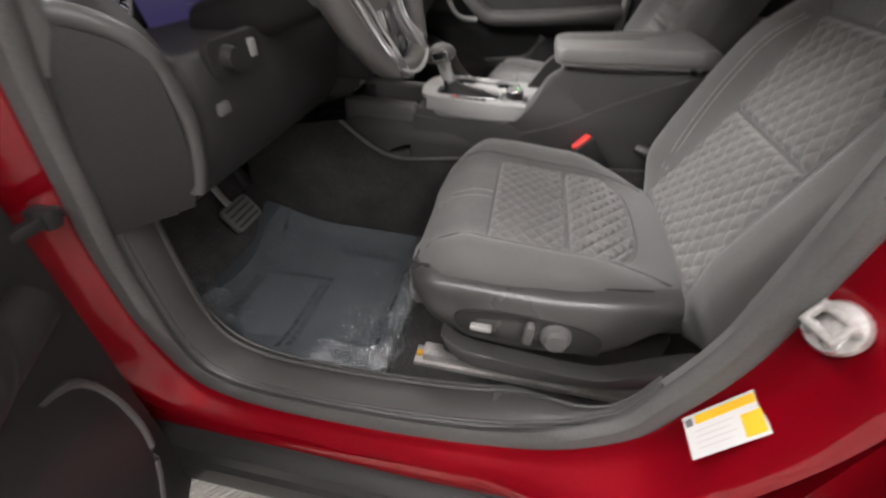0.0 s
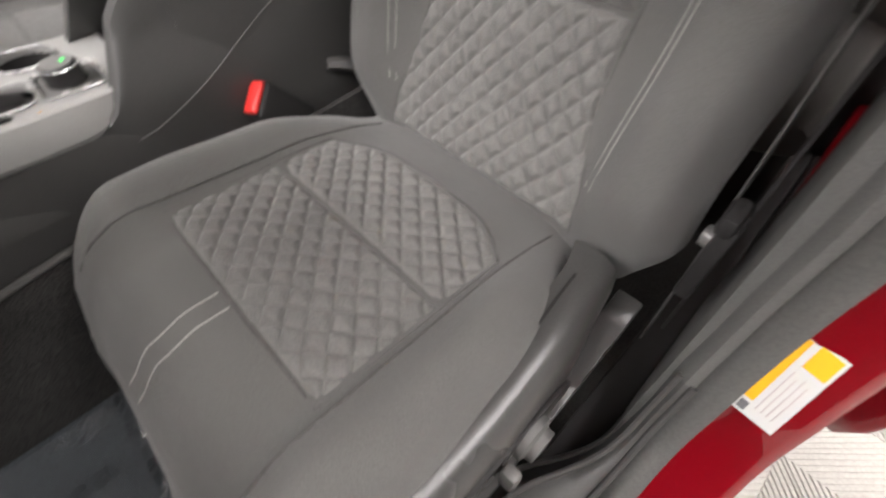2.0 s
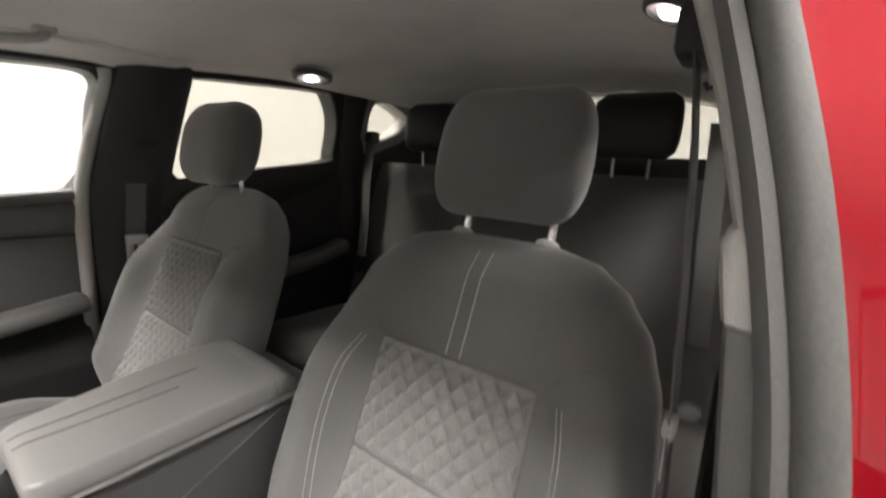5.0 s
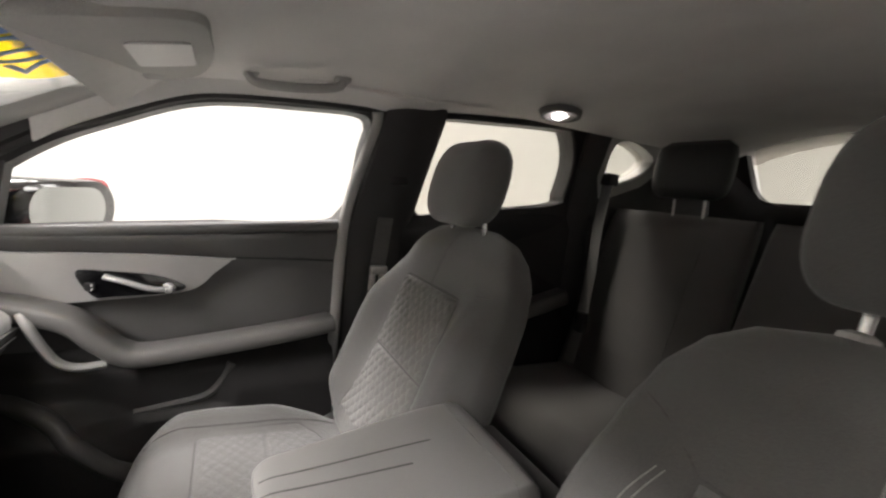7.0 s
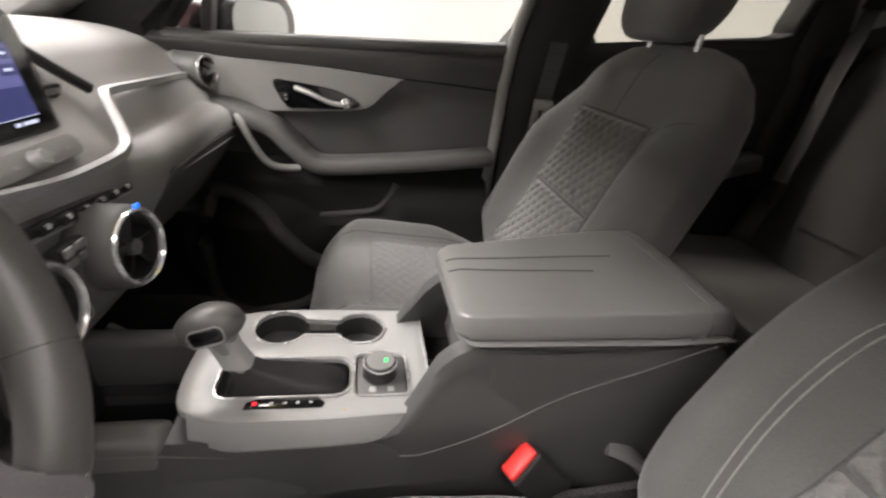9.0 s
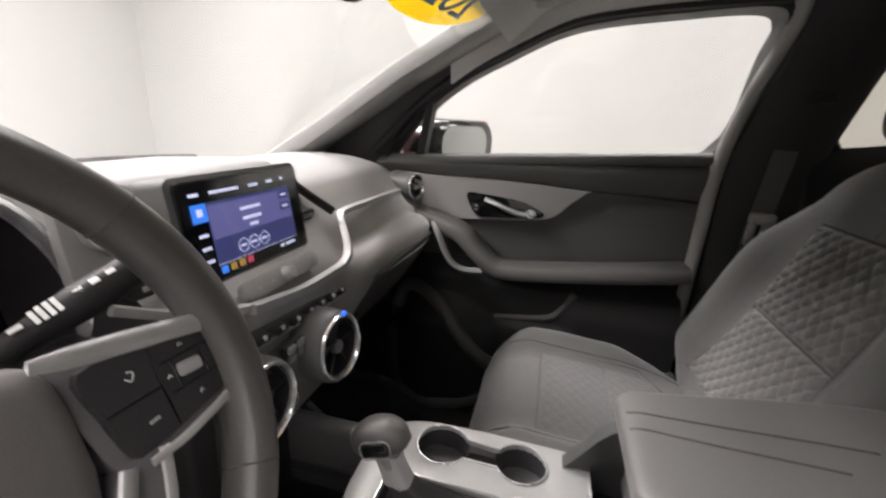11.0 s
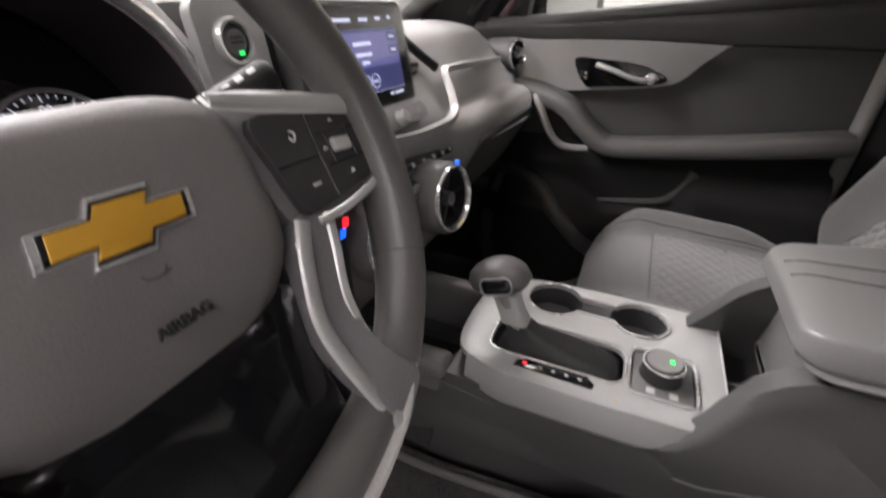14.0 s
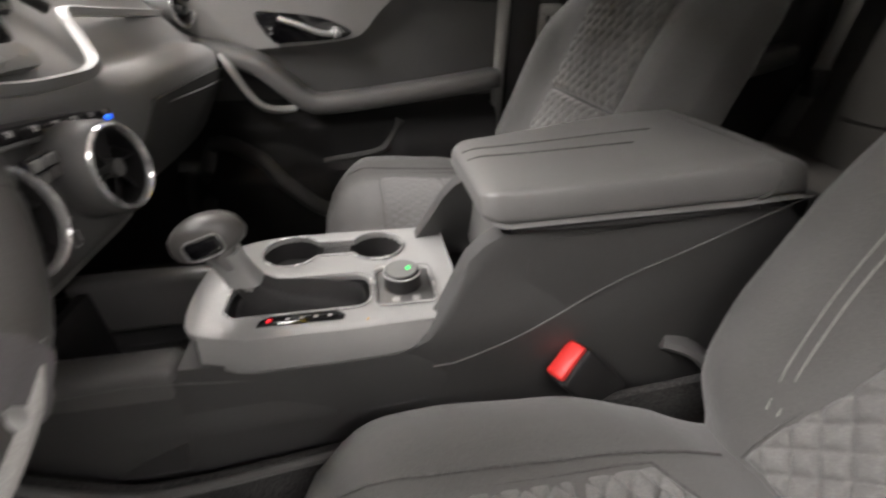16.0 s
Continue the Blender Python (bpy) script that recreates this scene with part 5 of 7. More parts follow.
part("lid_hinge_line", tube(spline([(-.086, -.2360, .9555), (-.093, -.2360, .950), (-.0965, -.2350, .941), (-.0995, -.229, .931), (-.1000, -.214, .9225)], 4), .0014, 6), M_PLASTIC, cc)
part("lid_gap", tube(spline([(-.0755, .020, .8985), (-.0870, -.05, .9030), (-.0965, -.13, .9095), (-.1015, -.215, .9175)], 5), .0038, 8), M_DARK, cc)

# gear lever
gl = thing("gear_lever", (-.018, .25, .80), "dark leather gear knob with silver trim", "gear lever")
part("gaiter", loft([[(-.018 + w * spow(math.cos(a), .6), cy + l * spow(math.sin(a), .6), z) for a in (2 * math.pi * k / 24 for k in range(24))] for z, w, l, cy in ((.788, .029, .070, .232), (.802, .026, .066, .232), (.812, .020, .045, .245), (.822, .013, .022, .272), (.832, .011, .014, .280))]), M_DARK, gl, "black leather gaiter", 60)
part("stem", tube(spline([(-.018, .276, .82), (-.020, .286, .845), (-.024, .298, .872)], 4), .0125, 12, taper=None), M_PANEL, gl, "graphite lever stem")
KM = pose(-.024, .304, .885, -18, 8, 0)
rings = []
for i in range(13):
    t = -1 + 2 * i / 12
    k0 = math.sqrt(max(.015, 1 - t * t))
    rings.append([KM @ Vector(((.0225 - .002 * t) * k0 * spow(math.cos(a), .75), .037 * t, (.024 if math.sin(a) > 0 else .019) * k0 * spow(math.sin(a), .7) + .002 * (1 - t * t))) for a in (2 * math.pi * k / 22 for k in range(22))])
part("knob", loft(rings), M_RIM, gl, "rounded leather knob", 70)
part("neck", loft([[Vector((-.0205, .288, .846)) + Vector((w * spow(math.cos(a), .5), l * spow(math.sin(a), .5) + d, h)) for a in (2 * math.pi * k / 20 for k in range(20))] for h, w, l, d in ((-.014, .0145, .016, -.006), (.0, .0135, .015, 0), (.012, .0125, .015, .005), (.024, .0135, .018, .010))]), M_STRIP, gl, "satin silver lever neck", 50)
part("release_button", box(-.0235, -.017, -.018, .014, -.009, .007, .003, 2, KM), M_GLOSS, gl)
part("button_frame", tube([KM @ Vector((-.0215, y, z)) for y, z in rrect(.036, .020, .008, 4, -.002, -.001)], .0009, 6, True), M_STRIP, gl)

# ---- dashboard ----
dash = thing("dashboard", (0, .6, .75), "dark grey dashboard with silver trim strip and round vents", "dashboard")
P_PASS = [(1.00, 1.085), (.86, 1.125), (.70, 1.133), (.60, 1.118), (.565, 1.09), (.545, 1.066), (.525, 1.045), (.508, 1.018), (.498, 1.001), (.466, .996), (.445, .978), (.447, .945), (.470, .90), (.51, .85), (.66, .74)]
P_END = [(1.00, 1.085), (.86, 1.115), (.72, 1.118), (.63, 1.105), (.585, 1.08), (.56, 1.06), (.54, 1.04), (.50, 1.0), (.485, .975), (.485, .955), (.50, .93), (.52, .90), (.54, .86), (.58, .80), (.66, .74)]
P_MID = [(1.02, 1.095), (.86, 1.14), (.70, 1.155), (.60, 1.160), (.575, 1.14), (.56, 1.10), (.522, 1.055), (.489, 1.030), (.470, 1.010), (.462, .99), (.460, .965), (.462, .92), (.466, .86), (.50, .80), (.66, .74)]
P_DRV = [(1.00, 1.09), (.88, 1.15), (.80, 1.17), (.76, 1.12), (.75, 1.06), (.73, 1.0), (.64, .985), (.55, .985), (.515, .985), (.502, .955), (.505, .915), (.512, .87), (.53, .82), (.575, .775), (.68, .745)]
P_LEFT = [(1.00, 1.085), (.88, 1.125), (.74, 1.14), (.66, 1.125), (.60, 1.09), (.57, 1.05), (.545, 1.02), (.53, .995), (.522, .975), (.512, .945), (.51, .91), (.515, .87), (.53, .82), (.575, .775), (.68, .745)]
STN = [(-.69, [(y + .085 * smoothstep(.9, .6, y), z) for y, z in P_LEFT]), (-.655, [(y + .030 * smoothstep(.9, .6, y), z) for y, z in P_LEFT]), (-.618, P_LEFT), (-.590, P_LEFT), (-.572, P_DRV), (-.36, P_DRV), (-.125, P_DRV), (-.105, P_MID), (.05, P_MID), (.19, P_MID), (.255, P_PASS), (.45, P_PASS), (.62, P_PASS), (.685, P_END), (.715, P_END)]
rings = []
for (xa, pa), (xb, pb) in zip(STN, STN[1:]):
    n = max(2, int((xb - xa) / .025))
    for k in range(n):
        t = k / n
        e = t * t * (3 - 2 * t)
        pts = spline([tuple(a * (1 - e) + b * e for a, b in zip(p, q)) for p, q in zip(pa, pb)], 3)
        rings.append([(xa + (xb - xa) * t, y, z) for y, z in pts])
rings.append([(.715, y, z) for y, z in spline(P_END, 3)])
seam_at = max(i for i, r in enumerate(rings) if r[0][0] < -.104)
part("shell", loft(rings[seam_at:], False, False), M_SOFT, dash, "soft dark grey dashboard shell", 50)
# Driver side split off in a darker plastic to stand in for its shade.
part("driver_shell", loft(rings[:seam_at + 1], False, False), M_KNEE, dash, "driver side dashboard shell with shade in its dark colour", 50)
part("end_cap", plate([(.72, .745), (.655, .775), (.60, .87), (.595, .93), (.61, .995), (.65, 1.05), (.70, 1.12), (.76, 1.135), (.95, 1.09), (.95, .745)], [], .01, lambda y, z, d: (-.692 + d, y, z), .003), M_DARK, dash)
part("end_panel", patch(lambda u, v: (-.716 + .080 * u, .586 - .088 * u + .02 * (2 * v - 1) ** 2, .79 + .255 * v - .02 * u * (2 * v - 1)), 12, 14, .010), M_DARK, dash, "dark rounded dash end panel")
part("end_ridge", tube(spline([(-.69, .60, 1.045), (-.66, .555, 1.040), (-.630, .522, 1.01), (-.616, .508, .945), (-.618, .508, .88), (-.628, .516, .83)], 6), .013, 12), M_CONSOLE, dash, "dark rounded ridge at the dash end")
part("lower_cover", patch(lambda u, v: (-.68 + 1.38 * u, .655 + .30 * v, .745 - .06 * v), 8, 4, .008), M_DARK, dash)

# silver trim strip: passenger side, corner, then under the screen
band = [(-.004, -.006), (.004, -.006), (.0055, 0), (.004, .006), (-.004, .006), (-.005, 0)]
path = spline([(.628, .538, 1.051), (.572, .534, 1.054), (.389, .524, 1.061), (.295, .517, 1.065), (.270, .512, 1.062), (.254, .499, 1.046), (.234, .483, 1.030), (.211, .469, 1.015), (.185, .462, 1.009), (.153, .459, 1.007), (.059, .457, 1.011), (-.032, .459, 1.024)], 6)
part("trim_strip", strip([(x, y - .006, z) for x, y, z in path], [(p * 1.25, q) for p, q in band], (0, 1, 0)), M_STRIP, dash, "satin silver trim strip")
# upper edge line of passenger pad
part("pad_seam", tube(spline([(.178, .561, 1.145), (.215, .555, 1.116), (.248, .540, 1.089), (.268, .521, 1.068)], 5), .0075, 8), M_DARK, dash)
part("pad_seam", tube(spline([(.66, .452, .922), (.538, .449, .928), (.36, .447, .939), (.262, .447, .948)], 5), .0016, 6), M_PILLAR, dash)
# glove box lid
part("glove_box", plate(spline([(.275, .945), (.33, .955), (.62, .95), (.66, .93), (.66, .86), (.60, .81), (.34, .81), (.285, .85)], 4, True), [], .012, lambda x, z, d: (x, .447 + (.945 - z) * .56 - .004 + d, z), .004), M_PLASTIC, dash, "dark glove box lid")

# centre screen
SCR = Matrix.Translation((.051, .520, 1.100)) @ Matrix.Rotation(radians(-1), 4, "Z") @ Matrix.Rotation(radians(-9), 4, "X") @ Matrix.Diagonal((.94, 1, .92, 1))


def scr(x, z, d=0.0):
    return SCR @ Vector((x, -d, z))


hs = part("screen_housing", plate(rrect(.232, .140, .012, 4, .004, -.002), [], .05, lambda x, z, d: scr(x, z, .002 - d), .004), M_PLASTIC, dash, "dark grey screen housing")
gl_ = part("screen_glass", plate(rrect(.218, .128, .008, 4, .005, -.002), [], .004, lambda x, z, d: scr(x, z, .0065 - d), .001), M_GLOSS, hs, "black glass touch screen")


def lit(name, x0, x1, z0, z1, mat, d=.0072):
    bm = bmesh.new()
    q = [(x0, z0), (x1, z0), (x1, z1), (x0, z1)]
    top = [bm.verts.new(scr(x, z, d)) for x, z in q]
    low = [bm.verts.new(scr(x, z, d - .0005)) for x, z in q]
    bm.faces.new(top)
    for i in range(4):
        bm.faces.new((top[i], top[(i + 1) % 4], low[(i + 1) % 4], low[i]))
    return part(name, bm, mat, gl_)


lit("display", -.068, .088, -.044, .034, M_SCREEN)
lit("display_upper", -.066, .086, -.012, .030, M_SCREENTOP, .0076)
lit("source_button", -.090, -.068, .012, .034, M_SCREENBTN, .0078)
lit("source_mark", -.083, -.075, .019, .028, M_SCREENTXT, .0082)
for k in range(3):
    lit("menu_bar", -.086, -.073, -.006 - .016 * k, -.002 - .016 * k, M_SCREENTXT, .0076)
for x0, x1, z in ((-.088, -.074, .045), (-.058, -.010, .045), (.008, .026, .045), (.044, .056, .046), (.074, .080, .047)):
    lit("status_bar", x0, x1, z - .002, z + .002, M_SCREENTXT)
for x0, x1, z in ((-.016, .022, .017), (-.014, .020, .004), (-.004, .012, -.006)):
    lit("text_bar", x0, x1, z - .0022, z + .0022, M_SCREENTXT, .0080)
for k in range(2):
    lit("side_button", .062, .084, .017 - .017 * k, .029 - .017 * k, M_SCREEN, .0080)
    lit("button_text", .067, .079, .0215 - .017 * k, .0245 - .017 * k, M_SCREENTXT, .0084)
for k in range(3):
    cx_ = -.023 + .020 * k
    part("preset_ring", tube([scr(cx_ + .0088 * math.cos(2 * math.pi * i / 24), -.030 + .0088 * math.sin(2 * math.pi * i / 24), .0082) for i in range(24)], .0005, 5, True), M_SCREENTXT, gl_)
    lit("preset_text", cx_ - .005, cx_ + .005, -.0315, -.0285, M_SCREENTXT, .0080)
lit("divider", -.068, .088, -.0446, -.0440, M_SCREENTXT, .0076)
for k, mt in enumerate((M_SCREENBTN, M_SCREENAMB, M_SCREENAMB, M_SCREENRED)):
    lit("shortcut_icon", -.066 + .015 * k, -.056 + .015 * k, -.056, -.047, mt, .0076)
lit("clock_bar", .048, .056, -.053, -.049, M_SCREENTXT)
lit("clock_bar", .060, .082, -.053, -.049, M_SCREENTXT)
cover = part("cover_glass", plate(rrect(.216, .126, .007, 4, .005, -.002), [], .0008, lambda x, z, d: scr(x, z, .0102 - d)), M_COVER, hs, "clear glossy cover glass")
cover.visible_shadow = False
# keys under the screen
kp = part("key_panel", plate(rrect(.150, .024, .011, 5, .055, 0), [], .010, lambda x, z, d: Matrix.Translation((0, .478, 1.030)) @ Matrix.Rotation(radians(-30), 4, "X") @ Vector((x, d - .008, z)), .002), M_SOFT, dash, "oval key panel")
KPM = Matrix.Translation((.055, .468, 1.033)) @ Matrix.Rotation(radians(60), 4, "X")
part("volume_knob", lathe([(.0005, .011), (.007, .011), (.0085, .009), (.009, .003), (.0105, 0), (.0005, 0)], 24, KPM, False), M_STRIP, dash, "chrome volume knob")
for k in (-1, 1):
    for j in (1, 2):
        part("key_mark", box(-.003, .003, -.002, .002, 0, .0012, 0, 2, Matrix.Translation((.055 + k * .026 * j, .4695, 1.0325)) @ Matrix.Rotation(radians(60), 4, "X")), M_PILLAR, kp)
part("passenger_airbag_lamp", plate(rrect(.036, .018, .007, 4), [], .006, lambda x, z, d: (.205 + x, .531 + d - .3 * z, 1.072 + z), .001), M_DARK, dash)
for k in (-1, 0, 1):
    part("lamp_mark", box(.205 + .009 * k - .002, .205 + .009 * k + .002, .529, .5305, 1.069, 1.076, 0), M_PILLAR, dash)

# climate row and lower stack
part("lower_console", box(-.125, .155, .440, .60, .845, .951, .018, 3), M_PLASTIC, dash, "dark grey lower dash console")
part("side_panel", box(-.145, -.112, .436, .60, .845, 1.012, .008, 3), M_DARK, dash, "black panel beside the round vent")
part("toggle_ledge", tube([(-.136, .446, .990), (-.05, .449, .978), (.10, .4535, .962), (.235, .466, .945)], .0022, 8), M_STRIP, dash, "thin satin ledge")
part("toggle_bay", tube([(-.136, .456, .997), (-.05, .459, .986), (.10, .462, .970), (.235, .476, .953)], .009, 8), M_DARK, dash, "black toggle bay")
for k in range(8):
    tx, ty, tz = -.026 + .034 * k, .444 + .016 * (k / 7) ** 1.6, .9835 - .0275 * k / 7
    part("toggle", box(tx - .011, tx + .011, ty, ty + .014, tz - .004, tz + .005, .002), M_DARK, dash)
    part("toggle_tip", box(tx - .0025, tx + .0025, ty - .0012, ty + .002, tz + .001, tz + .0055, .0), M_WHITE, dash)
for tx in (-.123, -.100):
    part("lit_key", box(tx - .009, tx + .009, .441, .452, .992, 1.003, .003), M_DARK, dash)
    part("key_mark", box(tx - .0045, tx + .0045, .4400, .4412, .9950, 1.0005, .0005), M_PILLAR, dash)


def round_vent(cx_, cy_, cz_, r, tilt, turn, name="round_vent"):
    m = Matrix.Translation((cx_, cy_, cz_)) @ Matrix.Rotation(radians(turn), 4, "Z") @ Matrix.Rotation(radians(90 + tilt), 4, "X")
    v = part(name, lathe([(r * .82, -.03), (r * .85, .005), (r * .90, .010), (r * .95, .009), (r * .97, .006)], 36, m, False), M_CHROME, dash, "round air vent with a chrome ring")
    part("vent_rim", lathe([(r * .97, .0062), (r * 1.02, .004), (r * 1.06, -.004), (r * 1.09, -.03), (r * 1.11, -.055)], 36, m, False), M_PLASTIC, v, "dark grey vent rim")
    part("vent_barrel", lathe([(r * .84, .002), (r * .82, -.012), (r * .80, -.028), (.0005, -.028)], 30, m, False), M_DARK, v)
    part("vent_hub", lathe([(.0005, .004), (r * .20, .003), (r * .22, -.006), (r * .2, -.027), (.0005, -.027)], 16, m, False), M_PLASTIC, v)
    for k in range(6):
        a = 2 * math.pi * k / 6
        part("vent_blade", box(r * .2, r * .82, -.0015, .0015, -.024, -.004, .0, 2, m @ Matrix.Rotation(a, 4, "Z") @ Matrix.Rotation(radians(35), 4, "X")), M_DARK, v)
    return v


round_vent(.074, .410, .928, .047, -6, -6)
round_vent(-.060, .425, .929, .047, -6, -2)
round_vent(.676, .507, 1.057, .036, -4, -16)
for x, z, mt in ((-.1165, .9715, M_REDLED), (-.1225, .9620, M_BLUELED)):
    part("temperature_lamp", plate([(x - .0042, z - .0045), (x + .0030, z - .0045), (x + .0050, z + .0045), (x - .0022, z + .0045)], [], .003, lambda u, v, d: (u, .434 + d, v), .0006), mt, dash)
part("temperature_lamp", box(.070, .078, .397, .401, .9775, .9825, .001), M_BLUELED, dash)
seat_keys = part("key_block", box(-.004, .038, .436, .444, .936, .962, .004), M_DARK, dash)
for k in range(2):
    for j in range(2):
        part("stack_key", box(.0 + .019 * k, .015 + .019 * k, .4325, .437, .938 + .012 * j, .948 + .012 * j, .002), M_STRIP if j else M_PANEL, seat_keys)
for z0, z1 in ((.893, .900), (.868, .884)):
    part("usb_port", tube([(.016 + x, .4405, (z0 + z1) / 2 + z) for x, z in rrect(.011, z1 - z0, .003, 3)], .0009, 5, True), M_WHITE, dash, "outlined socket")

# instrument cluster
cl = thing("instrument_cluster", (-.36, .68, 1.0), "black instrument cluster with lit speedometer", "instrument cluster")
arch = spline([(-.116, 1.00), (-.115, 1.045), (-.122, 1.090), (-.150, 1.140), (-.195, 1.172), (-.26, 1.190), (-.36, 1.197), (-.46, 1.190), (-.525, 1.172), (-.57, 1.140), (-.598, 1.090), (-.605, 1.045), (-.604, 1.00)], 5)


def hood(y, out, lift=0.0):
    res = []
    for x, z in arch:
        dx, dz = x + .36, z - 1.04
        ln = math.hypot(dx, dz)
        res.append((x + dx / ln * out, y, z + dz / ln * out + lift))
    return res


part("hood", loft([hood(.580, .000), hood(.574, .006), hood(.578, .016), hood(.60, .026, .004), hood(.68, .028, .004), hood(.78, .020, -.012), hood(.84, .0, -.05)], False, False), M_SOFT, cl, "soft grey cluster hood", 60)
part("inner_hood", loft([hood(.580, .000), hood(.64, -.006), hood(.70, -.016)], False, False), M_DARK, cl, "black inner hood", 60)
part("bezel", loft([hood(.586, -.004), hood(.574, -.003), hood(.570, .002), hood(.572, .007), hood(.580, .009)], False, False), M_CHROME, cl, "silver cluster bezel", 60)
CF = Matrix.Translation((-.36, .682, 1.055)) @ Matrix.Rotation(radians(-16), 4, "X")


def face(x, z, d=0.0):
    return CF @ Vector((x, -d, z))


part("face", plate([(-.25, -.10), (.25, -.10), (.25, .10), (.16, .125), (-.16, .125), (-.25, .10)], [], .01, lambda x, z, d: face(x, z, -d)), M_GLOSS, cl, "black gauge face")


def gauge(gx, gz, r, marks, red_from=None):
    g = part("gauge", tube([face(gx + r * math.cos(2 * math.pi * k / 40), gz + r * math.sin(2 * math.pi * k / 40), .004) for k in range(40)], .0024, 6, True), M_STRIP, cl, "round gauge with a grey ring")
    n = len(marks)
    for i, mk in enumerate(marks):
        a = radians(218 - 256 * i / (n - 1))
        q = r * .66
        text("numeral", mk, .0108, M_LIT, g, CF @ Matrix.Translation((gx + q * math.cos(a), -.004, gz + q * math.sin(a))) @ Matrix.Rotation(radians(90), 4, "X"), .0002)
    for i in range(2 * n * 2 - 3):
        a = radians(218 - 256 * i / (2 * n * 2 - 4))
        L0 = .80 if i % 4 == 0 else .86
        p, q = face(gx + r * L0 * math.cos(a), gz + r * L0 * math.sin(a), .0035), face(gx + r * .93 * math.cos(a), gz + r * .93 * math.sin(a), .0035)
        part("tick", tube([p, q], .00045, 4), M_LIT, g)
    part("inner_ring", tube([face(gx + r * .53 * math.cos(radians(200 - 220 * k / 24)), gz + r * .53 * math.sin(radians(200 - 220 * k / 24)), .003) for k in range(25)], .0012, 5), M_PANEL, g)
    a = radians(216)
    part("needle", tube([face(gx, gz, .007), face(gx + r * .80 * math.cos(a), gz + r * .80 * math.sin(a), .007)], .0020, 6, taper=[1.5, .55]), M_NEEDLE, g, "red needle")
    return g


SPX, SPZ = .155, -.014
sg = gauge(SPX, SPZ, .052, ["0", "20", "40", "60", "80", "100", "120", "140", "160"])
text("unit", "MPH", .0055, M_LIT, sg, CF @ Matrix.Translation((SPX - .006, -.004, SPZ - .026)) @ Matrix.Rotation(radians(90), 4, "X"), .0002)
for dx, dz, mt in ((-.015, .010, M_REDLED),):
    part("warning_lamp", lathe([(.0005, 0), (.0038, 0), (.0036, .001), (.0005, .001)], 8, CF @ Matrix.Translation((SPX + dx, -.003, SPZ + dz)) @ Matrix.Rotation(radians(90), 4, "X"), False), mt, sg)
gauge(-SPX, SPZ, .052, ["0", "1", "2", "3", "4", "5", "6", "7"])
cd = part("centre_display", plate(rrect(.190, .062, .006, 3, 0, -.046), [], .003, lambda x, z, d: face(x, z, .003 - d), .0005), M_GAUGE, cl, "dark blue driver display")
for z, w in ((-.046, .055),):
    part("display_bar", plate([(.069 - w, z), (.069, z), (.069, z + .001), (.069 - w, z + .001)], [], .0005, lambda x, zz, d: face(x, zz, .0038 - d)), M_LIT, cd)
text("gear_letter", "P", .0098, M_REDLED, cd, CF @ Matrix.Translation((.0595, -.0042, -.066)) @ Matrix.Rotation(radians(90), 4, "X"), .0002)
part("display_icon", tube([face(.0745, -.024, .0038), face(.0770, -.036, .0038), face(.0830, -.050, .0038)], .0007, 5), M_LIT, cd)
part("display_icon", plate([(.0730, -.023), (.0765, -.023), (.0785, -.034), (.0755, -.034)], [], .0005, lambda x, zz, d: face(x, zz, .0042 - d)), M_LIT, cd)
part("display_rule", tube([face(.0, -.0535, .0034), face(.091, -.0535, .0034)], .0005, 5), M_PANEL, cd)
text("gear_letter", "RNDL", .0098, M_LIT, cd, CF @ Matrix.Translation((.0765, -.0042, -.066)) @ Matrix.Rotation(radians(90), 4, "X"), .0002)
part("fuel_gauge", tube([face(.075 - .03 + .030 * math.cos(radians(130 - 90 * k / 10)), .03 + .03 * math.sin(radians(130 - 90 * k / 10)), .004) for k in range(11)], .0012, 5), M_PANEL, cl)

text("gauge_letter", "H", .0085, M_LIT, cl, CF @ Matrix.Translation((.065, -.0038, .010)) @ Matrix.Rotation(radians(90), 4, "X"), .0002)
for gx, gz, mt in ((.064, .0170, M_REDLED), (.048, .009, M_REDLED), (.053, .023, M_LIT), (.050, -.005, M_LIT)):
    part("gauge_mark", plate([(gx - .002, gz - .002), (gx + .002, gz - .002), (gx + .002, gz + .002), (gx - .002, gz + .002)], [], .0005, lambda x, zz, d: face(x, zz, .0038 - d)), mt, cl)

# start button and switches right of the column
sb = thing("start_button", (-.118, .52, 1.13), "round start button with a metal ring and green lamp", "start button")
SBM = Matrix.Translation((-.119, .525, 1.128)) @ Matrix.Rotation(radians(84), 4, "X")
part("ring", lathe([(.0145, .001), (.0155, .004), (.0180, .0045), (.0198, .002), (.0200, -.004), (.0145, -.004)], 32, SBM, False), M_BRIGHT, sb, "bright metal ring")
part("button", lathe([(.0005, .0025), (.0100, .0025), (.0112, .001), (.0145, -.001), (.0145, -.006), (.0005, -.006)], 28, SBM, False), M_SHIELD, sb)
for k in range(2):
    part("button_print", box(-.006, .006, -.001 + .004 * k, .0006 + .004 * k, .0024, .0030, 0, 2, SBM), M_DARK, sb)
part("button_panel", plate(rrect(.070, .090, .014, 5), [], .012, lambda x, z, d: SBM @ Vector((x + .002, z - .010, -.002 - d)), .003), M_SOFT, sb, "grey trim panel round the button")
part("lamp", box(-.0005, .0035, -.0105, -.0072, .0015, .0040, 0, 2, SBM), M_GREENLED, sb)
hz = part("hazard_key_panel", plate(rrect(.055, .016, .006, 4), [], .008, lambda x, z, d: (-.094 + x, .508 + d - .004, 1.069 + z), .001), M_DARK, dash, "dark key pair")
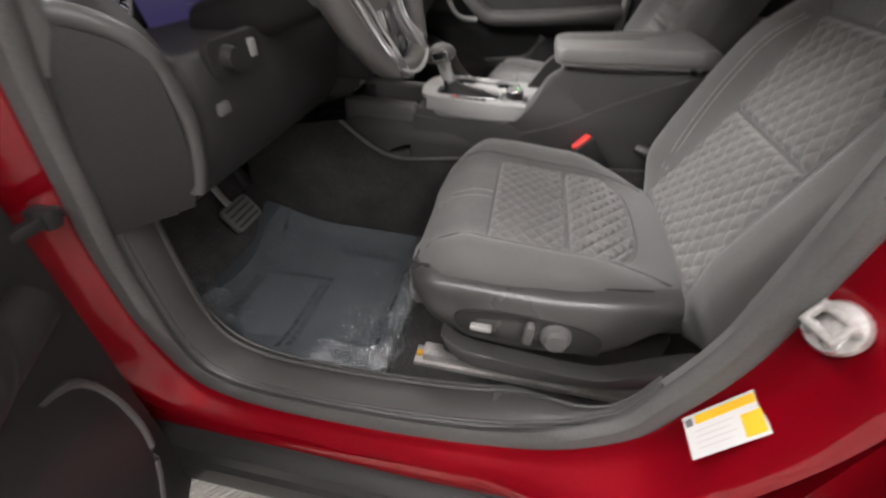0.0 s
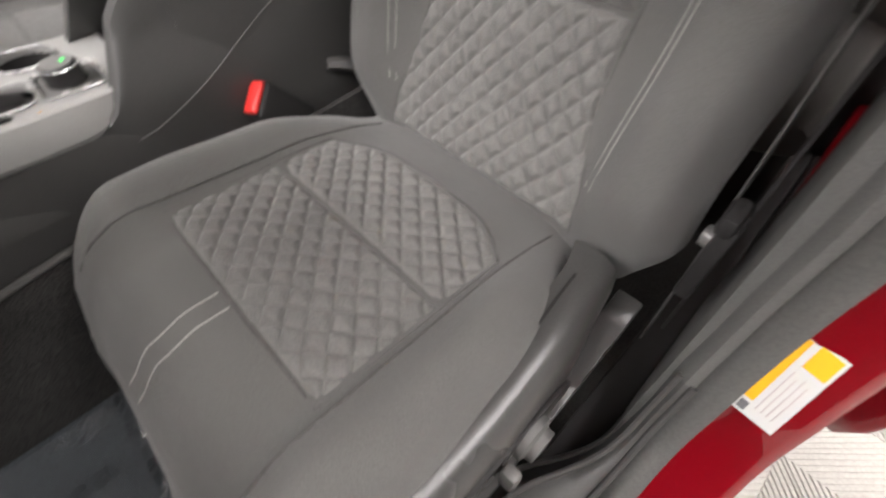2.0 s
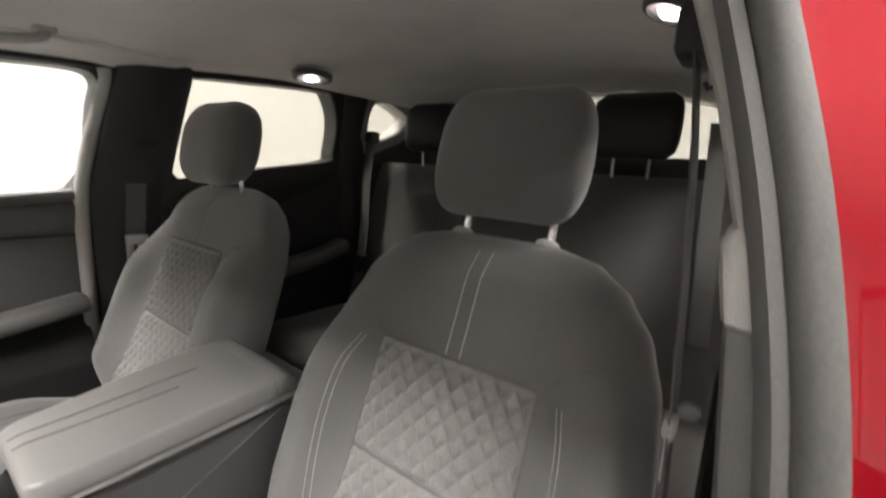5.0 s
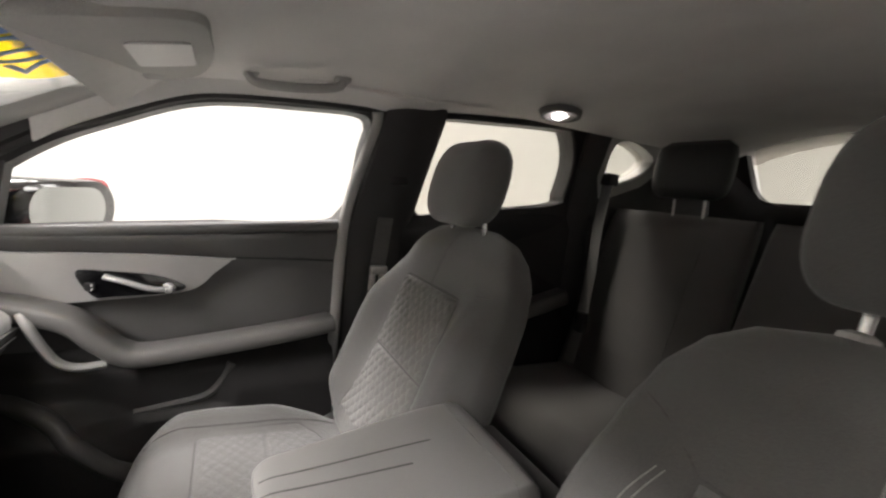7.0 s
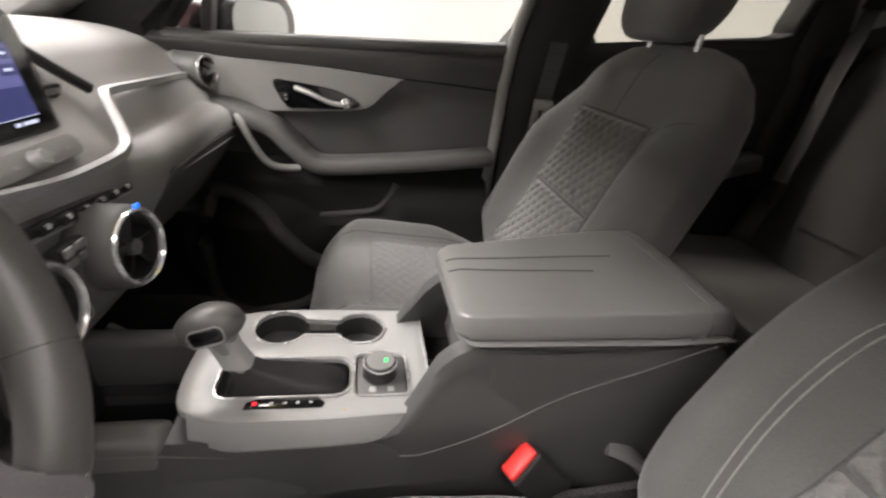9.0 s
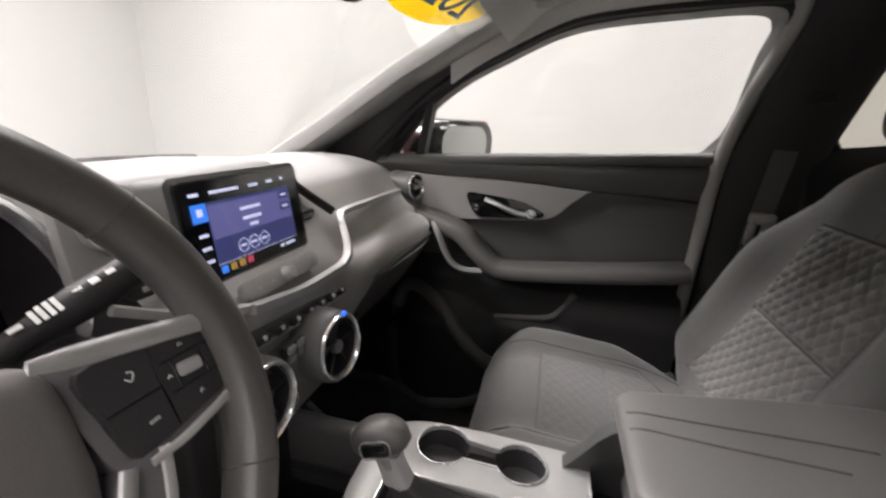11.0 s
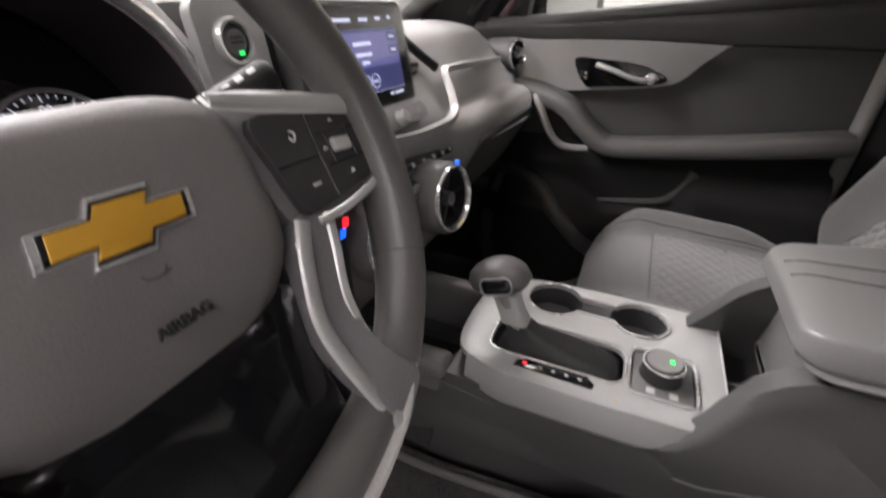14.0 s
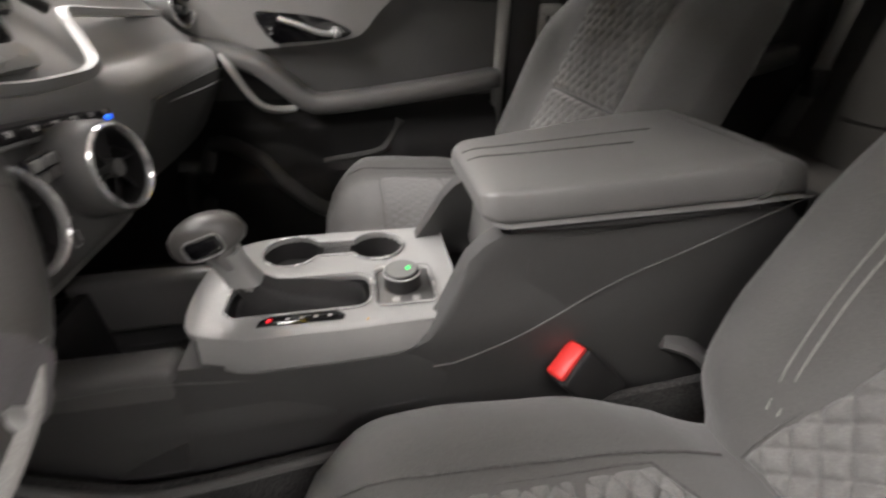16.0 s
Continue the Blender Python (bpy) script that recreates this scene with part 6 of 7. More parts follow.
part("key_mark", box(-.080, -.074, .5030, .5040, 1.067, 1.072, 0), M_PILLAR, hz)
part("key_mark", box(-.110, -.104, .5030, .5040, 1.067, 1.072, 0), M_PILLAR, hz)
part("driver_trim_strip", strip(spline([(-.140, .505, 1.062), (-.10, .488, 1.042), (-.06, .466, 1.030), (-.03, .459, 1.024)], 4), band, (0, 1, 0)), M_STRIP, dash)
part("driver_vent", plate(rrect(.04, .07, .01, 4), [], .012, lambda x, z, d: (-.080 + x, .548 + d - .008, 1.10 + z), .002), M_DARK, dash, "dark vent")
# Grey switch panel made black, in keeping with the shade painted on this side.
part("lamp_switch_panel", plate(rrect(.125, .050, .016, 4), [], .012, lambda x, z, d: (-.492 + x, .504 + d - .006 + .1 * z, .975 + z), .003), M_DARK, dash, "lamp switch panel darkened for shade")
LSW = Matrix.Translation((-.520, .498, .975)) @ Matrix.Rotation(radians(90), 4, "X")
part("lamp_switch", lathe([(.0005, .014), (.014, .014), (.016, .010), (.017, 0), (.0005, 0)], 22, LSW, False), M_DARK, dash)
part("dimmer_wheel", box(-.468, -.452, .494, .502, .964, .988, .003), M_STRIP, dash)
part("hood_release", box(-.560, -.535, .498, .508, .908, .925, .004), M_SHIELD, dash, "grey release lever")

# column, stalk
sc = thing("column_stalk", (-.20, .49, 1.07), "black wiper stalk with white markings", "column stalk")
SA, SB_ = Vector((-.222, .497, 1.068)), Vector((-.142, .466, 1.108))
sd = (SB_ - SA).normalized()
part("arm", tube([SA, SA + (SB_ - SA) * .3, SA + (SB_ - SA) * .45, SA + (SB_ - SA) * .55, SB_ - sd * .004, SB_], .0135, 14, taper=[.7, .85, 1.0, 1.08, 1.0, .8]), M_DARK, sc)
side_n = sd.cross(Vector((0, -.5, .87))).normalized()
faced = side_n.cross(sd).normalized()
if faced.y > 0:
    faced = -faced
for t, w, h in ((.30, .003, .012), (.35, .003, .013), (.40, .003, .013), (.45, .003, .013), (.60, .006, .004), (.72, .006, .005), (.84, .006, .004), (.18, .008, .004)):
    c = SA + (SB_ - SA) * t + faced * .0142
    bm = solid([c + sd * a + side_n * b for a, b in ((-w / 2, -h / 2), (w / 2, -h / 2), (w / 2, h / 2), (-w / 2, h / 2))] + [c - faced * .001 + sd * a + side_n * b for a, b in ((-w / 2, -h / 2), (w / 2, -h / 2), (w / 2, h / 2), (-w / 2, h / 2))], [(0, 1, 2, 3), (0, 4, 5, 1), (1, 5, 6, 2), (2, 6, 7, 3), (3, 7, 4, 0)])
    part("stalk_mark", bm, M_WHITE, sc)
part("column_shroud", loft([[(-.352 + w * spow(math.cos(a), .7), y, z + h * spow(math.sin(a), .7)) for a in (2 * math.pi * k / 24 for k in range(24))] for y, z, w, h in ((.40, 1.065, .05, .042), (.43, 1.048, .06, .044), (.54, 1.000, .065, .040), (.62, .980, .07, .038))]), M_DARK, sc, "dark grey column shroud")

# steering wheel
WC = Vector((-.337, .366, 1.084))
WM = Matrix.Translation(WC) @ Matrix.Rotation(radians(-26), 4, "X") @ Matrix.Rotation(radians(90), 4, "X")


def wh(x, y, z=0.0):
    """Wheel plane: x right, y up along the rim's plane, z towards the driver."""
    return WM @ Vector((x, y, z))


sw = thing("steering_wheel", tuple(WC), "dark leather steering wheel with silver spokes and gold emblem", "steering wheel")
R = .168
rings = []
for k in range(72):
    a = 2 * math.pi * k / 72
    c = Vector((math.cos(a), math.sin(a)))
    thick = .0155 + .0018 * smoothstep(.6, .95, abs(math.cos(a)))
    r0 = R if c.y > -.8 else R - .008 * smoothstep(-.8, -1.0, c.y)
    rings.append([wh(c.x * (r0 + thick * math.cos(b)), c.y * (r0 + thick * math.cos(b)), thick * 1.1 * math.sin(b)) for b in (2 * math.pi * j / 16 for j in range(16))])
part("rim", loft(rings, True, False, True), M_RIM, sw, "dark grey leather rim", 70)
for a0 in (34, 146, -32, 212):
    a = radians(a0)
    part("rim_seam", tube([wh(math.cos(a) * (R + .0168 * math.cos(b)), math.sin(a) * (R + .0168 * math.cos(b)), .0184 * math.sin(b)) for b in (2 * math.pi * j / 18 for j in range(18))], .0008, 5, True), M_PIPING, sw)
hub = []
for z, w, up, dn in ((-.07, .050, .020, .07), (-.045, .068, .034, .084), (-.020, .0755, .041, .092), (-.004, .0750, .042, .091), (.004, .071, .038, .086), (.0085, .060, .029, .074), (.0100, .041, .018, .05), (.0104, .010, .005, .012)):
    ring = []
    for k in range(44):
        a = 2 * math.pi * k / 44
        sn = spow(math.sin(a), .6)
        narrow = 1 - .28 * max(0.0, -sn) ** 2 + .10 * max(0.0, sn) ** 2
        low_y = sn * (up if sn > 0 else dn)
        ring.append(wh(w * narrow * spow(math.cos(a), .55), low_y, z - .030 * smoothstep(-.035, -.095, low_y)))
    hub.append(ring)
part("airbag_cover", loft(hub), M_HUB, sw, "dark grey airbag cover", 60)
for s in (-1, 1):
    nrm = (wh(0, 0, 1) - wh(0, 0, 0)).normalized()
    spoke = part("spoke", plate(spline([(s * .072, .030), (s * .12, .024), (s * .160, .013), (s * .171, -.004), (s * .168, -.026), (s * .150, -.040), (s * .100, -.044), (s * .080, -.038), (s * .074, -.010)], 4, True), [], .026, lambda x, y, d: wh(x, y, -.002 - d), .003), M_SPOKE, sw, "graphite switch spoke")
    face_pts = spline([(s * .0815, .0190), (s * .120, .0135), (s * .154, .0075), (s * .1615, -.002), (s * .1620, -.018), (s * .1570, -.030), (s * .125, -.0345), (s * .093, -.0365), (s * .0850, -.033), (s * .0815, -.008)], 4, True)
    face_ = part("switch_face", plate(face_pts, [], .006, lambda x, y, d: wh(x, y, .0052 - d), .0012), M_KNEE, spoke, "dark grey switch face")
    frame_pts = [(.066, .0315), (.084, .0275), (.110, .0225), (.140, .0160), (.158, .0115), (.1675, .0035), (.1690, -.010), (.1655, -.026), (.158, -.0355), (.140, -.0395), (.112, -.0425), (.090, -.0420)]
    wide = [.55, .9, 1.0, 1.0, 1.05, 1.15, 1.15, 1.0, .7, .5, .45, .4]
    flow = spline([(x, y, w) for (x, y), w in zip(frame_pts, wide)], 5)
    part("spoke_trim", tube([wh(s * x, y, .0055) for x, y, w in flow], .0062, 10, flat=.42, up=nrm, taper=[w for x, y, w in flow]), M_BRIGHT, spoke, "bright silver spoke frame")
    for q in ([(.1165, .0135), (.1140, -.004), (.1125, -.0345)], [(.0825, -.0085), (.1135, -.0095)], [(.1185, .0020), (.1600, -.0005)], [(.1175, -.0170), (.1610, -.0185)], [(.1245, .0015), (.1240, -.0175)], [(.1440, .0005), (.1440, -.0180)]):
        part("switch_groove", tube([wh(s * x, y, .0053) for x, y in q], .0006, 5), M_GLOSS, face_)
    part("thumb_wheel", box(-.0075, .0075, -.0042, .0042, -.002, .0040, .0018, 2, WM @ Matrix.Translation((s * .1335, -.008, .0045)) @ Matrix.Rotation(radians(-6 * s), 4, "Z")), M_SILVER, face_, "silver thumb roller")
    for x, y in ((.1345, .0068), (.1335, -.0255), (.1200, -.0075), (.1545, -.0095)):
        part("switch_mark", tube([wh(s * (x - .0014), y - .0008, .0056), wh(s * x, y + .0010, .0056), wh(s * (x + .0014), y - .0008, .0056)], .0004, 5), M_WHITE, face_)
    part("switch_mark", tube(spline([wh(s * .0985, .0045, .0056), wh(s * .1010, .0020, .0056), wh(s * .1035, .0060, .0056), wh(s * .1005, .0075, .0056)], 3), .0005, 5), M_WHITE, face_)
    part("switch_mark", box(-.0030, .0030, -.0010, .0010, 0, .0006, 0, 2, WM @ Matrix.Translation((s * .1015, -.0235, .0052))), M_PILLAR, face_)
    low = spline([(s * .078, -.036), (s * .066, -.062), (s * .0575, -.090), (s * .056, -.125), (s * .060, -.163), (s * .078, -.158), (s * .092, -.147), (s * .081, -.122), (s * .085, -.088), (s * .096, -.060), (s * .103, -.040)], 4, True)
    part("lower_spoke", plate(low, [], .014, lambda x, y, d: wh(x, y, .001 - d + .016 * smoothstep(.118, .158, math.hypot(x, y))), .003), M_SPOKE, sw, "glossy graphite lower spoke")
    part("lower_trim", tube(spline([wh(s * .080, -.037, .004), wh(s * .066, -.064, .004), wh(s * .0575, -.091, .004), wh(s * .057, -.125, .010), wh(s * .061, -.162, .017)], 5), .0050, 10, flat=.45, up=nrm), M_STRIP, sw, "chrome spoke edge")
    part("lower_trim", tube(spline([wh(s * .102, -.040, .001), wh(s * .095, -.060, .001), wh(s * .084, -.088, .001), wh(s * .0805, -.121, .006), wh(s * .091, -.146, .015)], 5), .0036, 8, flat=.5, up=nrm), M_SILVER, sw)
part("hub_lower", plate(spline([(-.060, -.060), (.060, -.060), (.056, -.10), (.052, -.150), (.0, -.158), (-.052, -.150), (-.056, -.10)], 4, True), [], .02, lambda x, y, d: wh(x, y, -.010 - d), .004), M_GLOSS, sw, "black lower hub cover")
# gold emblem: a slanted cross in a chrome border
EM = WM @ Matrix.Translation((.003, -.006, .0098)) @ Matrix.Rotation(radians(-3), 4, "Z") @ Matrix.Diagonal((.91, .95, 1, 1))
cross = [(-.0272, -.0052), (-.0105, -.0052), (-.0125, -.0105), (.0090, -.0105), (.0110, -.0052), (.0272, -.0052), (.0272, .0052), (.0105, .0052), (.0125, .0105), (-.0090, .0105), (-.0110, .0052), (-.0272, .0052)]
cross = [(x + .25 * y, y) for x, y in cross]
part("emblem_border", plate([(x * 1.10, y * 1.24) for x, y in cross], [], .003, lambda x, y, d: EM @ Vector((x, y, .0022 - d)), .0010), M_CHROME, sw, "bright silver emblem border")
part("emblem_inlay", plate([(x * 1.00, y * 1.06) for x, y in cross], [], .002, lambda x, y, d: EM @ Vector((x, y, .0027 - d)), .0003), M_GLOSS, sw, "black emblem inlay")
part("emblem", plate([(x * .92, y * .90) for x, y in cross], [], .002, lambda x, y, d: EM @ Vector((x, y, .0032 - d)), .0004), M_GOLD, sw, "gold emblem")
text("embossed_word", "AIRBAG", .0066, M_DARK, sw, WM @ Matrix.Translation((.003, -.047, .0094)), .0010)
part("horn_mark", tube([wh(.003 + .0048 * math.cos(radians(180 + 180 * k / 10)), -.025 + .003 * math.sin(radians(180 + 180 * k / 10)), .0101) for k in range(11)], .0005, 5), M_PIPING, sw)
part("rim_trim", tube([wh((R + .006) * math.cos(radians(a)), (R - .004 + .006) * math.sin(radians(a)), .0162) for a in range(-119, -60, 3)], .0042, 8, flat=.6, taper=[.3, .7] + [1.0] * 16 + [.7, .3]), M_PILLAR, sw, "pale satin lower rim trim")

# ---- driver's footwell ----
mat_ = thing("floor_mat", (-.38, .5, .44), "grey blue carpet floor mat in the driver's footwell", "floor mat")


def mat_z(x, y):
    return .436 + .30 * max(0.0, y - .66) ** 1.3 + .012 * smoothstep(-.20, -.14, x) + .03 * smoothstep(.55, .75, y) * smoothstep(-.30, -.15, x)


def mat_edge(u):
    return 1 - .10 * abs(2 * u - 1) ** 4


part("carpet", patch(lambda u, v: (-.605 + .455 * u + .03 * v * (1 - u), .285 + .52 * v * mat_edge(u), mat_z(-.605 + .455 * u, .285 + .52 * v * mat_edge(u))), 30, 30, .010), M_MAT, mat_, "grey blue carpet pile")
part("binding", tube([(-.605 + .455 * u, .285, mat_z(-.605 + .455 * u, .285) + .003) for u in (k / 20 for k in range(21))], .006, 8), M_DARK, mat_, "dark bound edge")

film_ = thing("protective_film", (-.38, .48, .46), "wrinkled clear plastic film with faint print over the mat", "plastic film")
rng = random.Random(7)
FOLDS = [(rng.uniform(18, 70), rng.uniform(0, math.pi), rng.uniform(0, 6.28), rng.uniform(.0004, .0016)) for _ in range(22)]


def film_z(x, y, loose=1.0):
    z = mat_z(x, y) + .0075
    rough = .22 + .78 * max(smoothstep(-.50, -.58, x), smoothstep(.36, .30, y))
    for f, a, p, h in FOLDS:
        z += loose * rough * h * math.sin(f * (x * math.cos(a) + y * math.sin(a)) + p + 2.0 * math.sin(9 * x - 7 * y + p))
    edge = smoothstep(.335, .29, y)
    z += edge * (.010 + .010 * math.sin(37 * x + 2.2 * math.sin(21 * x)) ** 2)
    z += smoothstep(-.545, -.60, x) * (.012 + .014 * abs(math.sin(29 * y + 1.4 * math.sin(17 * y))))
    return z


def film_at(u, v):
    x, y = -.612 + .45 * u, .270 + .44 * v + .012 * math.sin(9 * u)
    return (x, y, film_z(x, y))


part("sheet", patch(film_at, 90, 90), M_FILM, film_)
part("crumple", patch(lambda u, v: (-.585 + .055 * u + .01 * math.sin(14 * v), .575 + .16 * v, .462 + .022 * abs(math.sin(9.5 * v + 3 * u)) * (1 - abs(2 * u - 1)) + .010 * abs(math.sin(31 * v - 9 * u)) + .05 * smoothstep(.3, 0, u)), 24, 60), M_CRUMPLE, film_, "crumpled film edge")
part("crumple", patch(lambda u, v: (-.600 + .105 * u + .05 * v + .008 * math.sin(13 * v), .655 + .13 * v, .466 + .016 * abs(math.sin(11 * v + 7 * u)) * math.sin(math.pi * u) + .012 * abs(math.sin(33 * u - 19 * v)) * math.sin(math.pi * v) + .007 * abs(math.sin(57 * u + 41 * v))), 50, 50), M_CRUMPLE, film_, "bunched film corner")
part("crumple", patch(lambda u, v: (-.585 + .43 * u, .262 + .035 * v + .006 * math.sin(30 * u), .447 + .014 * math.sin(math.pi * v) + .008 * abs(math.sin(43 * u + 5 * v)) * math.sin(math.pi * v)), 90, 12), M_CRUMPLE, film_)
part("crumple", patch(lambda u, v: (-.600 + .07 * u + .01 * math.sin(11 * v), .275 + .16 * v, .450 + .011 * abs(math.sin(13 * v + 5 * u)) * math.sin(math.pi * u) + .008 * abs(math.sin(37 * v - 15 * u)) * math.sin(math.pi * u)), 40, 60), M_CRUMPLE, film_)
part("crumple", patch(lambda u, v: (-.50 + .33 * u, .280 + .040 * v + .008 * math.sin(17 * u), .452 + .012 * abs(math.sin(15 * u + 3 * v)) * math.sin(math.pi * v) + .006 * abs(math.sin(51 * u - 5 * v)) * math.sin(math.pi * v)), 80, 14), M_CRUMPLE, film_)
prng = random.Random(11)
for x0, y0, x1, y1 in ((-.395, .655, -.590, .658), (-.395, .640, -.590, .643), (-.385, .500, -.600, .502), (-.385, .482, -.600, .484), (-.372, .625, -.368, .475), (-.250, .500, -.247, .345), (-.263, .500, -.260, .345), (-.165, .318, -.540, .312), (-.155, .690, -.262, .665)):
    length = math.hypot(x1 - x0, y1 - y0)
    dx, dy = (x1 - x0) / length, (y1 - y0) / length
    at, quads = 0.0, []
    while at < length - .012:
        n = prng.uniform(.006, .018)
        quads.append((at, min(at + n, length)))
        at += n + prng.uniform(.004, .009)
    bars = bmesh.new()
    for q0, q1 in quads:
        rows = []
        for w in (-.0055, .0055):
            rows.append([bars.verts.new((x0 + dx * q - dy * w, y0 + dy * q + dx * w, film_z(x0 + dx * q - dy * w, y0 + dy * q + dx * w) + .0012)) for q in (q0, (q0 + q1) / 2, q1)])
        for j in range(2):
            bars.faces.new((rows[0][j], rows[0][j + 1], rows[1][j + 1], rows[1][j]))
    part("print_line", bars, M_PRINT, film_, "row of dark print bars")

bp = thing("brake_pedal", (-.29, .74, .45), "black rubber brake pedal on its steel arm", "pedal")
PM = Matrix.Translation((-.288, .745, .535)) @ Matrix.Rotation(radians(52), 4, "X")
part("pad", plate(rrect(.098, .066, .012, 4), [], .012, lambda x, y, d: PM @ Vector((x, y, d)), .006), M_POST, bp, "grey rubber pad")
for k in range(4):
    part("pad_rib", box(-.040, .040, -.024 + .015 * k, -.019 + .015 * k, .011, .0145, .001, 2, PM), M_DARK, bp)
part("arm", tube(spline([(-.285, .755, .535), (-.283, .80, .60), (-.28, .83, .72)], 4), .010, 8, flat=.6), M_STEEL, bp)
ac = thing("accelerator_pedal", (-.17, .78, .44), "black accelerator pedal with a bright metal edge", "pedal")
AM = Matrix.Translation((-.165, .775, .485)) @ Matrix.Rotation(radians(60), 4, "X")
part("pad", plate(rrect(.050, .12, .012, 4), [], .012, lambda x, y, d: AM @ Vector((x, y, d)), .003), M_DARK, ac)
part("edge", tube([(-.164, .803, .453), (-.116, .800, .444)], .0026, 8), M_CHROME, ac, "bright metal edge")
part("arm", tube([(-.165, .79, .50), (-.165, .85, .62)], .010, 8), M_DARK, ac)
part("kick_panel", box(-.66, -.645, .60, .98, .44, .80, .006, 2), M_CARPET, body, "black kick panel")
part("toe_board", patch(lambda u, v: (-.64 + .52 * u, .74 + .24 * v, .435 + .28 * v), 4, 4, .01), M_CARPET, body, "black carpeted toe board")

# ---- open front door ----
FH, FA = Vector((-.775, .665, 0)), radians(63)


def front_door_at(s, w, z):
    """Along the open door from its hinge, out of its inner face, height."""
    return (FH.x - math.sin(FA) * s + math.cos(FA) * w * -1, FH.y - math.cos(FA) * s + math.sin(FA) * w, z)


fd = thing("front_door", tuple(FH), "open red front door with a dark grey inner panel", "car door")


def bulge(s, z):
    d = math.hypot((s - .30) / .22, (z - .57) / .19)
    h = .048 * smoothstep(.0, .045, s) + .022 * smoothstep(1.15, .80, d)
    h += .06 * smoothstep(.78, .84, z) * smoothstep(.93, .88, z) * smoothstep(.10, .25, s)
    return h


part("inner_panel", patch(lambda u, v: front_door_at(.010 + .98 * u, -bulge(.01 + .98 * u, .30 + .74 * v) - .02 * math.sin(math.pi * u), .30 + .74 * v + .08 * u * (1 - v)), 60, 60, .006), M_KNEE, fd, "black grained inner panel")
GR = spline([(.13, .71), (.30, .765), (.46, .70), (.50, .57), (.43, .44), (.28, .41), (.13, .48), (.10, .60)], 5, True)
part("speaker_grille", patch(lambda u, v: (lambda p: front_door_at(.30 + (p[0] - .30) * u, -bulge(.30 + (p[0] - .30) * u, .57 + (p[1] - .57) * u) - .012, .57 + (p[1] - .57) * u))(GR[int(round(v * len(GR))) % len(GR)]), 8, len(GR)), M_DARK, fd, "dark speaker grille")
part("grille_rim", tube([front_door_at(s, -bulge(s, z) - .012, z) for s, z in GR], .007, 8, True), M_PLASTIC, fd)
part("armrest", tube(spline([front_door_at(.10, -.055, .80), front_door_at(.25, -.08, .83), front_door_at(.55, -.088, .85), front_door_at(.92, -.07, .87)], 5), .030, 12), M_KNEE, fd, "padded dark armrest")
part("shell", loft([[front_door_at(s, w, z) for s in (.0, .25, .5, .75, 1.0)] for w, z in ((.010, .30), (.055, .29), (.085, .45), (.095, .70), (.085, 1.02), (.015, 1.04))], False, False), M_RED, fd, "red outer skin", 50)
part("front_face", loft([[front_door_at(-.004, w, z) for w in (-.010, .03, .085)] for z in (.30, .5, .75, 1.03)], False, False), M_RED, fd)
part("edge_seal", tube(spline([front_door_at(.012, -.012, 1.02), front_door_at(.010, -.014, .70), front_door_at(.016, -.014, .42), front_door_at(.06, -.012, .315), front_door_at(.30, -.012, .30), front_door_at(.95, -.012, .36)], 6), .012, 10), M_DARK, fd, "black rubber edge seal")
part("window_frame", tube(spline([front_door_at(.02, .03, 1.04), front_door_at(.30, .05, 1.28), front_door_at(.62, .09, 1.46), front_door_at(.90, .10, 1.48), front_door_at(.97, .06, 1.05)], 6), .018, 10), M_DARK, fd, "black window frame")
for z in (.50, .86):
    part("hinge", join(box(-.80, -.76, .648, .680, z - .03, z + .03, .006)), M_RED, fd)

# ---- open rear door ----
RH, RA = Vector((-.800, -.335, 0)), radians(24)


def rear_door_at(s, w, z):
    return (RH.x - math.sin(RA) * s - math.cos(RA) * w, RH.y - math.cos(RA) * s + math.sin(RA) * w, z)


rdn = thing("rear_door", tuple(RH), "red rear door standing ajar, hinged at the centre pillar", "car door")
skin = []
for z, w, s0 in ((.50, .055, .03), (.515, .078, .01), (.56, .088, .0), (.70, .094, -.008), (.86, .094, -.010), (.99, .086, -.004), (1.06, .072, .004)):
    skin.append([rear_door_at(s0 + d, w + b, z) for d, b in ((.010, -.085), (.002, -.030), (.0, -.012), (.0, -.002), (.006, .002), (.014, .003), (.20, .006), (.45, .006), (.70, .0), (.86, -.010))])
part("outer_skin", loft(skin, False, False), M_RED, rdn, "glossy red outer skin", 60)
part("inner_panel", patch(lambda u, v: rear_door_at(.01 + .84 * u, -.01 - .02 * math.sin(math.pi * v), .50 + .58 * v), 10, 10, .008), M_SOFT, rdn, "dark grey inner panel")
part("bottom_edge", patch(lambda u, v: rear_door_at(.01 + .85 * u, -.02 + .085 * v, .498), 8, 2, .006), M_RED, rdn)
part("frame_post", loft([[rear_door_at(s, w, z) for s, w in ((a, b), (a + .05, b), (a + .05, b + .05), (a, b + .05))] for z, a, b in ((1.05, .005, .015), (1.25, .03, -.02), (1.42, .055, -.06), (1.50, .09, -.085))]), M_PILLAR, rdn, "grey window frame post")
part("frame_top", tube(spline([rear_door_at(.09, -.06, 1.50), rear_door_at(.35, -.07, 1.53), rear_door_at(.68, -.05, 1.52), rear_door_at(.84, -.01, 1.30), rear_door_at(.86, .02, 1.06)], 5), .022, 10), M_DARK, rdn)
nw = part("window", patch(lambda u, v: rear_door_at(.05 + .78 * u, .045 - .12 * v, 1.06 + .46 * v), 4, 4, .004), M_TINT, rdn, "rear window darkened to cut light on the bench")
part("belt_line", tube([rear_door_at(.0, .075, 1.062), rear_door_at(.45, .082, 1.075), rear_door_at(.86, .06, 1.09)], .010, 8), M_DARK, rdn)
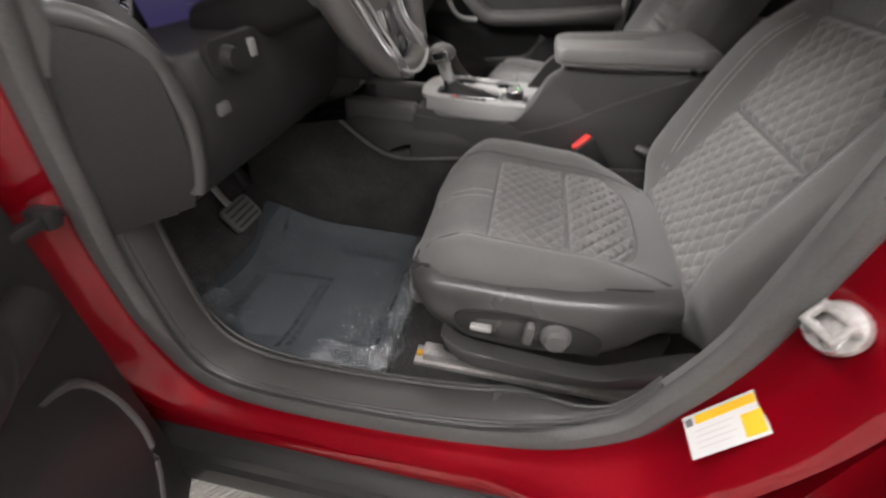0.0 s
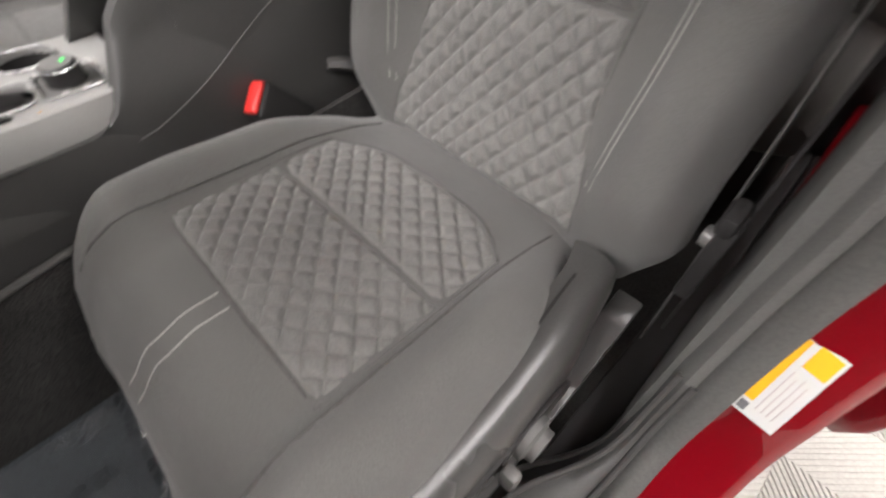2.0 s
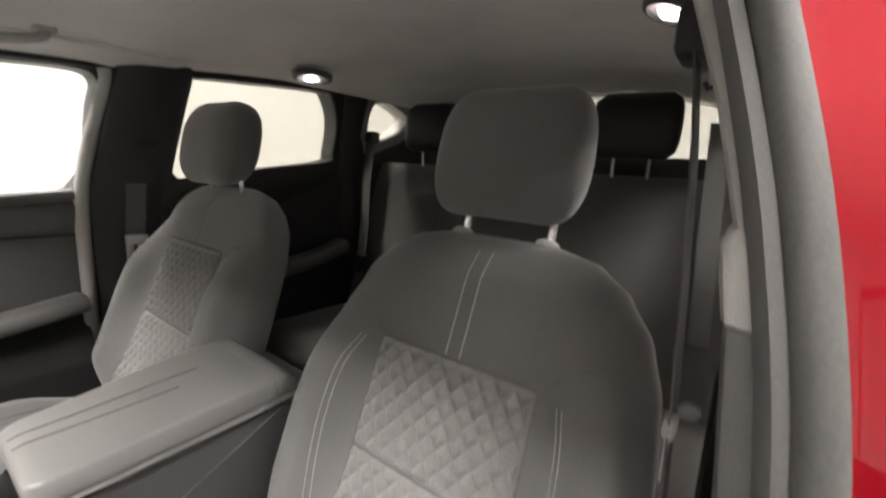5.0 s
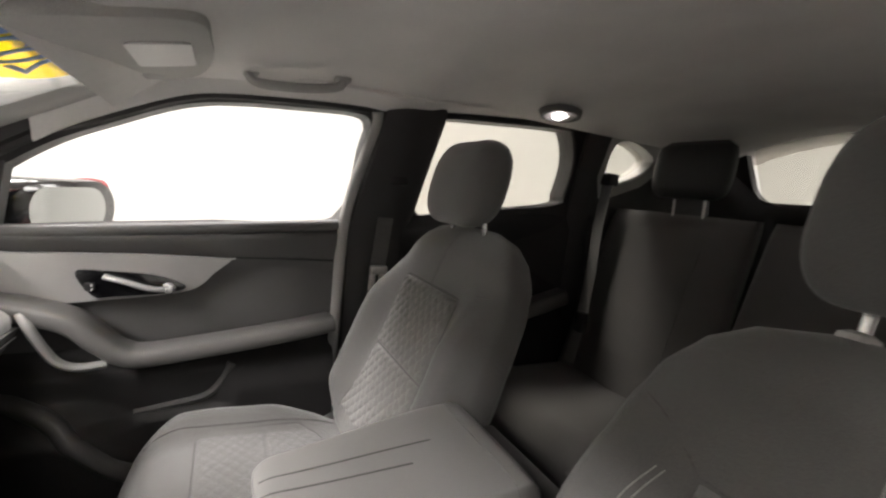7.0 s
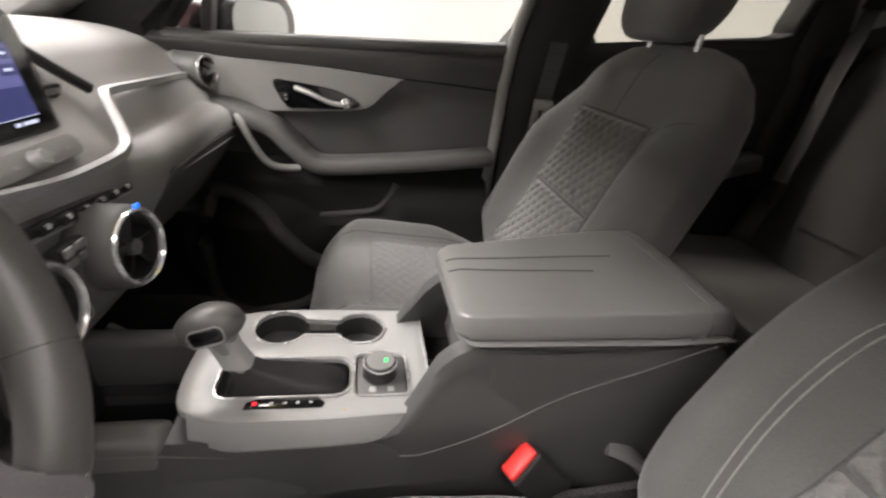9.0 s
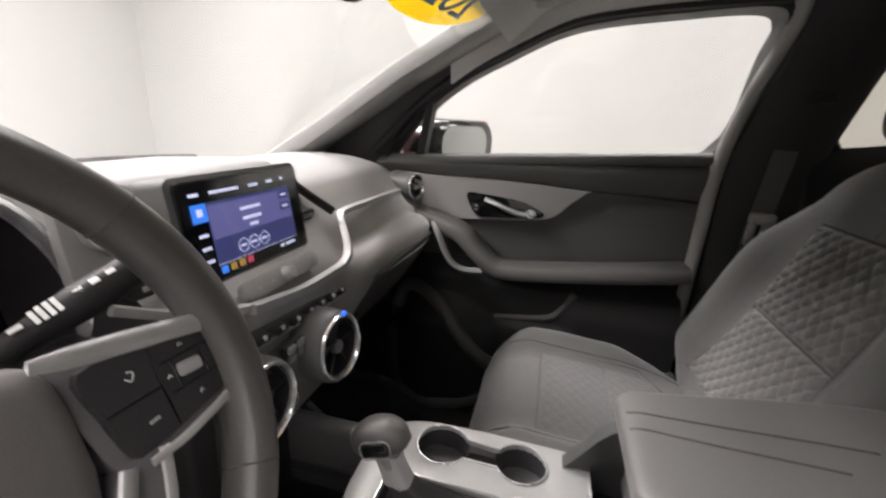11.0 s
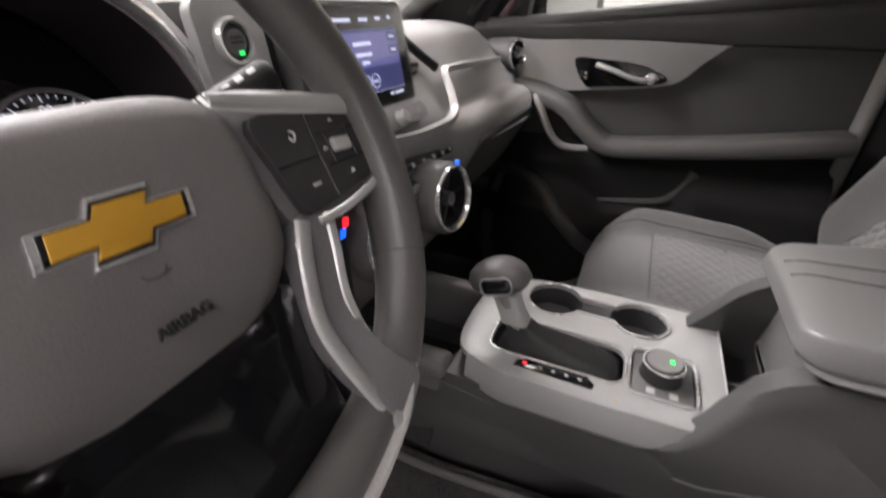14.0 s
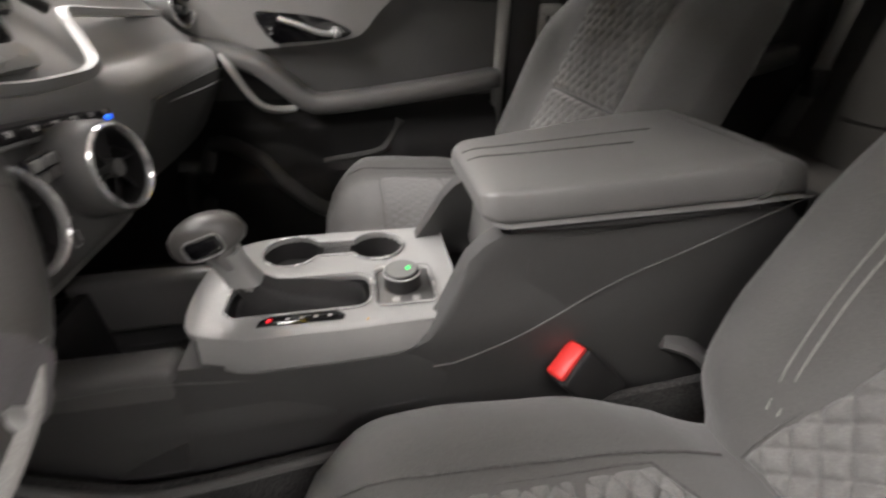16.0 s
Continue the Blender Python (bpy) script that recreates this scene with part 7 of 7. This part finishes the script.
for z in (.62, .90):
    part("hinge", join(box(-.825, -.785, -.345, -.300, z - .028, z + .028, .008), box(-.850, -.815, -.335, -.305, z - .022, z + .022, .006)), M_RED, rdn, "painted door hinge")
    part("hinge_bolt", lathe([(.0005, 0), (.013, 0), (.012, .008), (.007, .010), (.0005, .010)], 14, pose(-.828, -.298, z - .005, -90, 0, 0), False), M_STEEL, rdn, "zinc hinge bolt")
boot = []
for k in range(25):
    t = k / 24
    r = .017 + .003 * math.sin(t * 12 * 2 * math.pi)
    boot.append((Vector((-.80, -.300, .80)).lerp(Vector((-.858, -.318, .835)), t) + Vector((0, 0, -.02 * math.sin(math.pi * t))), r))
part("wire_boot", tube([p for p, r in boot], 1.0, 12, taper=[r for p, r in boot]), M_DARK, rdn, "ribbed rubber wiring boot")
part("check_bracket", box(-.868, -.835, -.312, -.300, .79, .86, .006), M_DARK, rdn)

# ---- rear-view mirror and windscreen sticker ----
rv = thing("rear_view_mirror", (-.02, .37, 1.38), "dark grey rear view mirror hanging at the windscreen", "mirror")
RVM = Matrix.Translation((-.006, .372, 1.382)) @ Matrix.Rotation(radians(-8), 4, "X") @ Matrix.Rotation(radians(12), 4, "Z") @ Matrix.Rotation(radians(-3), 4, "Y")
rings = []
for y, k in ((-.012, .93), (-.010, .98), (-.004, 1.0), (.006, .97), (.018, .86), (.026, .6), (.029, .2)):
    rings.append([RVM @ Vector((x * k, y, z * k)) for x, z in rrect(.225, .072, .028, 6)])
part("housing", loft(rings), M_PILLARD, rv, "dark rounded mirror housing", 60)
part("mirror_glass", plate(rrect(.205, .056, .022, 6), [], .001, lambda x, z, d: RVM @ Vector((x, -.0128 - d, z))), M_MIRROR, rv, "mirror glass")
part("arm", tube([RVM @ Vector((0, .02, 0)), (-.02, .44, 1.41), (-.02, .46, 1.425)], .012, 10), M_PILLARD, rv)
part("sensor_housing", loft([[(-.155 + w * spow(math.cos(a), .7), y, z + h * spow(math.sin(a), .7)) for a in (2 * math.pi * k / 20 for k in range(20))] for y, z, w, h in ((.34, 1.370, .03, .018), (.37, 1.352, .050, .026), (.43, 1.372, .052, .026), (.47, 1.395, .04, .02))]), M_PILLAR, rv, "grey sensor housing")

stk = thing("windscreen_sticker", (.15, .34, 1.40), "yellow oval sticker with blue numerals on the windscreen", "sticker")
ST_X = Vector((1, -.19, .01)).normalized()
ST_N = ST_X.cross(Vector((0, -.69, .27))).normalized()
ST_Y = ST_N.cross(ST_X).normalized()
ST_O = Vector((.362, .352, 1.431)) - Vector((0, .36, .93)) * .004


def on_sticker(x, y, d=0.0):
    return ST_O + ST_X * x + ST_Y * y - ST_N * d


oval = [(.150 * spow(math.cos(a), .9), .080 * spow(math.sin(a), .9)) for a in (2 * math.pi * k / 48 for k in range(48))]
part("oval", plate(oval, [], .0010, lambda x, y, d: on_sticker(x, y, -.0005 + d)), M_STICKER, stk)
STM = Matrix((ST_X.to_4d(), ST_Y.to_4d(), ST_N.to_4d(), (0, 0, 0, 1))).transposed()
STM.col[3] = (*ST_O, 1)
for k in range(3):
    STM[3][k] = 0
for k, mark in enumerate("2022"):
    text("numeral", mark, .115, M_BLUEINK, stk, STM @ Matrix.Translation((.078 - .052 * k, 0, .0014)) @ Matrix.Diagonal((-1, 1, 1, 1)), .0006)

# ---- roof fittings ----
hdr = part("windscreen_header", patch(lambda u, v: (-.60 + 1.20 * u, .285 - .10 * v + .06 * (1 - (2 * u - 1) ** 2), 1.405 + .055 * (1 - (2 * u - 1) ** 2) + .085 * v), 20, 6, .012), M_LINER, body, "grey windscreen header trim")
sv = thing("sun_visor", (.46, .25, 1.47), "grey sun visor folded up under the headliner", "sun visor")
vis = spline([(.25, .12), (.23, .20), (.25, .325), (.38, .338), (.56, .325), (.605, .285), (.605, .20), (.58, .14), (.48, .110), (.35, .108)], 5, True)


def visor_at(x, y, d):
    return (x, y, 1.462 + .26 * (.24 - y) * .9 - .05 * max(0, x - .45) + .018 - d)


part("panel", plate(vis, [], .020, visor_at, .007), M_PILLAR, sv, "grey cloth visor panel")
part("mirror_cover", plate(rrect(.145, .085, .010, 4, .415, .178), [], .003, lambda x, y, d: visor_at(x, y, .0235 - d), .001), M_LABEL, sv, "pale vanity mirror cover")
part("clip", box(.255, .285, .30, .335, 1.445, 1.462, .005), M_DARK, sv)
gh = thing("grab_handle", (.60, -.05, 1.52), "grey roof grab handle above the passenger door", "grab handle")
part("grip", tube(spline([(.565, .050, 1.520), (.552, .044, 1.492), (.548, .020, 1.482), (.546, -.05, 1.487), (.548, -.115, 1.499), (.552, -.143, 1.512), (.565, -.152, 1.540)], 6), .010, 10), M_PILLAR, gh)
for y, z in ((.045, 1.497), (-.147, 1.518)):
    part("mount", box(.545, .600, y - .020, y + .020, z, z + .04, .010, 3), M_PILLAR, gh)
for x, y, z in ((.50, -.750, 1.545), (-.505, -.655, 1.550)):
    dm = thing("dome_lamp", (x, y, z), "oval roof lamp, switched on", "dome lamp", "roof lamps")
    DM = Matrix.Translation((x, y, z)) @ Matrix.Rotation(radians(14 if x > 0 else -14), 4, "Y") @ Matrix.Rotation(radians(90), 4, "Z")
    part("bezel", lathe([(.052, -.004), (.055, -.009), (.066, -.007), (.071, .008)], 30, DM @ Matrix.Diagonal((1, .62, 1, 1)), False), M_POST, dm, "grey oval bezel")
    part("reflector", lathe([(.053, -.004), (.034, .002), (.0005, .004)], 24, DM @ Matrix.Diagonal((1, .62, 1, 1)), False), M_PILLAR, dm)
    part("lens", box(-.008, .022, -.015, .015, -.012, -.002, .004, 2, DM), M_DOME, dm, "lit lens")
    for k in range(2):
        part("switch", box(-.036 + .011 * k, -.028 + .011 * k, -.014, .014, -.012, -.004, .002, 2, DM), M_LABEL, dm)
for y in (-.86, -1.04):
    hk = thing("coat_hook", (-.55, y, 1.53), "small dark coat hook on the roof side", "hook")
    part("base", box(-.575, -.545, y - .025, y + .025, 1.50, 1.545, .008), M_PILLARD, hk)
    part("tip", tube([(-.552, y, 1.51), (-.530, y, 1.50), (-.522, y, 1.515)], .006, 8), M_PILLARD, hk)

# ---- exterior mirror ----
em = thing("door_mirror", (.92, .48, 1.15), "dark exterior mirror with a red shell beside the window", "mirror")
a0, a1 = Vector((.815, .500, 0)), Vector((1.062, .378, 0))
ax = (a1 - a0).normalized()
an = Vector((-ax.y, ax.x, 0))
if an.y < 0:
    an = -an


def mir(u, w, z):
    p = a0 + ax * u + an * w
    return (p.x, p.y, z)


L_ = (a1 - a0).length
rings = []
for w, k in ((-.012, .96), (-.006, 1.0), (.02, 1.03), (.08, 1.02), (.14, .94), (.185, .74), (.205, .45), (.21, .15)):
    rings.append([mir(L_ / 2 - .16 * w + x * k, w, 1.160 + z * k) for x, z in rrect(L_ + .02, .146, .066, 8)])
part("shell", loft(rings), M_GLOSS, em, "gloss black mirror shell", 60)
part("shell_cap", plate(rrect(.10, .150, .03, 5, .05, 0), [], .014, lambda w, z, d: mir(L_ + .006 + d, w + .012, 1.160 + z), .006), M_RED, em, "red mirror edge")
part("mirror_glass", plate(rrect(L_ - .055, .112, .050, 8, L_ / 2 - .004, 0), [], .002, lambda u, z, d: mir(u, -.0135 - d, 1.160 + z)), M_MIRROR, em, "mirror glass")
part("foot", loft([[mir(u, w, z) for u, w in ((-.05, .05), (.04, .03), (.05, .09), (-.04, .11))] for z in (1.080, 1.095, 1.105)]), M_GLOSS, em, "black mirror foot")

# ---- ribbed floor tiles ----
PITCH, RIB, Q = .0127, .0074, .2
verts, faces = [], []


def slab(pts, z0, z1):
    n0 = len(verts)
    n = len(pts)
    verts.extend([(x, y, z1) for x, y in pts] + [(x, y, z0) for x, y in pts])
    faces.append(tuple(range(n0, n0 + n)))
    for i in range(n):
        j = (i + 1) % n
        faces.append((n0 + i, n0 + n + i, n0 + n + j, n0 + j))


def clipped(poly, ox, oy):
    """Clip a polygon to one quadrant of the tile."""
    for ax_, lim, sign in ((0, ox, 1), (0, ox + Q, -1), (1, oy, 1), (1, oy + Q, -1)):
        out = []
        for i in range(len(poly)):
            p, q = poly[i - 1], poly[i]
            dp, dq = (p[ax_] - lim) * sign, (q[ax_] - lim) * sign
            if (dp < 0) != (dq < 0):
                t = dp / (dp - dq)
                out.append((p[0] + (q[0] - p[0]) * t, p[1] + (q[1] - p[1]) * t))
            if dq >= 0:
                out.append(q)
        poly = out
        if len(poly) < 3:
            return None
    return poly


for qi in range(2):
    for qj in range(2):
        ox, oy = -Q + Q * qi, -Q + Q * qj
        turn = 1 if (qi + qj) % 2 else -1
        cx_, cy_ = ox + Q / 2, oy + Q / 2
        d = (math.sqrt(.5), turn * math.sqrt(.5))
        e = (-d[1], d[0])
        for k in range(-11, 12):
            o = k * PITCH
            poly = [(cx_ + d[0] * a + e[0] * (o + b), cy_ + d[1] * a + e[1] * (o + b)) for a, b in ((-.2, -RIB / 2), (.2, -RIB / 2), (.2, RIB / 2), (-.2, RIB / 2))]
            poly = clipped(poly, ox + .002, oy + .002)
            if poly:
                poly = [(min(max(x, -Q + .002), Q - .002), min(max(y, -Q + .002), Q - .002)) for x, y in poly]
                slab(poly, -.006, 0.0)
tile_mesh = bpy.data.meshes.new("tile")
tile_mesh.from_pydata(verts, [], faces)
tile_mesh.materials.append(M_TILE)
for i in range(10):
    for j in range(20):
        ob = new("tile", tile_mesh)
        ob.matrix_basis = Matrix.Translation((-.42 - .4 * i, 2.2 - .4 * j, 0))
        ob.parent = room_floor
